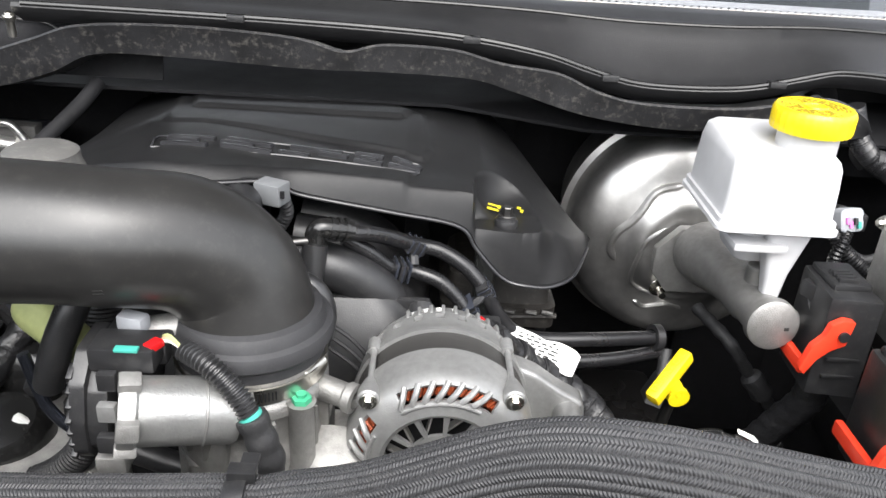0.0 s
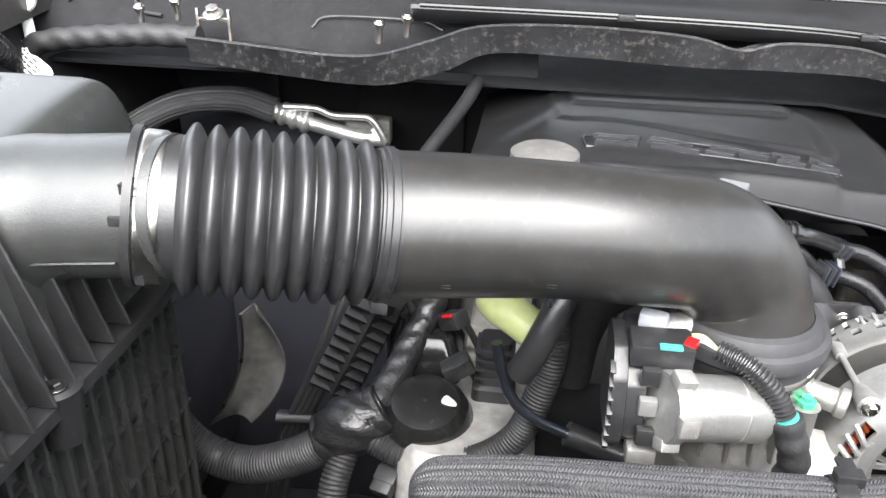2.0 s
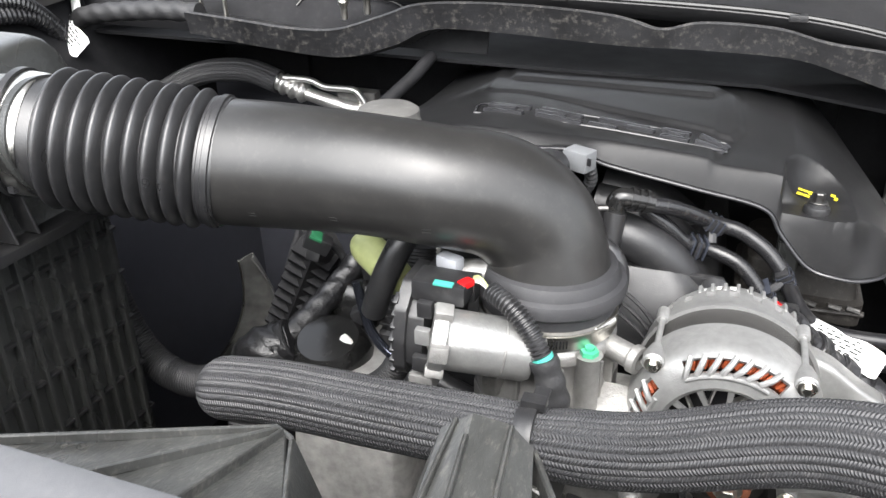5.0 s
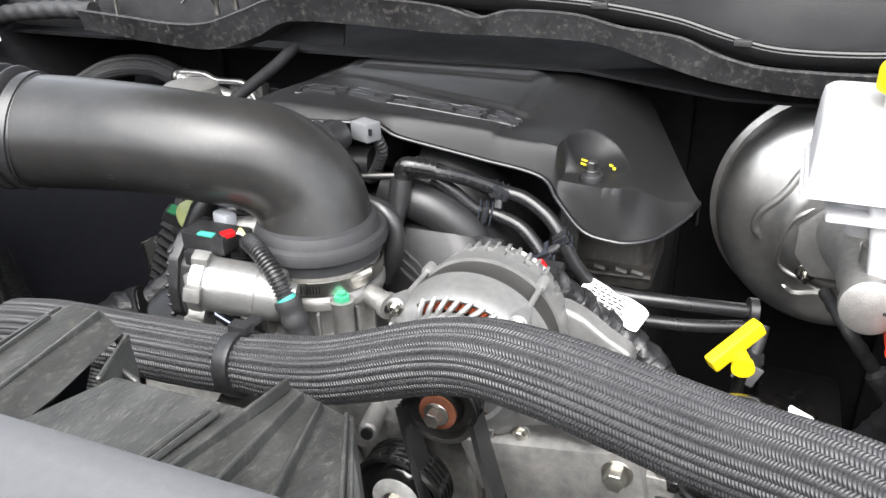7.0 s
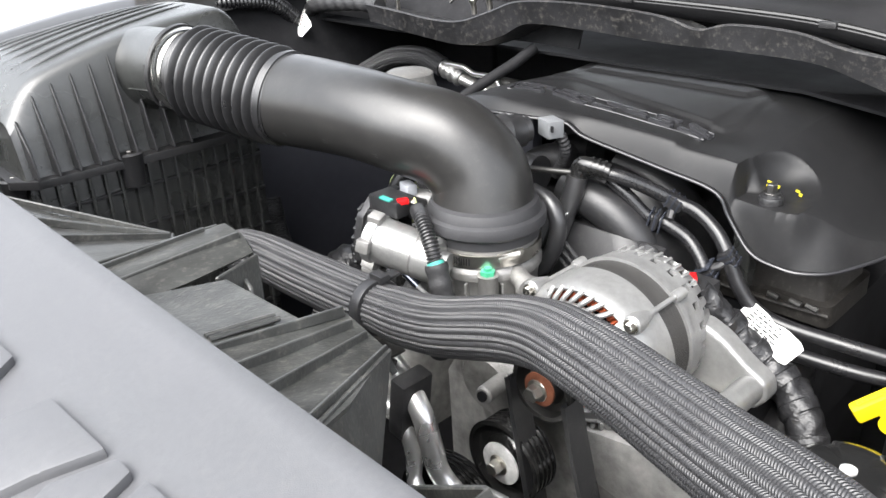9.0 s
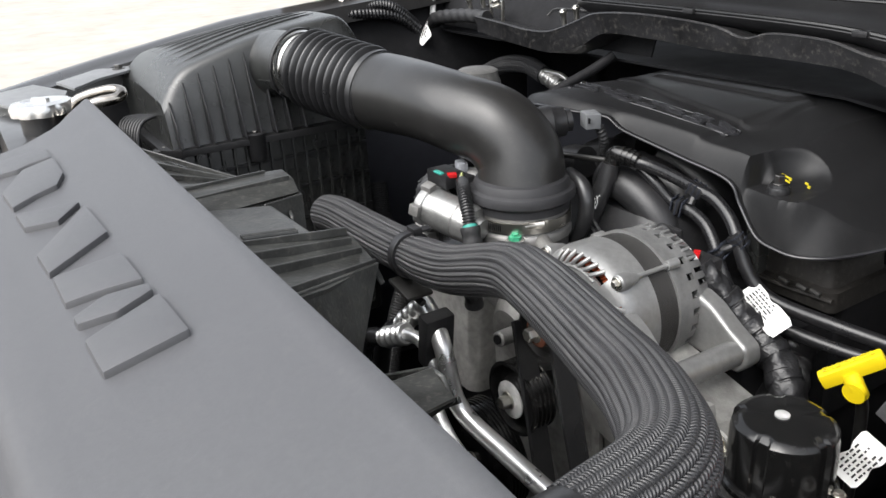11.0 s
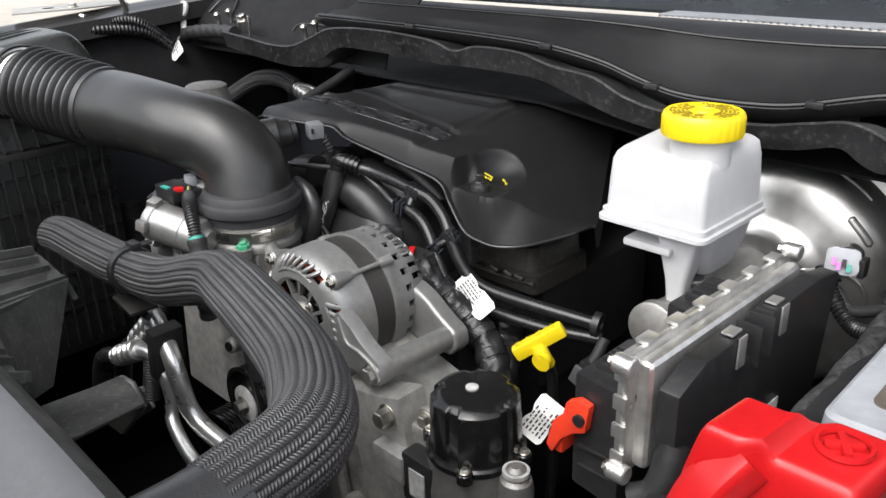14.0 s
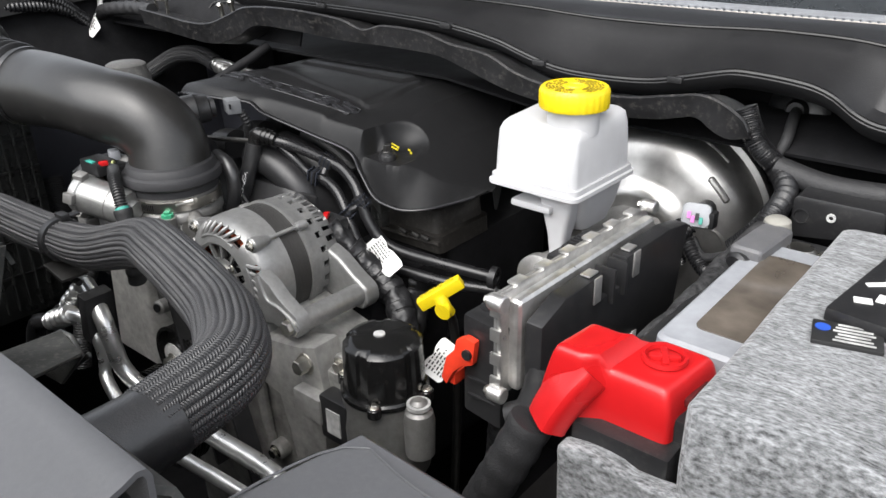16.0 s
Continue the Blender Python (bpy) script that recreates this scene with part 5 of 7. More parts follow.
    for k in range(7):
        x = 0.205 + 0.0135 * k
        part("wall_rib", turned(tube([(x, 0.6845, 1.090), (x, 0.6855, 1.115), (x, 0.6870, 1.136)], lambda s, a: 0.0006 * min(1, 5 * (1 - s) + 0.1), 8, 8)), WHITE, tank)
        y = 0.698 + 0.0145 * k
        part("wall_rib", turned(tube([(0.2930, y, 1.090), (0.2920, y, 1.115), (0.2905, y, 1.136)], lambda s, a: 0.0006 * min(1, 5 * (1 - s) + 0.1), 8, 8)), WHITE, tank)
    part("rim", turned(loft([(1.079, rounded_rect(0.1905, 0.2965, 0.6805, 0.8005, 0.009)), (1.0805, rounded_rect(0.188, 0.299, 0.678, 0.803, 0.010)), (1.0845, rounded_rect(0.188, 0.299, 0.678, 0.803, 0.010)), (1.0855, rounded_rect(0.1905, 0.2965, 0.6805, 0.8005, 0.009)), (1.091, rounded_rect(0.1905, 0.2965, 0.6805, 0.8005, 0.009))])), WHITE, tank)
    part("lower_tank", turned(loft([(1.030, rounded_rect(0.232, 0.280, 0.728, 0.785, 0.012)), (1.050, rounded_rect(0.226, 0.286, 0.716, 0.792, 0.012)), (1.080, rounded_rect(0.216, 0.292, 0.704, 0.796, 0.012))])), WHITE, tank)
    part("leg", turned(loft([(0.995, rounded_rect(0.256, 0.270, 0.702, 0.714, 0.004)), (1.03, rounded_rect(0.252, 0.274, 0.700, 0.720, 0.005)), (1.080, rounded_rect(0.242, 0.286, 0.694, 0.73, 0.006))])), WHITE, tank)
    part("shelf", turned(block((0.212, 0.690, 1.056), (0.262, 0.730, 1.064), 0.003)), WHITE, tank)
    part("filler_neck", rod((0.266, 0.720, 1.140), (0.266, 0.720, 1.172), 0.0265, 32), WHITE, tank)
    seg = 120
    bm = bmesh.new()
    Mc = Matrix.Translation((0.266, 0.720, 1.166))
    rows = []
    for r, z, k_ in ((0.030, 0, 0), (0.0345, 0.0, 1), (0.0352, 0.002, 1), (0.0352, 0.016, 1), (0.0340, 0.019, 0.5), (0.0325, 0.0205, 0), (0.0305, 0.0200, 0)):
        rows.append([bm.verts.new(Mc @ Vector(((r - k_ * 0.0006 * (math.cos(30 * a) > 0.7)) * math.cos(a), (r - k_ * 0.0006 * (math.cos(30 * a) > 0.7)) * math.sin(a), z))) for a in np.linspace(0, 2 * math.pi, seg, endpoint=False)])
    for a, c in zip(rows, rows[1:]):
        for k in range(seg):
            bm.faces.new((a[k], a[(k + 1) % seg], c[(k + 1) % seg], c[k]))
    bm.faces.new(rows[-1])
    bm.faces.new(rows[0])
    cap = part("cap", bm, YELLOW, m, "yellow screw cap with moulded small print")
    part("cap_ring", lathe([(0.0085, 0.0200), (0.0095, 0.0212), (0.0105, 0.0200)], Mc, 28, closed=True), YELLOW, cap)
    pr = bmesh.new()
    rng = random.Random(4)
    for ring_r in (0.0145, 0.0180, 0.0215, 0.0250, 0.0280):
        a = 0.0
        while a < 2 * math.pi:
            w = rng.uniform(0.06, 0.2) * 0.02 / ring_r
            if rng.random() < 0.82 and abs(math.sin(a * 1.0 + 0.8)) > 0.22:
                box((0.0020, ring_r * w, 0.0006), Mc @ Matrix.Rotation(a, 4, "Z") @ Matrix.Translation((ring_r, 0, 0.0203)), 0, pr)
            a += w + 0.05
    part("small_print", pr, OLIVE, cap)


# ---------- control unit, fuse box, battery ----------
def build_ecm():
    e = thing("control_unit", "cast aluminium engine control unit on a black bracket", "control unit", (0.36, 0.59, 0.93))
    K = Matrix.Translation((0.361, 0.592, 1.038)) @ Matrix.Rotation(radians(-1.5), 4, "Z")
    cover = part("case", box((0.013, 0.218, 0.084), K @ Matrix.Translation((0.003, 0, 0)), 0.006, segs=3), ALUM_DULL, e)
    part("flange", box((0.004, 0.234, 0.094), K @ Matrix.Translation((-0.005, 0, 0)), 0.0012), ALUM_DULL, e)
    part("circuit_tray", box((0.007, 0.226, 0.088), K @ Matrix.Translation((-0.0105, 0, 0)), 0.002), CAST, e)
    for k in range(6):
        part("edge_clip", box((0.0105, 0.016, 0.003), K @ Matrix.Translation((-0.007, -0.09 + 0.036 * k, 0.0485)), 0.001), ALUM_DULL, cover)
    for k in range(4):
        part("edge_clip", box((0.0105, 0.003, 0.011), K @ Matrix.Translation((-0.007, -0.1185, -0.033 + 0.022 * k)), 0.001), ALUM_DULL, cover)
    for y, z in ((-0.120, 0.042), (0.120, 0.045), (-0.120, -0.042)):
        lug = part("lug", rod((K @ Vector((-0.011, y, z))), (K @ Vector((0.003, y, z))), 0.007, 20, 0.001), ALUM_DULL, cover)
        part("lug_bolt", hexbolt(K @ Vector((-0.011, y, z)), (-1, 0, 0), 0.004, 0.0035, 0.006), STEEL, lug)
    br = part("bracket", prism([(-0.108, -0.07), (-0.085, -0.085), (0.120, -0.085), (0.140, 0.030), (0.10, 0.038), (0.02, 0.038), (0.02, 0.014), (-0.02, 0.014), (-0.02, 0.038), (-0.075, 0.038), (-0.108, 0.026)], 0.015,
              K @ Matrix.Translation((0.014, 0, 0)) @ Matrix(((0, 0, 1, 0), (1, 0, 0, 0), (0, 1, 0, 0), (0, 0, 0, 1))), 0.003), PLASTIC, e, "black plastic bracket")
    part("bracket_foot", tube([K @ Vector((0.024, -0.10, -0.015)), K @ Vector((0.024, -0.108, -0.035)), K @ Vector((0.020, -0.115, -0.050)), K @ Vector((0.008, -0.120, -0.058))], 0.011, 16, 12, flat=0.8), PLASTIC, br)
    for y in (-0.03, 0.035):
        clip = part("spring_clip", box((0.009, 0.014, 0.0018), K @ Matrix.Translation((0.0215, y, 0.0400)), 0.0006), ALUM_DULL, br, "bright spring clip")
        part("clip_leg", box((0.0016, 0.011, 0.024), K @ Matrix.Translation((0.0302, y, 0.027)), 0.0005), ALUM_DULL, clip)
    for y in (-0.008, 0.012):
        part("slot_rib", box((0.020, 0.003, 0.032), K @ Matrix.Translation((0.024, y, 0.022)), 0.0008), PLASTIC, br)
    part("sticker", box((0.0008, 0.030, 0.020), K @ Matrix.Translation((0.0294, -0.055, -0.045))), LABEL_GREY, br, "worn grey sticker")
    part("face_label", box((0.0008, 0.075, 0.012), K @ Matrix.Translation((0.0294, 0.010, -0.052))), LABEL_GREY, br, "worn pale label strip")
    for y, z in ((-0.082, -0.062), (-0.112, -0.072)):
        part("foot_clip", box((0.012, 0.010, 0.014), K @ Matrix.Translation((0.018, y, z)) @ Matrix.Rotation(0.3, 4, "X"), 0.002), ALUM_DULL, br, "bright foot clip")
    # two lever-locked connectors on the engine side
    for dy, dz in ((0.018, 0.0), (0.150, 0.008)):
        f = thing("connector_box", "black connector box with an orange red locking lever", "connector", (0.305, 0.52 + dy, 0.95 + dz), group="lever connectors")
        T0 = Matrix.Translation((0, dy, dz))

        def moved(bm):
            bm.transform(T0)
            return bm
        case = part("case", moved(prism([(0.287, 0.494), (0.3335, 0.488), (0.3335, 0.560), (0.291, 0.562)], 0.100, Matrix.Translation((0, 0, 0.930)), 0.005)), PLASTIC, f)
        part("lid_step", moved(block((0.295, 0.508, 1.028), (0.330, 0.556, 1.036), 0.003)), PLASTIC, case)
        for k in range(4):
            part("latch_rib", moved(block((0.300, 0.512 + 0.006 * k, 1.035), (0.318, 0.515 + 0.006 * k, 1.040), 0.0005)), PLASTIC, case)
        for k in range(2):
            part("front_rib", moved(block((0.296, 0.4885, 0.950 + 0.018 * k), (0.326, 0.4915, 0.953 + 0.018 * k), 0.0006)), PLASTIC, case)
        lev = prism([(-0.002, 0.010), (0.004, 0.004), (0.012, 0.020), (0.022, 0.030), (0.034, 0.036), (0.037, 0.060), (0.026, 0.062), (0.016, 0.056), (0.013, 0.044), (0.004, 0.034)], 0.007,
                    Matrix.Translation((0.272, 0.490, 0.952)) @ Matrix.Rotation(radians(90), 4, "X"), 0.002)
        lever = part("lever", moved(lev), ORANGE, f, "orange red locking lever")
        part("pivot", moved(rod((0.301, 0.4805, 0.998), (0.301, 0.4835, 0.998), 0.005, 16)), PLASTIC, lever)
        part("lever_arm", moved(block((0.274, 0.490, 0.953), (0.281, 0.550, 0.966), 0.002)), ORANGE, lever)
        part("loom", moved(tube([(0.312, 0.525, 0.935), (0.312, 0.525, 0.90), (0.30, 0.54, 0.86), (0.28, 0.56, 0.80)], lambda s, a: 0.016 + 0.0008 * math.sin(50 * s + 2 * a), 24, 16)), TAPE, f)


def build_battery():
    b = thing("battery", "battery in a grey felt blanket with a red terminal cover", "battery", (0.55, 0.6, 0.84))
    part("case", block((0.436, 0.455, 0.84), (0.70, 0.74, 1.043), 0.006), PLASTIC, b)
    # felt blanket: a tall flap beside a low front flap
    def felt(x0, x1, y0, y1, z0, z1, r):
        bm = box((x1 - x0, y1 - y0, z1 - z0), Matrix.Translation(((x0 + x1) / 2, (y0 + y1) / 2, (z0 + z1) / 2)), r, segs=4)
        bmesh.ops.subdivide_edges(bm, edges=bm.edges, cuts=5, use_grid_fill=True)
        for v in bm.verts:
            n = noise.noise(v.co * 28.0) * 0.0035 + noise.noise(v.co * 70.0) * 0.0014
            v.co += Vector((n, n * 0.8, n))
        return bm
    bl = part("blanket", felt(0.518, 0.745, 0.422, 0.765, 0.82, 1.083, 0.012), FELT, b, "mottled grey felt blanket")
    part("front_flap", felt(0.436, 0.525, 0.419, 0.436, 0.82, 1.014, 0.006), FELT, bl)
    part("side_roll", tube([(0.436, 0.54, 1.030), (0.438, 0.62, 1.034), (0.440, 0.70, 1.045), (0.450, 0.755, 1.060)], lambda s, a: 0.0095 + 0.0009 * math.sin(23 * s + 2 * a), 40, 18), DARK_FELT, bl, "dark felt roll")
    # red cover: button deck, raised hump and a chute over the cable
    def red_height(x):
        return 1.050 + 0.026 * step((x - 0.412) / 0.012) - 0.0105 * step((x - 0.450) / 0.008)

    def border(t):
        return math.copysign(1 - (1 - abs(t)) ** 2.2, t)
    rows = []
    for u in np.linspace(-1, 1, 57):
        x = 0.4585 + 0.0475 * border(u)
        y0, y1 = 0.437 + 0.010 * step((x - 0.440) / 0.02), 0.488 + 0.026 * step((x - 0.446) / 0.02)
        row = []
        for v in np.linspace(-1, 1, 41):
            y = (y0 + y1) / 2 + (y1 - y0) / 2 * border(v)
            round_off = max(0.0, 1 - abs(border(u)) ** 16 - abs(border(v)) ** 16)
            row.append((x + 0.12 * (y - 0.48), y, 1.020 + (red_height(x) - 1.020) * round_off ** 0.5))
        rows.append(row)
    red = part("terminal_cover", skin(rows, thick=0.002), RED, b, "red plastic terminal cover")

    def squared(s, a):
        return (0.0170 - 0.002 * s) / (abs(math.cos(a)) ** 5 + abs(math.sin(a)) ** 5) ** 0.2
    part("cable_chute", tube([(0.438, 0.452, 1.058), (0.431, 0.442, 1.046), (0.424, 0.434, 1.030), (0.420, 0.430, 1.018)], squared, 12, 32, flat=0.72), RED, red)
    part("plus_ring", lathe([(0.0128, 0), (0.0134, 0.0030), (0.0152, 0.0030), (0.0158, 0)], Matrix.Translation((0.479, 0.484, 1.0668)), 32, closed=True), RED, red)
    for a in (0, 90):
        part("plus_bar", box((0.021, 0.0046, 0.0046 + 0.00001 * a), Matrix.Translation((0.479, 0.484, 1.0674)) @ Matrix.Rotation(radians(a + 30), 4, "Z"), 0.0008), RED, red)
    part("grip_slot", box((0.004, 0.030, 0.006), Matrix.Translation((0.5045, 0.482, 1.050)), 0.001), RED_DARK, red)
    part("front_tray", block((0.438, 0.433, 0.98), (0.510, 0.460, 1.026), 0.003), PLASTIC, b, "black tray below the cover")
    lid = part("framed_lid", loft([(1.042, rounded_rect(0.452, 0.560, 0.520, 0.735, 0.010)), (1.056, rounded_rect(0.453, 0.560, 0.521, 0.734, 0.010)), (1.059, rounded_rect(0.456, 0.558, 0.524, 0.731, 0.009))]), GREY, b, "light grey framed lid")
    part("window", prism(rounded_rect(0.472, 0.560, 0.548, 0.706, 0.008), 0.0012, Matrix.Translation((0, 0, 1.0588))), GLASSY, lid, "smoky clear window")
    clamp = part("terminal_clamp", rod((0.488, 0.748, 1.040), (0.488, 0.748, 1.056), 0.015, 24, 0.003), STEEL, b, "bright cable clamp")
    part("clamp_nut", hexbolt((0.512, 0.752, 1.046), (0, 0, 1), 0.008, 0.007, 0.011), STEEL, clamp)
    part("clamp_plate", block((0.468, 0.738, 1.040), (0.528, 0.766, 1.047), 0.002), STEEL, clamp)
    part("rear_block", block((0.44, 0.735, 0.98), (0.55, 0.79, 1.046), 0.006), PLASTIC, b)
    sens = part("sensor_block", box((0.030, 0.070, 0.026), Matrix.Translation((0.461, 0.722, 1.056)) @ Matrix.Rotation(-0.08, 4, "Z"), 0.006, segs=3), GREY_DARK, b, "dusty dark grey sensor block")
    part("sensor_knob", lathe([(0, 0), (0.0125, 0), (0.0135, 0.006), (0.012, 0.014), (0.008, 0.017), (0, 0.018)], Matrix.Translation((0.460, 0.764, 1.056)), 24), PALE_PLUG, sens, "cloudy pale plug")
    part("sensor_plug", rod((0.452, 0.684, 1.050), (0.458, 0.700, 1.052), 0.013, 18, 0.003), PLASTIC, sens)
    # black panel with pale pictogram bars on the blanket top
    pan = part("notice_panel", box((0.100, 0.150, 0.012), Matrix.Translation((0.612, 0.640, 1.088)) @ Matrix.Rotation(-0.12, 4, "Z"), 0.003), PLASTIC, b, "black notice panel with white marks")
    bm = bmesh.new()
    for k, (mx, my, sx, sy, r) in enumerate(((0.572, 0.596, 0.012, 0.008, 0.3), (0.582, 0.606, 0.006, 0.012, 0.0), (0.574, 0.628, 0.016, 0.005, 0.7), (0.582, 0.634, 0.005, 0.016, 0.4), (0.580, 0.660, 0.014, 0.010, 0.2), (0.602, 0.600, 0.014, 0.010, 0.2), (0.606, 0.634, 0.018, 0.006, -0.5))):
        box((sx, sy, 0.0008), Matrix.Translation((mx, my, 1.0944)) @ Matrix.Rotation(r, 4, "Z"), 0, bm)
    part("white_mark", bm, LABEL, pan)
    small = part("print_label", box((0.044, 0.030, 0.004), Matrix.Translation((0.574, 0.556, 1.0845)) @ Matrix.Rotation(0.25, 4, "Z"), 0.001), INK, b, "black label with fine white print")
    lines = bmesh.new()
    for k in range(6):
        box((0.026 - 0.003 * (k % 3), 0.0016, 0.0006), Matrix.Translation((0.574, 0.556, 1.0868)) @ Matrix.Rotation(0.25, 4, "Z") @ Matrix.Translation((0.004, -0.011 + 0.0044 * k, 0)), 0, lines)
    part("fine_print", lines, LABEL_GREY, small)
    part("blue_sign", lathe([(0, 0), (0.005, 0), (0.005, 0.0006), (0, 0.0006)], Matrix.Translation((0.558, 0.556, 1.0868)), 18), BLUE, small, "small round blue sign")
    # taped positive lead under the shroud
    b.location += Vector((0.004, 0.005, 0.006))
    lead = thing("battery_lead", "thick taped black battery lead", "cable", (0.385, 0.42, 0.95))
    part("cable", tube([(0.414, 0.432, 1.022), (0.405, 0.424, 0.995), (0.390, 0.420, 0.96), (0.365, 0.43, 0.91), (0.34, 0.45, 0.86)], lambda s, a: 0.0165 + 0.0006 * math.sin(60 * s), 40, 20), LOOM, lead)


def build_pump():
    c = thing("vacuum_pump", "black capped canister on a cast pump", "pump", (0.165, 0.52, 0.80))
    M = Matrix.Translation((0.165, 0.522, 0))

    def outline(r, n=120):
        pts = []
        for k in range(n):
            a = 2 * math.pi * k / n
            notch = 0.0035 * (math.cos(a * 5 + 0.6) > 0.80)
            pts.append((0.165 + (r - notch) * math.cos(a), 0.522 + (r - notch) * math.sin(a)))
        return pts
    cap = part("cap", loft([(0.898, outline(0.0425)), (0.900, outline(0.0425)), (0.944, outline(0.0415)), (0.951, outline(0.0405)), (0.9555, outline(0.036)), (0.957, outline(0.030)), (0.958, outline(0.01))]), GLOSS_BLACK, c, "glossy black cap")
    part("cap_flange", lathe([(0.0, 0.892), (0.044, 0.892), (0.0465, 0.894), (0.0465, 0.899), (0.044, 0.901), (0.0, 0.901)], M, 56), GLOSS_BLACK, cap)
    for a in (-160, -60, 20, 110):
        x, y = 0.165 + 0.0465 * math.cos(radians(a)), 0.522 + 0.0465 * math.sin(radians(a))
        lug = part("lug", rod((x, y, 0.890), (x, y, 0.901), 0.0075, 14, 0.001), GLOSS_BLACK, cap)
        part("screw", hexbolt((x, y, 0.901), (0, 0, 1), 0.004, 0.0025, 0.0055), STEEL, lug)
    part("vent_plug", lathe([(0, 0.957), (0.006, 0.957), (0.006, 0.9595), (0.003, 0.961), (0, 0.961)], Matrix.Translation((0.163, 0.520, 0.0)), 16), LABEL_GREY, cap)
    body = part("body", lathe([(0, 0.80), (0.046, 0.80), (0.047, 0.86), (0.045, 0.880), (0.046, 0.892), (0, 0.892)], M, 48), CAST, c)
    knob = part("relief_valve", lathe([(0, 0.85), (0.015, 0.85), (0.016, 0.89), (0.014, 0.900), (0.010, 0.903), (0.009, 0.911), (0.005, 0.914), (0, 0.914)], Matrix.Translation((0.226, 0.506, 0.0)), 24), CAST, c, "cast relief valve")
    part("valve_cap", lathe([(0, 0.906), (0.012, 0.906), (0.012, 0.910), (0, 0.911)], Matrix.Translation((0.226, 0.506, 0.0)), 24), LABEL_GREY, knob)
    part("side_box", block((0.108, 0.478, 0.83), (0.150, 0.50, 0.885), 0.004), PLASTIC, c)
    part("box_label", block((0.120, 0.4765, 0.842), (0.140, 0.4785, 0.872), 0.0), LABEL_GREY, c)
    part("support", block((0.088, 0.50, 0.82), (0.125, 0.56, 0.90), 0.006), DARK_CAST, c)
    c.location += Vector((0.006, 0.005, 0.0))
    tag = thing("paper_tag", "white paper tag printed with fine lines", "tag", (0.195, 0.58, 0.90), group="paper tags")
    out = Vector((0.52, -0.62, 0.58)).normalized()
    along = Vector((0.16, 0.62, 0.55))
    along = (along - out * along.dot(out)).normalized()
    turn = Matrix((along, out.cross(along), out)).transposed().to_4x4()
    paper_tag(tag, Matrix.Translation((0.209, 0.574, 0.918)) @ turn, 0.042, 0.027, 3)


def paper_tag(tag, m, w, h, lines):
    """A curled paper strip with rounded ends, printed with fine bars."""
    def curl(u):
        return 0.005 * math.cos(3 * u) + 0.004 * math.sin(5 * u)

    def half(u):
        return h * 0.5 * (1 - max(0.0, abs(u) - 0.43) * 3.0) * (1 - 0.22 * math.exp(-(u / 0.12) ** 2))
    us = np.linspace(-0.5, 0.5, 25)
    sheet = part("sheet", skin([[m @ Vector((u * w, v * 2 * half(u), curl(u))) for u in us] for v in np.linspace(-0.5, 0.5, 7)], thick=0.0004), LABEL, tag)
    bm = bmesh.new()
    rng = random.Random(int(w * 10000) + lines)
    rowsn = lines * 2
    for k in range(rowsn):
        y = h * (0.34 - 0.68 * k / (rowsn - 1))
        u = -0.36
        while u < rng.uniform(0.1, 0.38):
            du = rng.uniform(0.03, 0.11)
            if abs(y) < half(u) * 0.86:
                slope = math.atan2((curl(u + du) - curl(u)) , du * w)
                box((w * du, h * 0.058, 0.0005), m @ Matrix.Translation(((u + du / 2) * w, y, curl(u + du / 2) + 0.0009)) @ Matrix.Rotation(-slope, 4, "Y"), 0, bm)
            u += du + rng.uniform(0.02, 0.05)
    part("print_bar", bm, INK, sheet)


build_brake()
build_ecm()
build_battery()
build_pump()


# ---------- engine front ----------
def text_mesh(body, size, depth=0.0002):
    cu = bpy.data.curves.new("text", "FONT")
    cu.body, cu.size, cu.extrude, cu.align_x, cu.align_y = body, size, depth, "CENTER", "CENTER"
    ob = bpy.data.objects.new("text", cu)
    me = bpy.data.meshes.new_from_object(ob)
    bm = bmesh.new()
    bm.from_mesh(me)
    bpy.data.objects.remove(ob)
    bpy.data.meshes.remove(me)
    bpy.data.curves.remove(cu)
    return bm


def pulley(name, label, c, r, depth, face, rim, ribs=5):
    p = thing(name, label, "pulley", c, group="belt pulleys")
    M = axis(c, (c[0], c[1] - 1, c[2]))
    prof = [(0.010, -depth), (r - 0.004, -depth)]
    for k in range(ribs):
        z0 = -depth + depth * k / ribs
        prof += [(r, z0 + 0.001), (r, z0 + depth / ribs * 0.5), (r - 0.0018, z0 + depth / ribs * 0.75)]
    prof += [(r + 0.0015, -0.001), (r + 0.0015, 0.0005), (r - 0.003, 0.001), (r - 0.005, -0.006), (r * 0.62, -0.007), (r * 0.55, -0.004), (r * 0.52, 0.0), (r * 0.30, 0.001), (0.0, 0.001)]
    part("wheel", lathe(prof, M, 56), rim, p)
    cap = part("hub_cap", lathe([(0, 0.0012), (r * 0.52, 0.0012), (r * 0.52, 0.003), (r * 0.40, 0.0045), (0, 0.0045)], M, 32), face, p)
    part("bolt", hexbolt((c[0], c[1] - 0.0045, c[2]), (0, -1, 0), 0.0068, 0.009, 0.010), STEEL, cap)
    return p


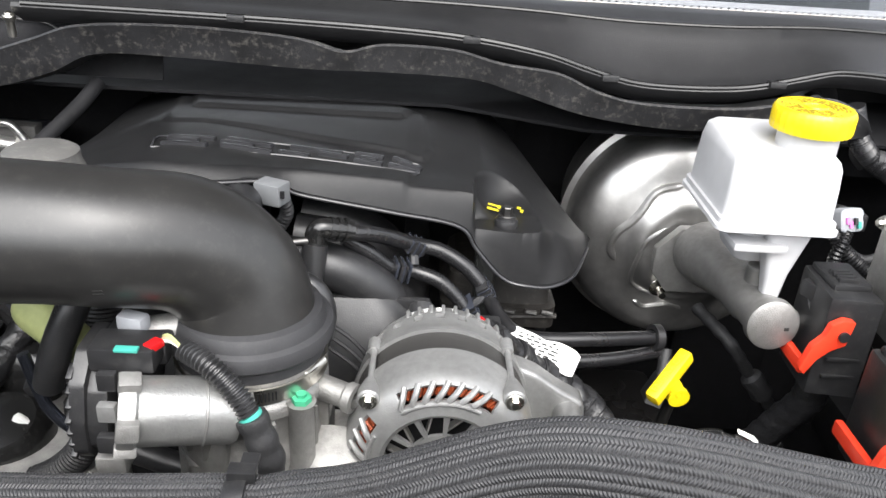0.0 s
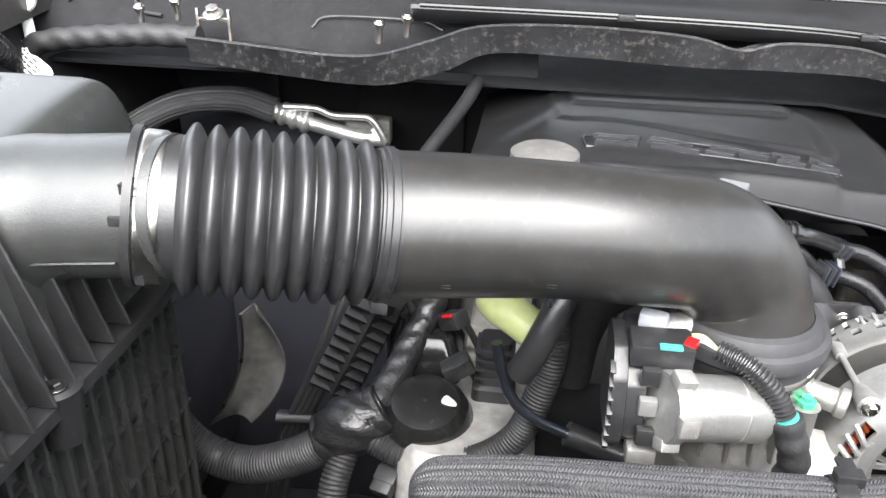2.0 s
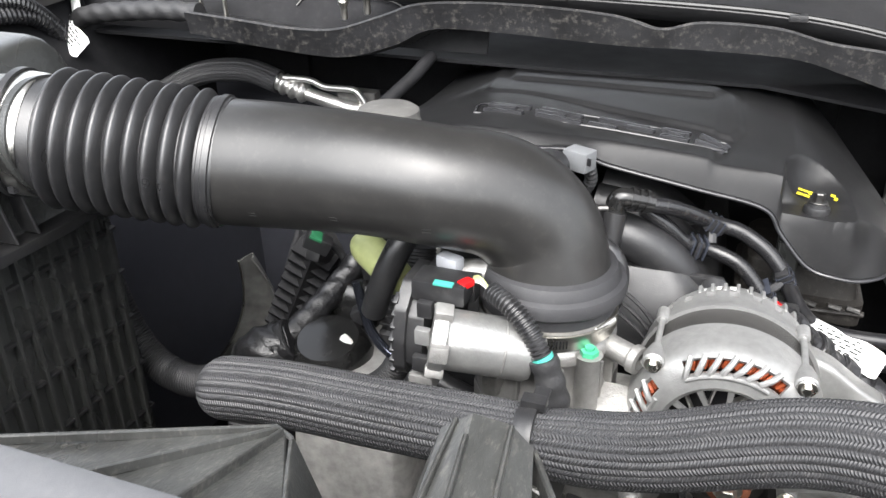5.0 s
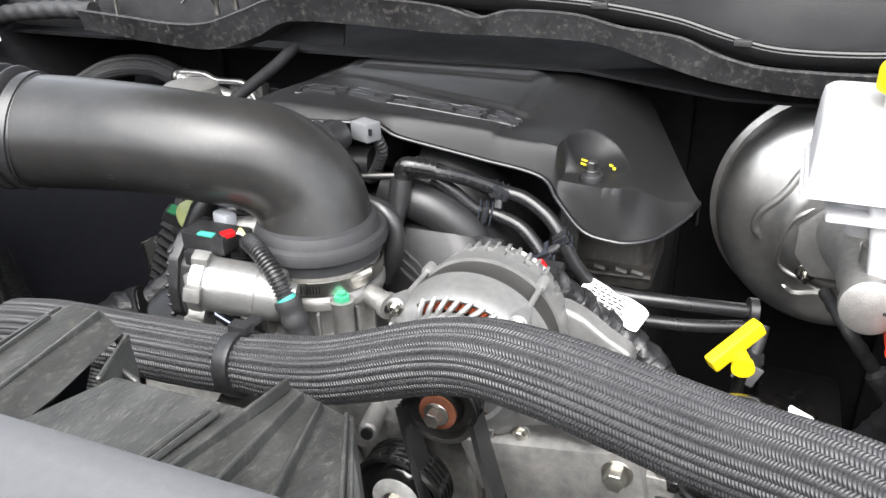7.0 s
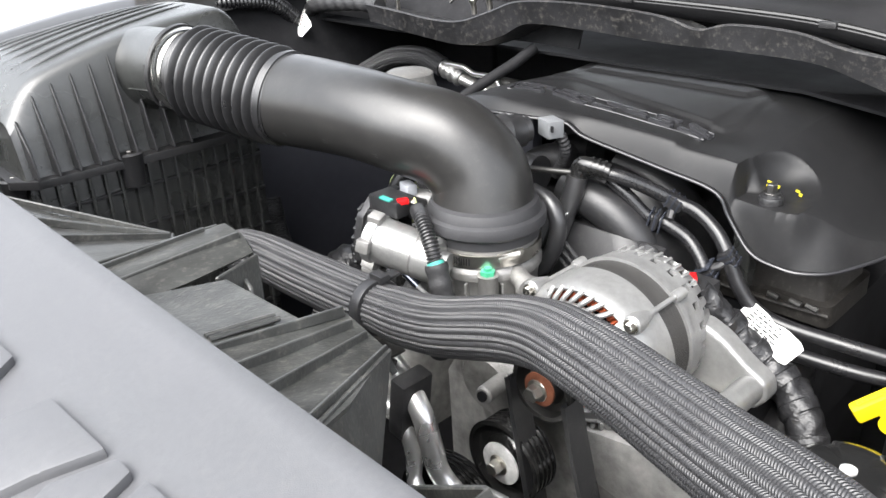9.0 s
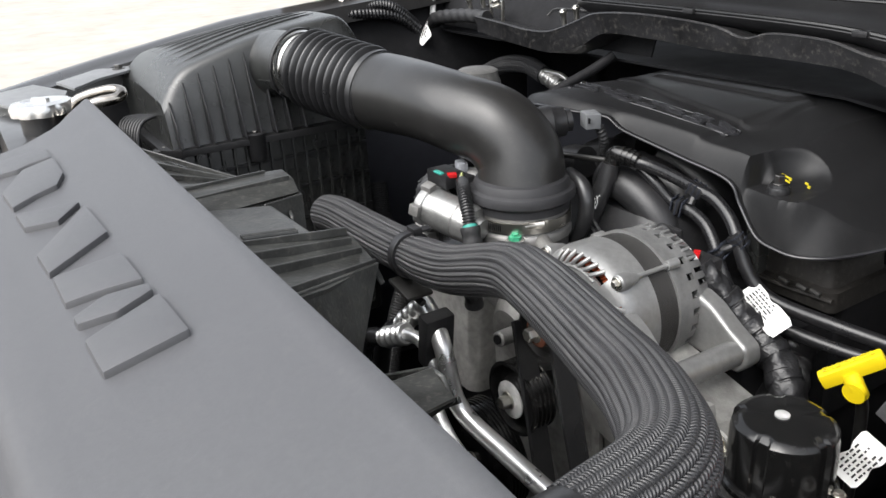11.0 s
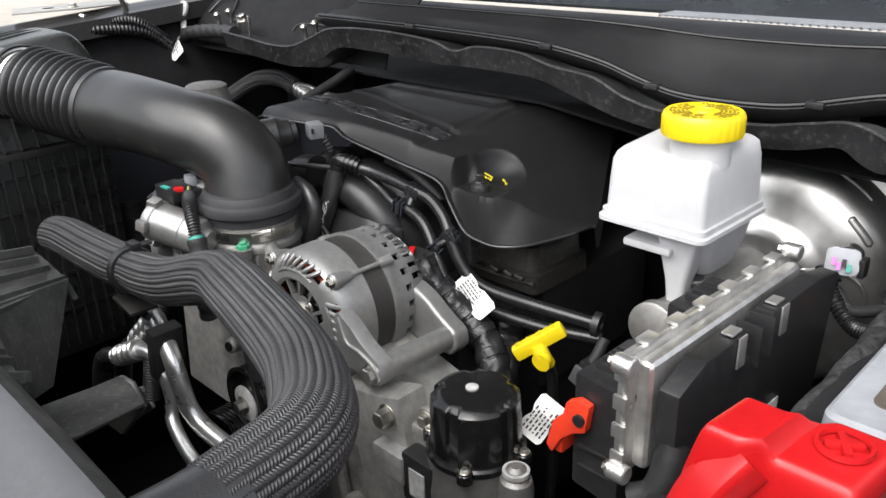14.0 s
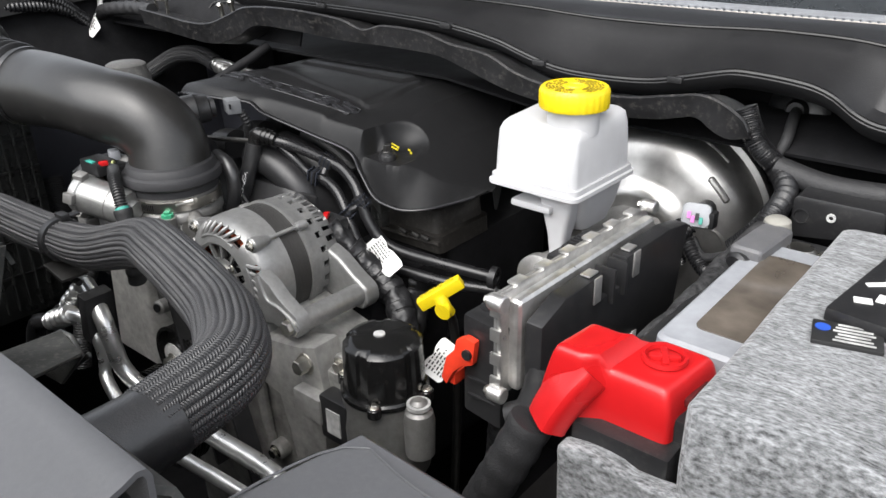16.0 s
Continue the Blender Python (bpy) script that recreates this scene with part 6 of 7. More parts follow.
def build_engine():
    e = thing("engine_block", "oily grey cast engine front with bolted covers", "engine", (-0.08, 0.6, 0.5))
    fc = part("timing_cover", prism([(-0.24, -0.45), (0.13, -0.45), (0.14, -0.06), (0.10, 0.0), (-0.02, 0.03), (-0.20, 0.03), (-0.25, -0.05)], 0.07, Matrix.Translation((0, 0.60, 0.90)) @ Matrix.Rotation(radians(90), 4, "X"), 0.012, segs=3), DARK_CAST, e)
    for x0, z0, x1, z1 in ((-0.02, 0.90, 0.09, 0.72), (0.03, 0.92, 0.12, 0.80), (-0.20, 0.90, -0.12, 0.70), (0.06, 0.88, 0.05, 0.66), (-0.05, 0.88, -0.03, 0.66)):
        part("rib", tube([(x0, 0.528, z0), ((x0 + x1) / 2, 0.522, (z0 + z1) / 2), (x1, 0.528, z1)], 0.007, 10, 10), DARK_CAST, fc)
    for x, z in ((0.10, 0.86), (0.085, 0.76), (0.118, 0.905), (-0.02, 0.72), (0.03, 0.70)):
        boss = part("boss", rod((x, 0.535, z), (x, 0.515, z), 0.013, 20, 0.002), DARK_CAST, fc)
        part("bolt", hexbolt((x, 0.515, z), (0, -1, 0), 0.007, 0.006, 0.010), STEEL, boss)
    pump = part("water_pump", lathe([(0, 0.055), (0.030, 0.055), (0.040, 0.045), (0.052, 0.030), (0.058, 0.0), (0, 0.0)], axis((-0.135, 0.53, 0.915), (-0.135, 0.4, 0.905)), 40), DARK_CAST, e)
    spout = part("pump_spout", rod((-0.115, 0.485, 0.925), (-0.105, 0.440, 0.932), 0.0085, 18, 0.002), CAST, pump)
    part("spout_bore", rod((-0.1052, 0.441, 0.9318), (-0.1048, 0.4385, 0.9322), 0.005, 14), DEEP, spout)
    for x, z in ((-0.095, 0.935), (-0.175, 0.935), (-0.150, 0.872)):
        part("pump_bolt", hexbolt((x, 0.505, z), (0, -1, 0), 0.0085, 0.008, 0.012), STEEL, pump)
    # cast bracket below the alternator
    br = part("accessory_bracket", prism([(-0.05, 0.0), (0.07, 0.02), (0.10, 0.03), (0.11, -0.02), (0.10, -0.16), (0.06, -0.20), (0.03, -0.06), (-0.03, -0.05)], 0.035, Matrix.Translation((0, 0.53, 0.90)) @ Matrix.Rotation(radians(90), 4, "X"), 0.006), CAST_GREY, e)
    for x, z in ((0.085, 0.905), (0.062, 0.726)):
        part("bracket_bolt", hexbolt((x, 0.495, z), (0, -1, 0), 0.009, 0.012, 0.0125), STEEL, br)
    part("bracket_box", block((0.075, 0.48, 0.845), (0.118, 0.53, 0.878), 0.004), CAST_GREY, br)
    # near-black filler: the shade under the engine cover as colour
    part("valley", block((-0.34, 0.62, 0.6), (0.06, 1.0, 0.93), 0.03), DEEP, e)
    vc = part("valve_cover", loft([(0.935, rounded_rect(-0.05, 0.068, 0.742, 0.85, 0.010)), (0.958, rounded_rect(-0.05, 0.068, 0.740, 0.85, 0.012)), (0.960, rounded_rect(-0.045, 0.062, 0.746, 0.845, 0.012)), (0.988, rounded_rect(-0.042, 0.059, 0.750, 0.845, 0.012)), (0.994, rounded_rect(-0.036, 0.054, 0.757, 0.84, 0.010))]), BROWN_BLACK, e, "dusty brown-black valve cover")
    # added block, near-black for the shade below the valve cover
    part("cover_shade", loft([(0.80, rounded_rect(-0.06, 0.066, 0.76, 1.0, 0.012)), (0.936, rounded_rect(-0.06, 0.066, 0.76, 1.0, 0.014))]), DEEP, vc)
    part("cover_step", tube([(-0.05, 0.740, 0.948), (0.02, 0.739, 0.949), (0.068, 0.740, 0.951)], 0.003, 14, 8), BROWN_BLACK, vc)
    for x in (0.012, 0.034, 0.05):
        part("stud", rod((x, 0.728, 0.962), (x + 0.012, 0.727, 0.960), 0.0030, 10, 0.0005), DARK_STEEL, vc)
    part("post", loft([(0.965, rounded_rect(-0.020, -0.003, 0.708, 0.726, 0.003)), (1.03, rounded_rect(-0.021, -0.001, 0.706, 0.728, 0.003))]), LID_PLASTIC, vc)
    # other bank
    hd = part("cylinder_head", loft([(0.70, rounded_rect(-0.47, -0.33, 0.55, 1.0, 0.02)), (0.855, rounded_rect(-0.46, -0.335, 0.555, 1.0, 0.02)), (0.872, rounded_rect(-0.45, -0.345, 0.565, 1.0, 0.02))]), CAST_GREY, e, "pale cast cylinder head")
    part("oil_housing", lathe([(0, 0.0), (0.040, 0.0), (0.042, 0.010), (0.036, 0.028), (0.030, 0.036), (0.012, 0.040), (0, 0.040)], Matrix.Translation((-0.440, 0.620, 0.862)) @ Matrix.Rotation(0.25, 4, "X") @ Matrix.Diagonal((1.08, 1.08, 0.9, 1.0)), 32), GLOSS_BLACK, hd, "black round housing")
    part("foam_scrap", box((0.018, 0.008, 0.009), Matrix.Translation((-0.417, 0.612, 0.8935)) @ Matrix.Rotation(0.7, 4, "Y"), 0.004), LABEL, hd, "white scrap")
    part("paint_dot", box((0.005, 0.003, 0.005), Matrix.Translation((-0.402, 0.5605, 0.866)), 0.001), BLUE, hd)
    part("head_shroud", loft([(0.78, rounded_rect(-0.488, -0.412, 0.664, 0.86, 0.014)), (0.900, rounded_rect(-0.486, -0.414, 0.667, 0.86, 0.014)), (0.918, rounded_rect(-0.476, -0.424, 0.680, 0.85, 0.012))]), GLOSS_BLACK, hd, "glossy black shroud on the head")
    coil = part("coil", loft([(0.855, rounded_rect(-0.402, -0.356, 0.645, 0.69, 0.008)), (0.885, rounded_rect(-0.400, -0.358, 0.647, 0.688, 0.008)), (0.888, rounded_rect(-0.396, -0.362, 0.652, 0.684, 0.008)), (0.935, rounded_rect(-0.394, -0.364, 0.655, 0.682, 0.006))]), PLASTIC, e, "black ignition coil")
    for k in range(4):
        part("coil_step", block((-0.398, 0.650, 0.895 + 0.010 * k), (-0.360, 0.686, 0.898 + 0.010 * k), 0.001), PLASTIC, coil)
    pack = part("coil_pack", tube([(-0.560, 0.735, 0.815), (-0.535, 0.735, 0.870), (-0.505, 0.735, 0.935)], 0.030, 10, 4, flat=1.0, up=(0, 1, 0.2)), PLASTIC, e, "black ribbed duct on the engine flank")
    for k in range(9):
        c = Vector((-0.560, 0.722, 0.815)).lerp(Vector((-0.505, 0.722, 0.935)), (k + 0.5) / 9)
        part("pack_rib", box((0.052, 0.030, 0.0075), Matrix.Translation(c) @ Matrix.Rotation(0.42, 4, "Y") @ Matrix.Rotation(0.5, 4, "X"), 0.0015), DEEP, pack)
    # intake manifold
    m = thing("intake_manifold", "black plastic intake manifold with curved runners", "manifold", (-0.2, 0.7, 0.95))
    part("plenum", loft([(0.93, rounded_rect(-0.33, -0.06, 0.615, 1.0, 0.03)), (0.99, rounded_rect(-0.32, -0.07, 0.625, 1.0, 0.03)), (1.015, rounded_rect(-0.30, -0.09, 0.645, 0.98, 0.03))]), PLASTIC, m)
    for k in range(4):
        y = 0.612 + 0.05 * k
        if k:
            part("runner", tube([(-0.190, y, 1.042), (-0.150, y, 1.036), (-0.118, y + 0.004, 1.018), (-0.098, y + 0.008, 0.992), (-0.086, y + 0.012, 0.950)], 0.0205, 30, 24), PLASTIC, m)
        part("runner", tube([(-0.225, y, 1.05), (-0.255, y, 1.045), (-0.290, y + 0.004, 1.02), (-0.305, y + 0.01, 0.98), (-0.31, y + 0.01, 0.93)], 0.0195, 30, 24), PLASTIC, m)
    for k in range(3):
        z = 1.00 - 0.012 * k
        part("gasket_rib", tube([(-0.150, 0.603, z + 0.018), (-0.125, 0.600, z), (-0.110, 0.600, z - 0.022), (-0.104, 0.602, z - 0.05)], 0.0018, 18, 6), LOOM, m)
    part("end_plate", block((-0.098, 0.652, 0.955), (-0.062, 0.660, 1.012), 0.004), PLASTIC, m)
    part("plate_screw", hexbolt((-0.078, 0.652, 0.998), (0, -1, 0), 0.004, 0.003, 0.006), STEEL, m)
    sensor = thing("pressure_sensor", "dark round sensor with a pale grey plug", "sensor", (-0.21, 0.6, 1.1))
    part("barrel", lathe([(0, 0), (0.021, 0), (0.021, 0.030), (0.018, 0.034), (0.017, 0.046), (0.013, 0.048), (0.013, 0.054), (0, 0.054)], axis((-0.232, 0.575, 1.108), (-0.205, 0.640, 1.113)), 32), PLASTIC, sensor)
    plug = part("plug", box((0.024, 0.018, 0.018), Matrix.Translation((-0.196, 0.642, 1.112)) @ Matrix.Rotation(-0.4, 4, "Z"), 0.002), PLUG_GREY, sensor, "pale grey plug")
    part("plug_slot", box((0.012, 0.002, 0.006), Matrix.Translation((-0.190, 0.633, 1.114)) @ Matrix.Rotation(-0.4, 4, "Z")), DEEP, plug)
    part("lead", pipe([(-0.188, 0.648, 1.104), (-0.187, 0.655, 1.088), (-0.196, 0.662, 1.07), (-0.21, 0.67, 1.05)], lambda s, a: 0.0055 + 0.0006 * math.sin(2 * math.pi * 14 * s), 60), LOOM, sensor)


def belt_run(name, pts, depth=0.022, thick=0.0045):
    rows = []
    for x, z in pts:
        rows.append([(x - thick / 2, 0.438, z), (x + thick / 2, 0.438, z), (x + thick / 2, 0.438 + depth, z), (x - thick / 2, 0.438 + depth, z)])
    return skin(rows, close=True)


def build_drive():
    pulley("idler_pulley", "black grooved idler pulley with a pale hub cap", (-0.082, 0.440, 0.872), 0.0395, 0.028, LABEL_GREY, GLOSS_BLACK)
    pulley("tension_pulley", "dark pulley with a rusty hub behind the hose", (-0.045, 0.447, 0.966), 0.029, 0.024, RUST, DARK_STEEL, 4)
    pulley("fan_drive_pulley", "large dark grooved drive pulley low in the bay", (-0.165, 0.445, 0.742), 0.068, 0.030, GLOSS_BLACK, GLOSS_BLACK, 6)
    b = thing("drive_belt", "black ribbed drive belt round the pulleys", "belt", (-0.03, 0.45, 0.85))
    part("run", belt_run("run", [(-0.074, 0.966), (-0.070, 0.935), (-0.062, 0.904), (-0.052, 0.855), (-0.040, 0.80), (-0.03, 0.745)]), RUBBER, b)
    part("run", belt_run("run", [(-0.016, 0.966), (-0.010, 0.938), (0.000, 0.90), (0.012, 0.855), (0.026, 0.80), (0.042, 0.735)]), RUBBER, b)
    for k in range(5):
        for pts in ([(-0.0768, 0.966), (-0.0648, 0.904), (-0.0428, 0.80)],):
            part("groove", tube([(x, 0.4385 + 0.0045 * k, z) for x, z in pts], 0.0011, 10, 5), RUBBER, b)

    a = thing("coolant_pipe_pair", "bent bright aluminium refrigerant pipes in a black clamp", "pipes", (-0.1, 0.39, 0.86))
    part("pipe", tube([(-0.178, 0.398, 0.958), (-0.150, 0.391, 0.952), (-0.124, 0.385, 0.934), (-0.112, 0.384, 0.905), (-0.106, 0.386, 0.880), (-0.085, 0.390, 0.863), (-0.03, 0.394, 0.855), (0.05, 0.396, 0.850), (0.15, 0.398, 0.846), (0.30, 0.38, 0.83)], 0.0098, 90, 20), ALUM, a)
    part("pipe", tube([(-0.185, 0.376, 0.925), (-0.160, 0.380, 0.926), (-0.140, 0.380, 0.910), (-0.132, 0.380, 0.885), (-0.120, 0.372, 0.862), (-0.06, 0.362, 0.848), (0.03, 0.358, 0.846), (0.10, 0.362, 0.846), (0.16, 0.368, 0.842)], 0.0072, 80, 18), ALUM, a)
    part("clamp_block", box((0.018, 0.034, 0.060), Matrix.Translation((-0.142, 0.388, 0.935)) @ Matrix.Rotation(0.15, 4, "Y"), 0.003), PLASTIC, a)
    for c0, c1 in (((-0.178, 0.398, 0.958), (-0.225, 0.392, 0.915)), ((-0.185, 0.376, 0.925), (-0.225, 0.368, 0.905))):
        v0, v1 = Vector(c0), Vector(c1)
        part("crimp", tube([v0, v0.lerp(v1, 0.5), v1], lambda s, a_: 0.011 + 0.0018 * math.sin(2 * math.pi * 4 * s), 40, 20), ALUM, a)
        part("rubber", tube([v1, v1 + (v1 - v0) * 0.8, v1 + (v1 - v0) * 1.4 - Vector((0, 0, 0.06))], 0.0105, 14, 18), RUBBER, a)
    part("saddle", box((0.040, 0.030, 0.004), Matrix.Translation((-0.165, 0.375, 0.990)) @ Matrix.Rotation(0.2, 4, "Y"), 0.001), DARK_STEEL, a)
    part("saddle_leg", tube([(-0.176, 0.380, 1.0), (-0.186, 0.376, 0.985), (-0.150, 0.380, 0.975)], 0.004, 12, 8), DARK_STEEL, a)


# ---------- hoses and wiring on the engine ----------
def clip(parent, at, turn, size=(0.020, 0.016, 0.012)):
    c = part("clip", box(size, Matrix.Translation(at) @ Matrix.Rotation(turn, 4, "Y") @ Matrix.Rotation(0.3, 4, "Z"), 0.002), PLASTIC, parent)
    for k in (-1, 0, 1):
        part("clip_rib", box((0.0018, size[1] + 0.001, size[2] + 0.0015), Matrix.Translation(at) @ Matrix.Rotation(turn, 4, "Y") @ Matrix.Rotation(0.3, 4, "Z") @ Matrix.Translation((0.006 * k, 0, 0)), 0.0004), SHINY_BLUE, c)


def build_hoses():
    h = thing("heater_hose", "shiny black heater hose clipped along the engine", "hose", (0, 0.69, 0.99), group="heater hoses")
    part("tube", tube([(-0.156, 0.648, 1.074), (-0.125, 0.662, 1.070), (-0.100, 0.680, 1.058), (-0.078, 0.693, 1.046), (-0.055, 0.696, 1.040), (-0.030, 0.692, 1.026), (-0.013, 0.686, 1.008), (0.000, 0.684, 0.985), (0.018, 0.686, 0.964), (0.045, 0.690, 0.954), (0.10, 0.700, 0.950), (0.168, 0.722, 0.942)], 0.0072, 110, 18), HOSE_GLOSS, h)
    clip(h, (-0.079, 0.693, 1.046), 0.45)
    clip(h, (-0.012, 0.686, 1.007), 0.95)
    part("end_ring", lathe([(0.0085, -0.004), (0.0135, -0.004), (0.0135, 0.004), (0.0085, 0.004)], axis((0.168, 0.722, 0.942), (0.26, 0.745, 0.935)), 28, closed=True), PLASTIC, h)
    h = thing("heater_hose", "shiny black heater hose clipped along the engine", "hose", (0, 0.68, 0.97), group="heater hoses")
    part("tube", tube([(-0.140, 0.668, 1.062), (-0.120, 0.672, 1.048), (-0.100, 0.678, 1.030), (-0.080, 0.684, 1.024), (-0.055, 0.682, 1.016), (-0.038, 0.678, 1.002), (-0.022, 0.672, 0.982), (0.000, 0.668, 0.955), (0.025, 0.672, 0.938), (0.07, 0.686, 0.932), (0.12, 0.70, 0.928), (0.175, 0.722, 0.926)], 0.0068, 110, 18), HOSE_GLOSS, h)
    clip(h, (-0.090, 0.680, 1.027), 0.2, (0.007, 0.017, 0.017))
    clip(h, (-0.028, 0.676, 0.992), 0.95, (0.008, 0.018, 0.017))
    part("bridge", tube([(-0.030, 0.672, 0.994), (-0.018, 0.678, 1.000), (-0.013, 0.684, 1.006)], 0.004, 8, 8), PLASTIC, h)
    part("bridge", tube([(-0.078, 0.684, 1.030), (-0.079, 0.690, 1.038), (-0.079, 0.692, 1.045)], 0.0045, 8, 8), PLASTIC, h)
    v = thing("vent_hose", "black rubber vent hose with white stamped code", "hose", (-0.165, 0.63, 1.0))
    part("tube", tube([(-0.162, 0.644, 1.066), (-0.164, 0.638, 1.045), (-0.169, 0.630, 1.020), (-0.176, 0.622, 0.99), (-0.188, 0.615, 0.96)], 0.0108, 34, 20), RUBBER, v)
    cap = part("elbow", tube([(-0.162, 0.645, 1.062), (-0.162, 0.646, 1.074), (-0.158, 0.647, 1.079), (-0.148, 0.650, 1.078), (-0.132, 0.656, 1.074)], 0.0088, 24, 16), GLOSS_BLACK, v)
    for k in range(3):
        part("elbow_ring", lathe([(0.0088, -0.0012), (0.0104, -0.0012), (0.0104, 0.0012), (0.0088, 0.0012)], axis((-0.150 + 0.006 * k, 0.6495 + 0.0022 * k, 1.0782 - 0.0012 * k), (-0.1, 0.668, 1.065)), 18, closed=True), GLOSS_BLACK, cap)
    bm = text_mesh("MS-EA-431", 0.0072)
    dz = Vector((-0.162, 0.644, 1.066)) - Vector((-0.174, 0.624, 1.0))
    up = dz.normalized()
    out = Vector((0.55, -0.80, 0.0))
    out = (out - up * out.dot(up)).normalized()
    sidev = up.cross(out)
    c0 = Vector((-0.1675, 0.632, 1.028)) + out * 0.0109
    bm.transform(Matrix.Translation(c0) @ Matrix((up.to_4d() * 1, sidev.cross(up).cross(up).to_4d(), out.to_4d(), Vector((0, 0, 0, 1)))).transposed())
    part("stamp", bm, LABEL, v, smooth=False)
    o = thing("bypass_hose", "black rubber hose looping from the throttle body", "hose", (-0.15, 0.59, 0.98))
    part("tube", tube([(-0.185, 0.600, 1.058), (-0.160, 0.598, 1.052), (-0.148, 0.596, 1.034), (-0.150, 0.594, 1.010), (-0.160, 0.59, 0.985)], 0.0088, 30, 18), RUBBER, o)
    w = thing("crosswise_pipe", "thin dark metal pipe behind the throttle body", "pipe", (-0.18, 0.64, 1.07))
    part("pipe", pipe([(-0.235, 0.625, 1.066), (-0.20, 0.633, 1.068), (-0.165, 0.642, 1.070)], 0.0035), DARK_STEEL, w)

    # taped harness to the alternator
    t = thing("alternator_harness", "thick harness in shiny black tape", "wiring", (0.05, 0.65, 0.9))
    part("loom", tube([(-0.010, 0.630, 0.998), (0.008, 0.636, 0.975), (0.030, 0.645, 0.950), (0.060, 0.650, 0.928), (0.090, 0.642, 0.908), (0.112, 0.622, 0.88), (0.12, 0.60, 0.84)], lambda s, a: 0.0105 + 0.006 * min(1, 2.2 * s) + 0.0010 * math.sin(70 * s + 3 * a) + 0.0007 * math.sin(5 * a + 31 * s), 110, 26), TAPE, t)
    for a0, a1, r0 in (((0.012, 0.638, 0.970), (0.022, 0.642, 0.959), 0.0165), ((0.036, 0.647, 0.945), (0.050, 0.649, 0.935), 0.0178), ((0.062, 0.650, 0.927), (0.074, 0.648, 0.919), 0.0180), ((0.084, 0.644, 0.912), (0.095, 0.639, 0.903), 0.0180), ((0.104, 0.631, 0.892), (0.109, 0.625, 0.884), 0.0178)):
        p, q = Vector(a0), Vector(a1)
        part("tape_wrap", tube([p, p.lerp(q, 0.5), q], lambda s, a, r0=r0: r0 + 0.0007 * math.sin(3 * a + 4 * s) - (0.0012 if s < 0.1 or s > 0.9 else 0), 12, 24), TAPE, t)
    tag = thing("paper_tag", "white folded paper tag with black print bars on a harness", "tag", (0.05, 0.66, 0.95), group="paper tags")
    paper_tag(tag, Matrix.Translation((0.043, 0.664, 0.957)) @ Matrix.Rotation(radians(40), 4, "X") @ Matrix.Rotation(radians(-24), 4, "Z"), 0.070, 0.026, 3)
    part("strap", tube([(0.020, 0.640, 0.962), (0.024, 0.632, 0.955), (0.032, 0.634, 0.945)], 0.004, 8, 8, flat=0.3), LABEL, tag)
    boot = thing("oil_filler_pipe", "fat black rubber pipe beside the harness", "pipe", (0.05, 0.7, 0.8))
    part("tube", tube([(0.045, 0.715, 0.905), (0.05, 0.70, 0.885), (0.075, 0.66, 0.86), (0.085, 0.62, 0.82)], lambda s, a: 0.026 + 0.001 * math.sin(40 * s), 30, 26), RUBBER, boot)
    d = thing("dipstick", "yellow plastic T-shaped dipstick handle", "dipstick", (0.163, 0.63, 0.60))
    c1, c2 = Vector((0.139, 0.620, 0.939)), Vector((0.175, 0.652, 0.969))
    K = Matrix.Translation((c1 + c2) / 2) @ (c2 - c1).to_track_quat("X", "Z").to_matrix().to_4x4()
    grip = part("grip", box(((c2 - c1).length, 0.013, 0.0145), K, 0.003), YELLOW, d)
    part("grip_ridge", box((0.040, 0.004, 0.001), K @ Matrix.Translation((0, 0, 0.0075)), 0.0004), YELLOW, grip)
    word = text_mesh("ENGINE OIL", 0.0085, 0.0003)
    word.transform(K @ Matrix.Translation((0, 0, 0.0085)))
    part("moulded_words", word, OLIVE_Y, grip, "moulded words on the grip", smooth=False)
    stem = part("stem", tube([(0.157, 0.634, 0.950), (0.164, 0.634, 0.940), (0.166, 0.64, 0.930)], lambda s, a: 0.0085 - 0.001 * s, 10, 16), YELLOW, d)
    part("stem_end", lathe([(0, -0.003), (0.0095, -0.003), (0.010, 0.003), (0, 0.003)], axis((0.166, 0.630, 0.937), (0.172, 0.58, 0.930)), 20), YELLOW, stem)
    part("tube", pipe([(0.166, 0.640, 0.932), (0.165, 0.65, 0.90), (0.16, 0.66, 0.80), (0.15, 0.66, 0.60)], 0.0055), DARK_STEEL, d)
    # wires below the brake cylinder
    w = thing("brake_wiring", "taped black wires below the brake cylinder", "wiring", (0.28, 0.74, 0.85))
    part("loom", tube([(0.235, 0.80, 0.935), (0.256, 0.75, 0.924), (0.284, 0.75, 0.888), (0.300, 0.748, 0.868), (0.324, 0.75, 0.835), (0.335, 0.74, 0.793), (0.31, 0.70, 0.77)], lambda s, a: 0.0068 + (0.005 if 0.40 < s < 0.52 else 0) + 0.0005 * math.sin(90 * s), 70, 16), LOOM, w)
    part("connector", box((0.018, 0.020, 0.030), Matrix.Translation((0.172, 0.70, 0.895)) @ Matrix.Rotation(0.4, 4, "Y"), 0.003), PLASTIC, w)
    part("connector_slide", box((0.022, 0.004, 0.022), Matrix.Translation((0.172, 0.688, 0.893)) @ Matrix.Rotation(0.4, 4, "Y"), 0.001), GREY_DARK, w)
    part("drop", tube([(0.180, 0.72, 0.93), (0.178, 0.71, 0.915), (0.174, 0.70, 0.90)], 0.0065, 10, 14), LOOM, w)
    c = thing("level_switch", "small black plug with a red lock below the fluid tank", "plug", (0.29, 0.70, 1.02))
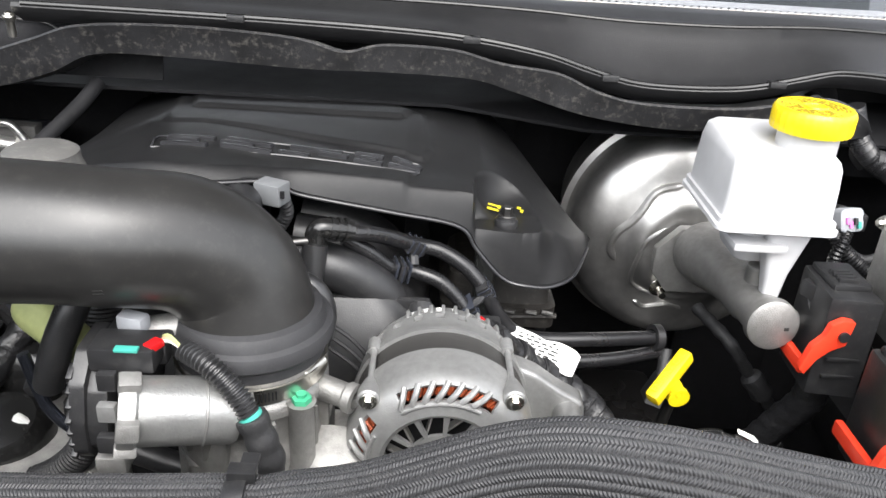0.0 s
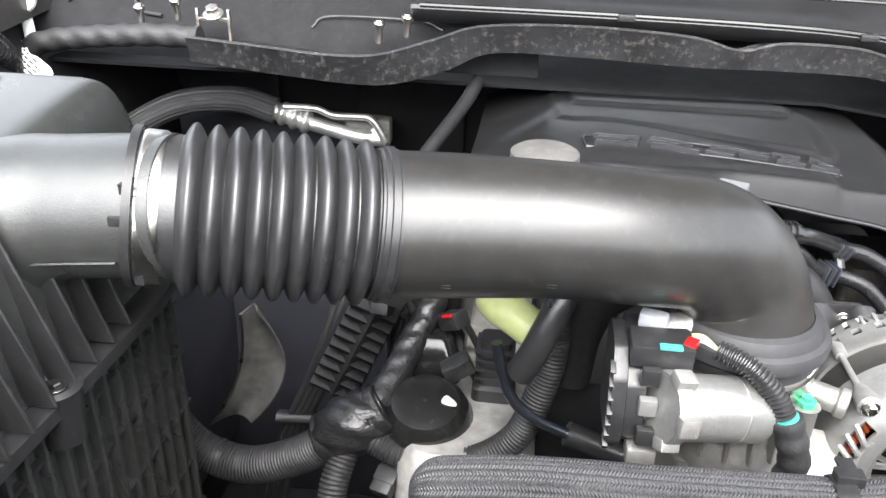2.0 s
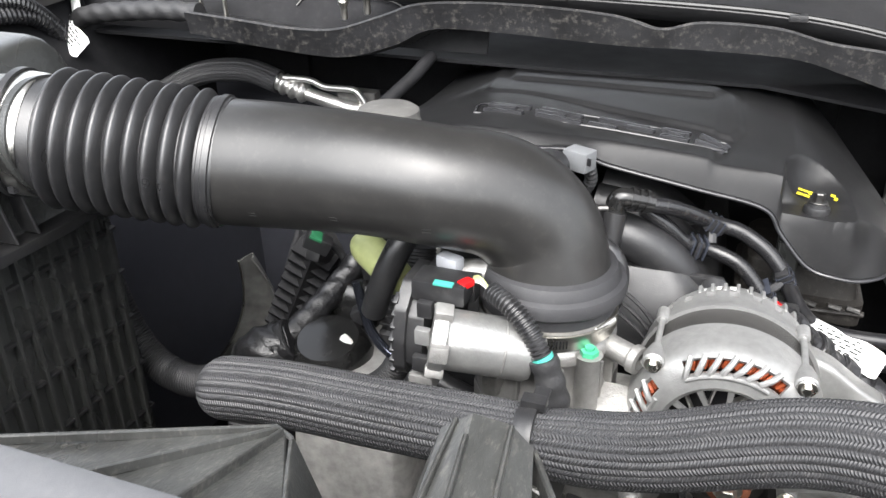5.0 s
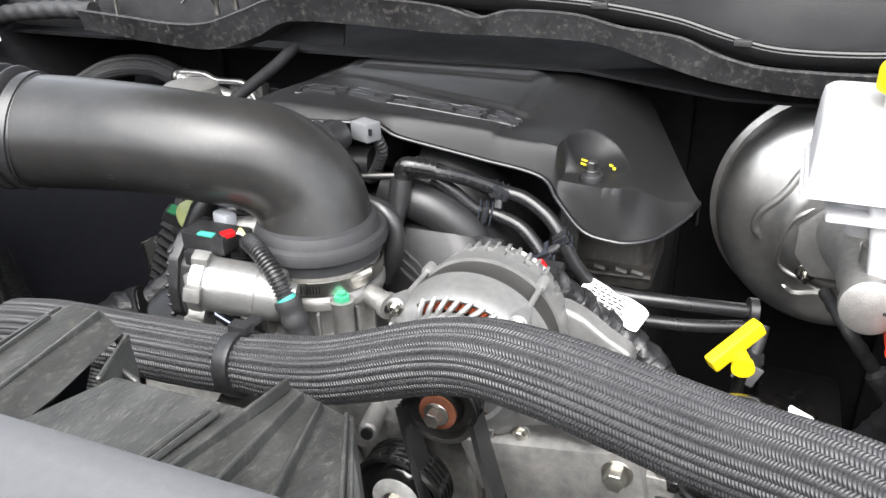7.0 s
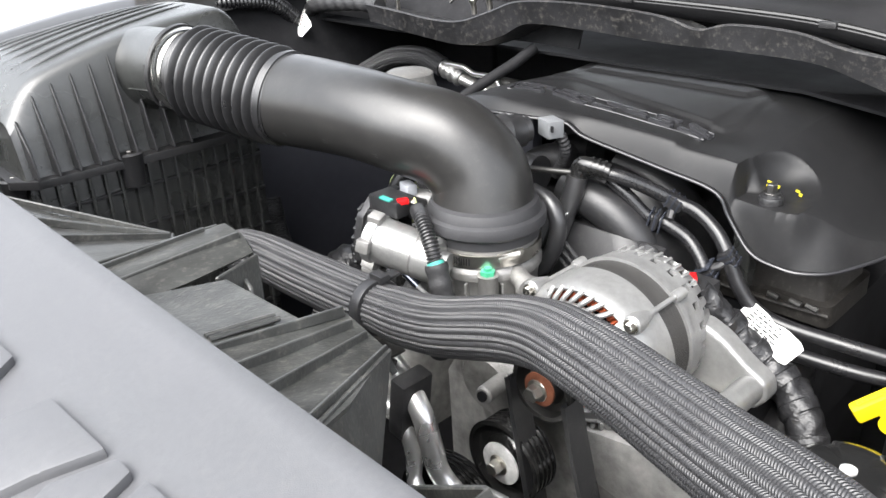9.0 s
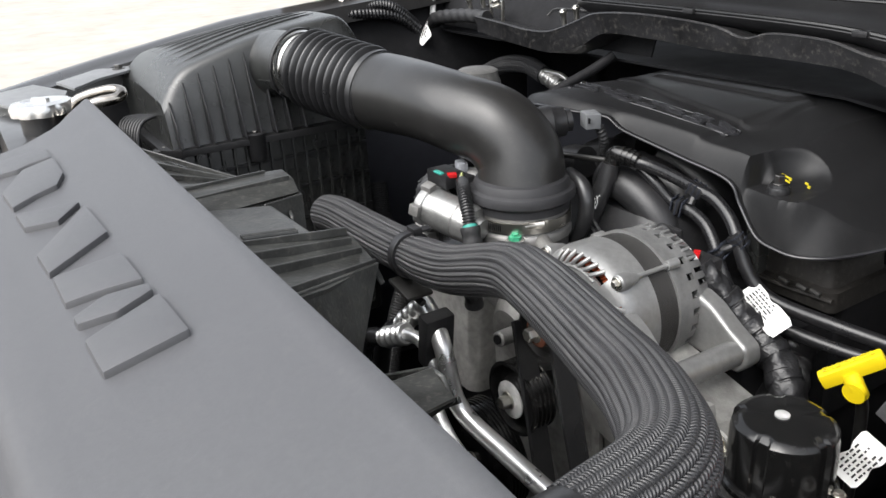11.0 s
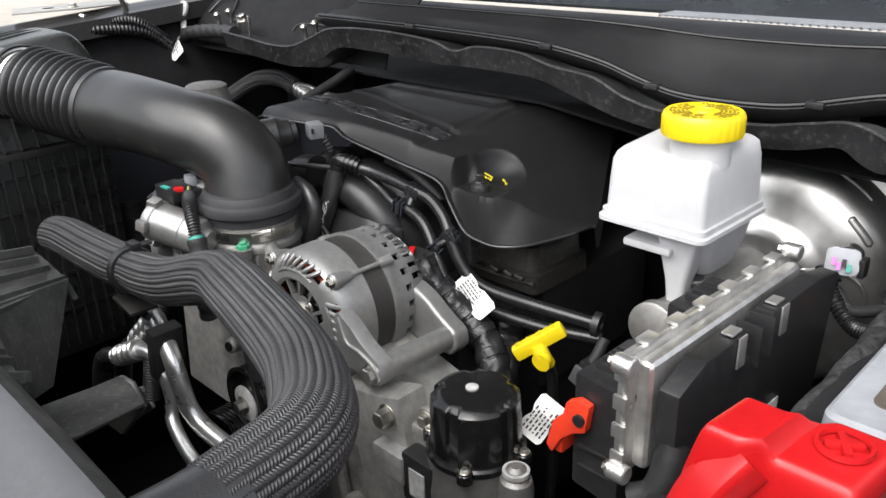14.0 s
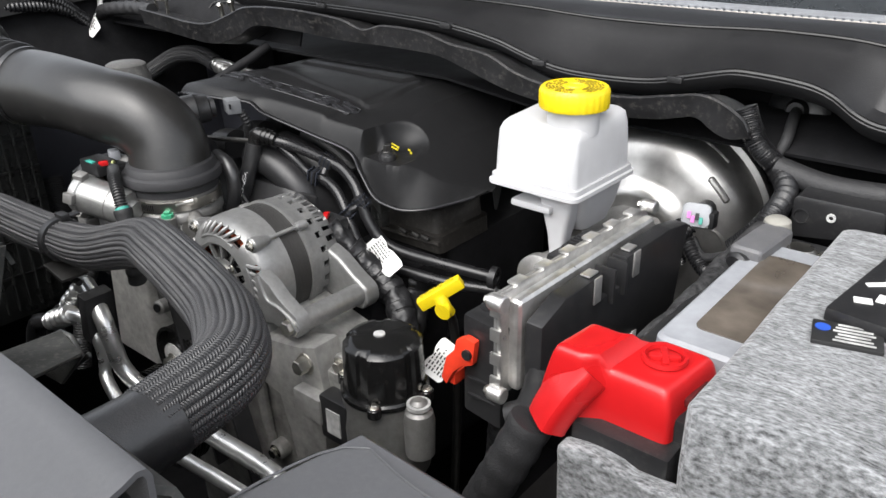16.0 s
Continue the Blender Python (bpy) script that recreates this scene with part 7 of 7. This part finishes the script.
    part("plug", box((0.030, 0.020, 0.016), Matrix.Translation((0.300, 0.688, 1.024)) @ Matrix.Rotation(0.4, 4, "Z"), 0.002), PLASTIC, c)
    part("lock", box((0.008, 0.006, 0.008), Matrix.Translation((0.313, 0.680, 1.026)), 0.001), RED, c)
    part("lead", pipe([(0.288, 0.685, 1.018), (0.294, 0.670, 1.000), (0.315, 0.66, 0.99), (0.335, 0.67, 1.0)], 0.0018, seg=8), LOOM, c)
    s = thing("sub_frame", "dark painted chassis rail deep in the bay", "chassis rail", (0.25, 0.6, 0.5))
    part("rail", block((0.20, 0.25, 0.45), (0.32, 1.15, 0.62), 0.02), BODY, s)
    part("shelf", block((0.40, 0.40, 0.78), (0.72, 0.80, 0.84), 0.01), DEEP, s)


# ---------- far side of the engine ----------
def build_far_side():
    m = thing("main_harness", "thick corrugated harness with a taped junction", "wiring", (-0.5, 0.6, 0.8))
    corr = lambda r, n: (lambda s, a: r + 0.0006 * math.sin(2 * math.pi * 1.7 * n * s))
    part("loom", tube([(-0.725, 0.615, 0.905), (-0.700, 0.608, 0.850), (-0.665, 0.604, 0.812), (-0.615, 0.600, 0.802), (-0.560, 0.598, 0.825), (-0.512, 0.596, 0.862)], corr(0.0185, 46), 400, 22), LOOM, m)
    part("tie", tube([(-0.650, 0.603, 0.806), (-0.647, 0.603, 0.805), (-0.644, 0.603, 0.8045)], 0.0185, 3, 22), PLASTIC, m)
    part("junction", tube([(-0.535, 0.598, 0.845), (-0.515, 0.598, 0.864), (-0.497, 0.602, 0.874), (-0.480, 0.610, 0.882)], lambda s, a: 0.021 + 0.008 * math.sin(math.pi * s) + 0.0014 * math.sin(6 * a + 20 * s), 50, 30), TAPE, m)
    for k in range(5):
        p = Vector((-0.530, 0.598, 0.850)).lerp(Vector((-0.484, 0.608, 0.880)), k / 4)
        part("tape_wrap", tube([p + Vector((-0.006, -0.001, -0.004)), p, p + Vector((0.006, 0.002, 0.004))], lambda s, a, k=k: 0.0235 + 0.0055 * math.sin(math.pi * (k + 0.6) / 5.2) + 0.0012 * math.sin(4 * a + 2 * k) - (0.0015 if s < 0.1 or s > 0.9 else 0), 10, 28), TAPE, m)
    part("branch", tube([(-0.495, 0.606, 0.876), (-0.478, 0.640, 0.892), (-0.460, 0.690, 0.916), (-0.445, 0.735, 0.945), (-0.44, 0.78, 0.975)], lambda s, a: 0.0150 - 0.002 * s + 0.0007 * math.sin(60 * s + 2 * a), 90, 20), TAPE, m)
    part("branch", tube([(-0.495, 0.592, 0.862), (-0.450, 0.580, 0.852), (-0.395, 0.575, 0.860), (-0.356, 0.578, 0.888), (-0.338, 0.585, 0.930), (-0.328, 0.595, 0.975), (-0.33, 0.61, 1.02)], corr(0.0130, 50), 420, 18), LOOM, m)
    part("branch", tube([(-0.512, 0.588, 0.850), (-0.520, 0.56, 0.815), (-0.515, 0.53, 0.76), (-0.50, 0.50, 0.66)], corr(0.0135, 30), 200, 18), LOOM, m)
    for i, (at, mat_) in enumerate((((-0.487, 0.690, 0.960), PLASTIC), ((-0.500, 0.715, 0.93), PLASTIC), ((-0.425, 0.700, 0.93), PLASTIC), ((-0.415, 0.655, 0.905), PLASTIC), ((-0.470, 0.57, 0.83), PLASTIC))):
        c = thing("wire_plug", "small black wiring plug on the harness", "plug", at, group="harness plugs")
        part("shell", box((0.030, 0.020, 0.018), Matrix.Translation(at) @ Matrix.Rotation(0.4 + i, 4, "Z") @ Matrix.Rotation(0.5, 4, "Y"), 0.003), mat_, c)
        part("stripe", box((0.014, 0.021, 0.003), Matrix.Translation((at[0], at[1] - 0.002, at[2] + 0.009)) @ Matrix.Rotation(0.4 + i, 4, "Z") @ Matrix.Rotation(0.5, 4, "Y"), 0.0006), (GREEN_DARK, PLASTIC, RED, PLASTIC, PLASTIC)[i], c)
        part("lead", pipe([at, (at[0] + 0.01, at[1] + 0.02, at[2] - 0.015), (at[0] + 0.025, at[1] + 0.03, at[2] - 0.05)], 0.004, seg=10), LOOM, c)
    c = thing("overflow_cap", "yellowed cream plastic cap below the duct", "cap", (-0.36, 0.59, 0.95))
    part("shell", tube([(-0.392, 0.604, 1.022), (-0.384, 0.598, 1.019), (-0.360, 0.586, 1.010), (-0.338, 0.575, 1.000), (-0.330, 0.571, 0.996)], lambda s, a: 0.0165 * max(0.1, 1 - (2 * abs(s - 0.5)) ** 5) ** 0.5, 40, 28), CREAM, c)
    h = thing("breather_hose", "fat black rubber hose bending under the duct", "hose", (-0.34, 0.56, 1.0))
    part("tube", tube([(-0.300, 0.585, 1.085), (-0.322, 0.560, 1.060), (-0.336, 0.548, 1.030), (-0.346, 0.546, 1.004), (-0.355, 0.552, 0.980)], 0.0118, 34, 20), RUBBER, h)
    p = thing("breather_pipe", "bent dark steel breather pipe with a rubber end", "pipe", (-0.33, 0.56, 0.92))
    part("pipe", tube([(-0.376, 0.562, 1.000), (-0.370, 0.560, 0.975), (-0.362, 0.558, 0.952), (-0.346, 0.557, 0.934), (-0.318, 0.556, 0.921), (-0.296, 0.555, 0.914)], 0.0048, 44, 14), BLUE_STEEL, p)
    part("rubber_end", tube([(-0.312, 0.556, 0.919), (-0.290, 0.555, 0.912), (-0.262, 0.552, 0.904), (-0.235, 0.548, 0.90)], 0.0105, 16, 18), RUBBER, p)
    b = thing("ribbed_bundle", "long black ribbed wire bundle down the inner wing", "wiring", (-0.6, 0.75, 0.7))
    for k in range(4):
        part("strand", tube([(-0.545 + 0.007 * k, 0.78, 0.97), (-0.565 + 0.007 * k, 0.752, 0.891), (-0.593 + 0.007 * k, 0.745, 0.808), (-0.632 + 0.007 * k, 0.745, 0.715), (-0.66 + 0.007 * k, 0.74, 0.60)], 0.0048, 40, 10), LOOM, b)
    part("tie", tube([(-0.636, 0.744, 0.745), (-0.625, 0.744, 0.745), (-0.590, 0.744, 0.748)], 0.010, 6, 12, flat=0.7), PLASTIC, b)
    s = thing("heat_shield", "thin curved grey metal shield at the bulkhead", "heat shield", (-0.7, 0.86, 0.62))
    rows = []
    for v in np.linspace(0, 1, 14):
        z = 0.815 - 0.18 * v
        l = -0.714 - 0.012 * v - 0.045 * v ** 3
        r = -0.692 + 0.03 * math.sin(math.pi * v) - 0.02 * v ** 4
        rows.append([(l + (r - l) * u, 0.85 + 0.02 * math.sin(3 * u) + 0.01 * math.sin(4 * v), z + 0.006 * math.sin(2 * u)) for u in np.linspace(0, 1, 8)])
    part("sheet", skin(rows, thick=0.002), SHIELD, s)
    part("rolled_edge", tube([r[0] for r in rows], 0.0022, 30, 8), STEEL, s)
    wl = thing("wheel_liner", "black wheel arch liner behind the engine", "liner", (-0.78, 0.78, 0.6))
    rows = [[(-0.83 + 0.02 * math.sin(3 * v), 0.60 + 0.45 * u, 1.0 - 0.5 * v - 0.05 * u) for u in np.linspace(0, 1, 8)] for v in np.linspace(0, 1, 10)]
    part("skin", skin(rows, thick=0.003), NAVY_BLACK, wl)
    part("back", block((-0.86, 1.05, 0.32), (-0.56, 1.08, 1.02), 0.01), NAVY_BLACK, wl)

    # ---- along the cowl ----
    ac = thing("refrigerant_hose", "ribbed black refrigerant hose with a bright crimped end", "hose", (-0.68, 0.96, 1.0))
    part("hose", tube([(-0.93, 0.90, 0.98), (-0.868, 0.94, 1.026), (-0.806, 0.955, 1.056), (-0.735, 0.96, 1.064), (-0.684, 0.96, 1.052)], lambda s, a: 0.0165 * (0.95 + 0.06 * abs(math.sin(9 * a))), 70, 72), BRAID, ac)
    part("crimp", tube([(-0.690, 0.960, 1.0535), (-0.668, 0.96, 1.047), (-0.640, 0.96, 1.039)], lambda s, a: 0.0135 + 0.0022 * math.sin(2 * math.pi * 3.5 * s + 1), 48, 24), ALUM_DULL, ac)
    part("line", tube([(-0.645, 0.96, 1.040), (-0.610, 0.962, 1.031), (-0.580, 0.964, 1.024), (-0.545, 0.968, 1.02)], 0.0095, 20, 18), ALUM_DULL, ac)
    part("thin_line", tube([(-0.672, 0.955, 1.060), (-0.632, 0.955, 1.060), (-0.610, 0.957, 1.052), (-0.580, 0.957, 1.052), (-0.562, 0.957, 1.050), (-0.548, 0.957, 1.030), (-0.545, 0.957, 1.020)], 0.0045, 44, 12), ALUM_DULL, ac)
    part("fixing", block((-0.598, 0.968, 1.012), (-0.540, 0.990, 1.046), 0.004), DUST_BLACK, ac)
    part("fixing_nut", hexbolt((-0.556, 0.966, 1.028), (0, -1, 0.3), 0.006, 0.006, 0.009), STEEL, ac)
    r = thing("conduit", "smooth black conduit beside the engine cover", "conduit", (-0.46, 0.85, 1.0))
    part("tube", tube([(-0.425, 0.89, 1.126), (-0.436, 0.86, 1.108), (-0.466, 0.80, 1.074), (-0.499, 0.76, 1.035), (-0.52, 0.74, 0.98)], 0.0078, 40, 16), DEEP, r)
    hn = thing("cowl_harness", "taped harness along the cowl with a grey eyelet arm", "wiring", (-0.85, 0.88, 1.12))
    part("loom", tube([(-0.955, 0.885, 1.130), (-0.935, 0.88, 1.142), (-0.897, 0.878, 1.150), (-0.842, 0.876, 1.156), (-0.79, 0.874, 1.160), (-0.735, 0.872, 1.160)], lambda s, a: 0.0125 + 0.0008 * math.sin(50 * s + 2 * a), 70, 18), LOOM, hn)
    arm = part("eyelet_arm", tube([(-0.949, 0.888, 1.186), (-0.946, 0.884, 1.165), (-0.943, 0.88, 1.143)], 0.0062, 12, 12, flat=0.5), LABEL_GREY, hn, "pale grey eyelet arm")
    part("eyelet", lathe([(0.006, -0.003), (0.0155, -0.003), (0.0165, 0), (0.0155, 0.003), (0.006, 0.003)], axis((-0.949, 0.889, 1.190), (-0.945, 0.80, 1.22)), 24, closed=True), LABEL_GREY, arm)
    tag = thing("paper_tag", "white folded paper tag hanging from the cowl harness", "tag", (-0.95, 0.87, 1.09), group="paper tags")
    paper_tag(tag, Matrix.Translation((-0.945, 0.862, 1.122)) @ Matrix.Rotation(radians(58), 4, "X") @ Matrix.Rotation(radians(-36), 4, "Z"), 0.074, 0.034, 3)
    for x, z in ((-0.808, 1.180), (-0.765, 1.189), (-0.536, 1.176), (-0.505, 1.184)):
        s = thing("stud", "zinc plated threaded stud on the cowl", "stud", (x, 0.885, z - 0.012), group="cowl studs")
        part("shank", rod((x, 0.886, z - 0.014), (x + 0.002, 0.880, z + 0.012), 0.0042, 12, 0.001), STEEL, s)
        part("collar", rod((x + 0.0012, 0.882, z + 0.004), (x + 0.0018, 0.8805, z + 0.010), 0.0062, 14, 0.001), STEEL, s)
    s = thing("cowl_bolt", "bright flanged bolt on a bracket at the cowl", "bolt", (-0.718, 0.885, 1.16))
    part("head", hexbolt((-0.722, 0.884, 1.184), (0, -0.4, 1), 0.0075, 0.008, 0.012), STEEL, s)
    part("leg", block((-0.742, 0.882, 1.152), (-0.739, 0.888, 1.190), 0.0005), STEEL, s)
    part("leg", block((-0.706, 0.882, 1.152), (-0.703, 0.888, 1.190), 0.0005), STEEL, s)
    part("web", block((-0.742, 0.885, 1.176), (-0.703, 0.888, 1.180), 0.0005), STEEL, s)
    w = thing("cowl_wall", "black pressed upper bulkhead beside the cowl trim", "bulkhead", (-0.8, 0.93, 1.1))
    part("sheet", skin([[(x, 0.905, 1.128), (x, 0.912, 1.150), (x, 0.925, 1.170), (x, 0.96, 1.200), (x, 1.0, 1.235), (x, 1.03, 1.30)] for x in np.linspace(-1.06, -0.36, 10)], thick=0.003), DEEP, w)
    part("press_line", tube([(-0.92, 0.930, 1.182), (-0.90, 0.955, 1.206), (-0.85, 0.955, 1.206), (-0.83, 0.925, 1.178), (-0.80, 0.920, 1.172)], 0.0022, 40, 8), BODY, w)
    part("press_line", tube([(-0.62, 0.918, 1.168), (-0.60, 0.925, 1.180), (-0.50, 0.925, 1.180), (-0.47, 0.92, 1.172)], 0.0012, 30, 8), DARK_STEEL, w)
    # connectors on the wing
    for y, z in ((0.718, 1.180), (0.674, 1.168)):
        c = thing("wing_plug", "brown and black ribbed plug on the wing rail", "plug", (-0.97, y, z), group="wing plugs")
        part("shell", rod((-0.985, y - 0.012, z + 0.004), (-0.955, y + 0.012, z - 0.003), 0.011, 14, 0.002), DARK_STEEL, c)
        part("nut", rod((-0.992, y - 0.016, z + 0.006), (-0.984, y - 0.010, z + 0.004), 0.014, 6, 0.001), STEEL, c)
        part("conduit", tube([(-0.957, y + 0.010, z - 0.002), (-0.945, y + 0.05, z), (-0.94, 0.80, z - 0.012), (-0.95, 0.85, z - 0.05)], lambda s, a: 0.0105 + 0.0009 * math.sin(2 * math.pi * 26 * s), 160, 14), HOSE_GLOSS, c)
    sp = thing("wing_plate", "grey sheet plate, sky reflection painted in its pale colour, bolted on the wing rail", "plate", (-1.03, 0.70, 1.20))
    # the plate's paleness is painted sky reflection
    part("plate", prism([(-1.10, 0.62), (-1.0, 0.585), (-0.985, 0.70), (-0.995, 0.80), (-1.10, 0.84)], 0.003, Matrix.Translation((0, 0, 1.205)), 0.001), SKYLIT_METAL, sp)
    part("bolt", hexbolt((-1.015, 0.70, 1.208), (0, 0, 1), 0.0075, 0.006, 0.012), STEEL, sp)
    part("slot", block((-1.045, 0.655, 1.2075), (-1.030, 0.672, 1.2088)), DEEP, sp)
    st = thing("seal_strip", "brown dusty rubber seal strip on the wing", "seal strip", (-0.97, 0.82, 1.15))
    part("strip", tube([(-0.975, 0.775, 1.225), (-0.970, 0.785, 1.190), (-0.968, 0.800, 1.150), (-0.965, 0.82, 1.10)], 0.008, 20, 10, flat=0.6), BROWN_BLACK, st)
    # ---- by the bulkhead, battery side ----
    g = thing("bulkhead_grommet", "round black rubber grommet with a cable through it", "grommet", (0.40, 1.02, 1.09))
    part("disc", lathe([(0, 0.016), (0.010, 0.016), (0.014, 0.008), (0.022, 0.006), (0.030, 0.004), (0.036, 0.0), (0, 0.0)], axis((0.401, 1.005, 1.119), (0.40, 0.8, 1.16)), 36), RUBBER, g)
    part("cable", tube([(0.400, 1.0, 1.12), (0.412, 0.95, 1.125), (0.420, 0.91, 1.112), (0.416, 0.90, 1.090), (0.428, 0.895, 1.075)], 0.0062, 30, 12), LOOM, g)
    part("back_wall", block((0.30, 1.015, 1.02), (0.74, 1.03, 1.16), 0.004), DEEP, g)
    hr = thing("bulkhead_harness", "corrugated harness curving past the brake booster", "wiring", (0.43, 0.85, 1.0))
    part("loom", tube([(0.384, 0.872, 1.150), (0.400, 0.872, 1.115), (0.425, 0.875, 1.090), (0.445, 0.85, 1.075), (0.446, 0.81, 1.062), (0.436, 0.795, 1.045), (0.42, 0.79, 1.025)], corr(0.0115, 46), 330, 18), HOSE_GLOSS, hr)
    part("loom", tube([(0.425, 0.875, 1.090), (0.48, 0.87, 1.082), (0.56, 0.87, 1.085), (0.70, 0.88, 1.09)], 0.013, 30, 16), LOOM, hr)
    part("loop", tube([(0.372, 0.80, 1.020), (0.392, 0.785, 1.010), (0.420, 0.78, 1.022), (0.440, 0.765, 1.032), (0.452, 0.755, 1.040)], 0.0052, 40, 12), LOOM, hr)
    part("loop", tube([(0.358, 0.80, 1.040), (0.372, 0.79, 1.018), (0.400, 0.775, 1.000), (0.425, 0.76, 1.010), (0.440, 0.755, 1.025)], lambda s, a: 0.0075 + 0.0006 * math.sin(2 * math.pi * 30 * s), 200, 14), HOSE_GLOSS, hr)
    for k in range(3):
        part("wire", pipe([(0.430, 0.748 + 0.003 * k, 1.030), (0.442, 0.742 + 0.003 * k, 1.033 + 0.002 * k), (0.455, 0.748, 1.038)], 0.0013, seg=6), (RED, YELLOW, ORANGE)[k], hr)
    mod = thing("bulkhead_module", "black module with round sockets on the bulkhead", "module", (0.52, 0.83, 1.05))
    part("case", prism([(0.459, 1.038), (0.545, 1.050), (0.545, 1.079), (0.540, 1.083), (0.463, 1.083), (0.459, 1.078)], 0.035, Matrix.Translation((0, 0.862, 0)) @ Matrix.Rotation(radians(90), 4, "X"), 0.003), PLASTIC, mod)
    part("socket", lathe([(0.0, 0.0), (0.0062, 0.0), (0.0066, 0.0012), (0.0078, 0.0012), (0.0082, -0.001), (0.0, -0.001)], axis((0.469, 0.8268, 1.062), (0.469, 0.7, 1.062)), 24), PLASTIC, mod)
    part("washer", lathe([(0.0022, 0.0), (0.0044, 0.0), (0.0044, 0.0016), (0.0022, 0.0016)], axis((0.497, 0.8268, 1.067), (0.497, 0.7, 1.067)), 20, closed=True), LABEL_GREY, mod, "pale round washer")
    part("rail", block((0.42, 0.94, 1.085), (0.74, 0.98, 1.108), 0.006), DEEP, mod)


build_engine()
build_drive()
build_hoses()
build_far_side()
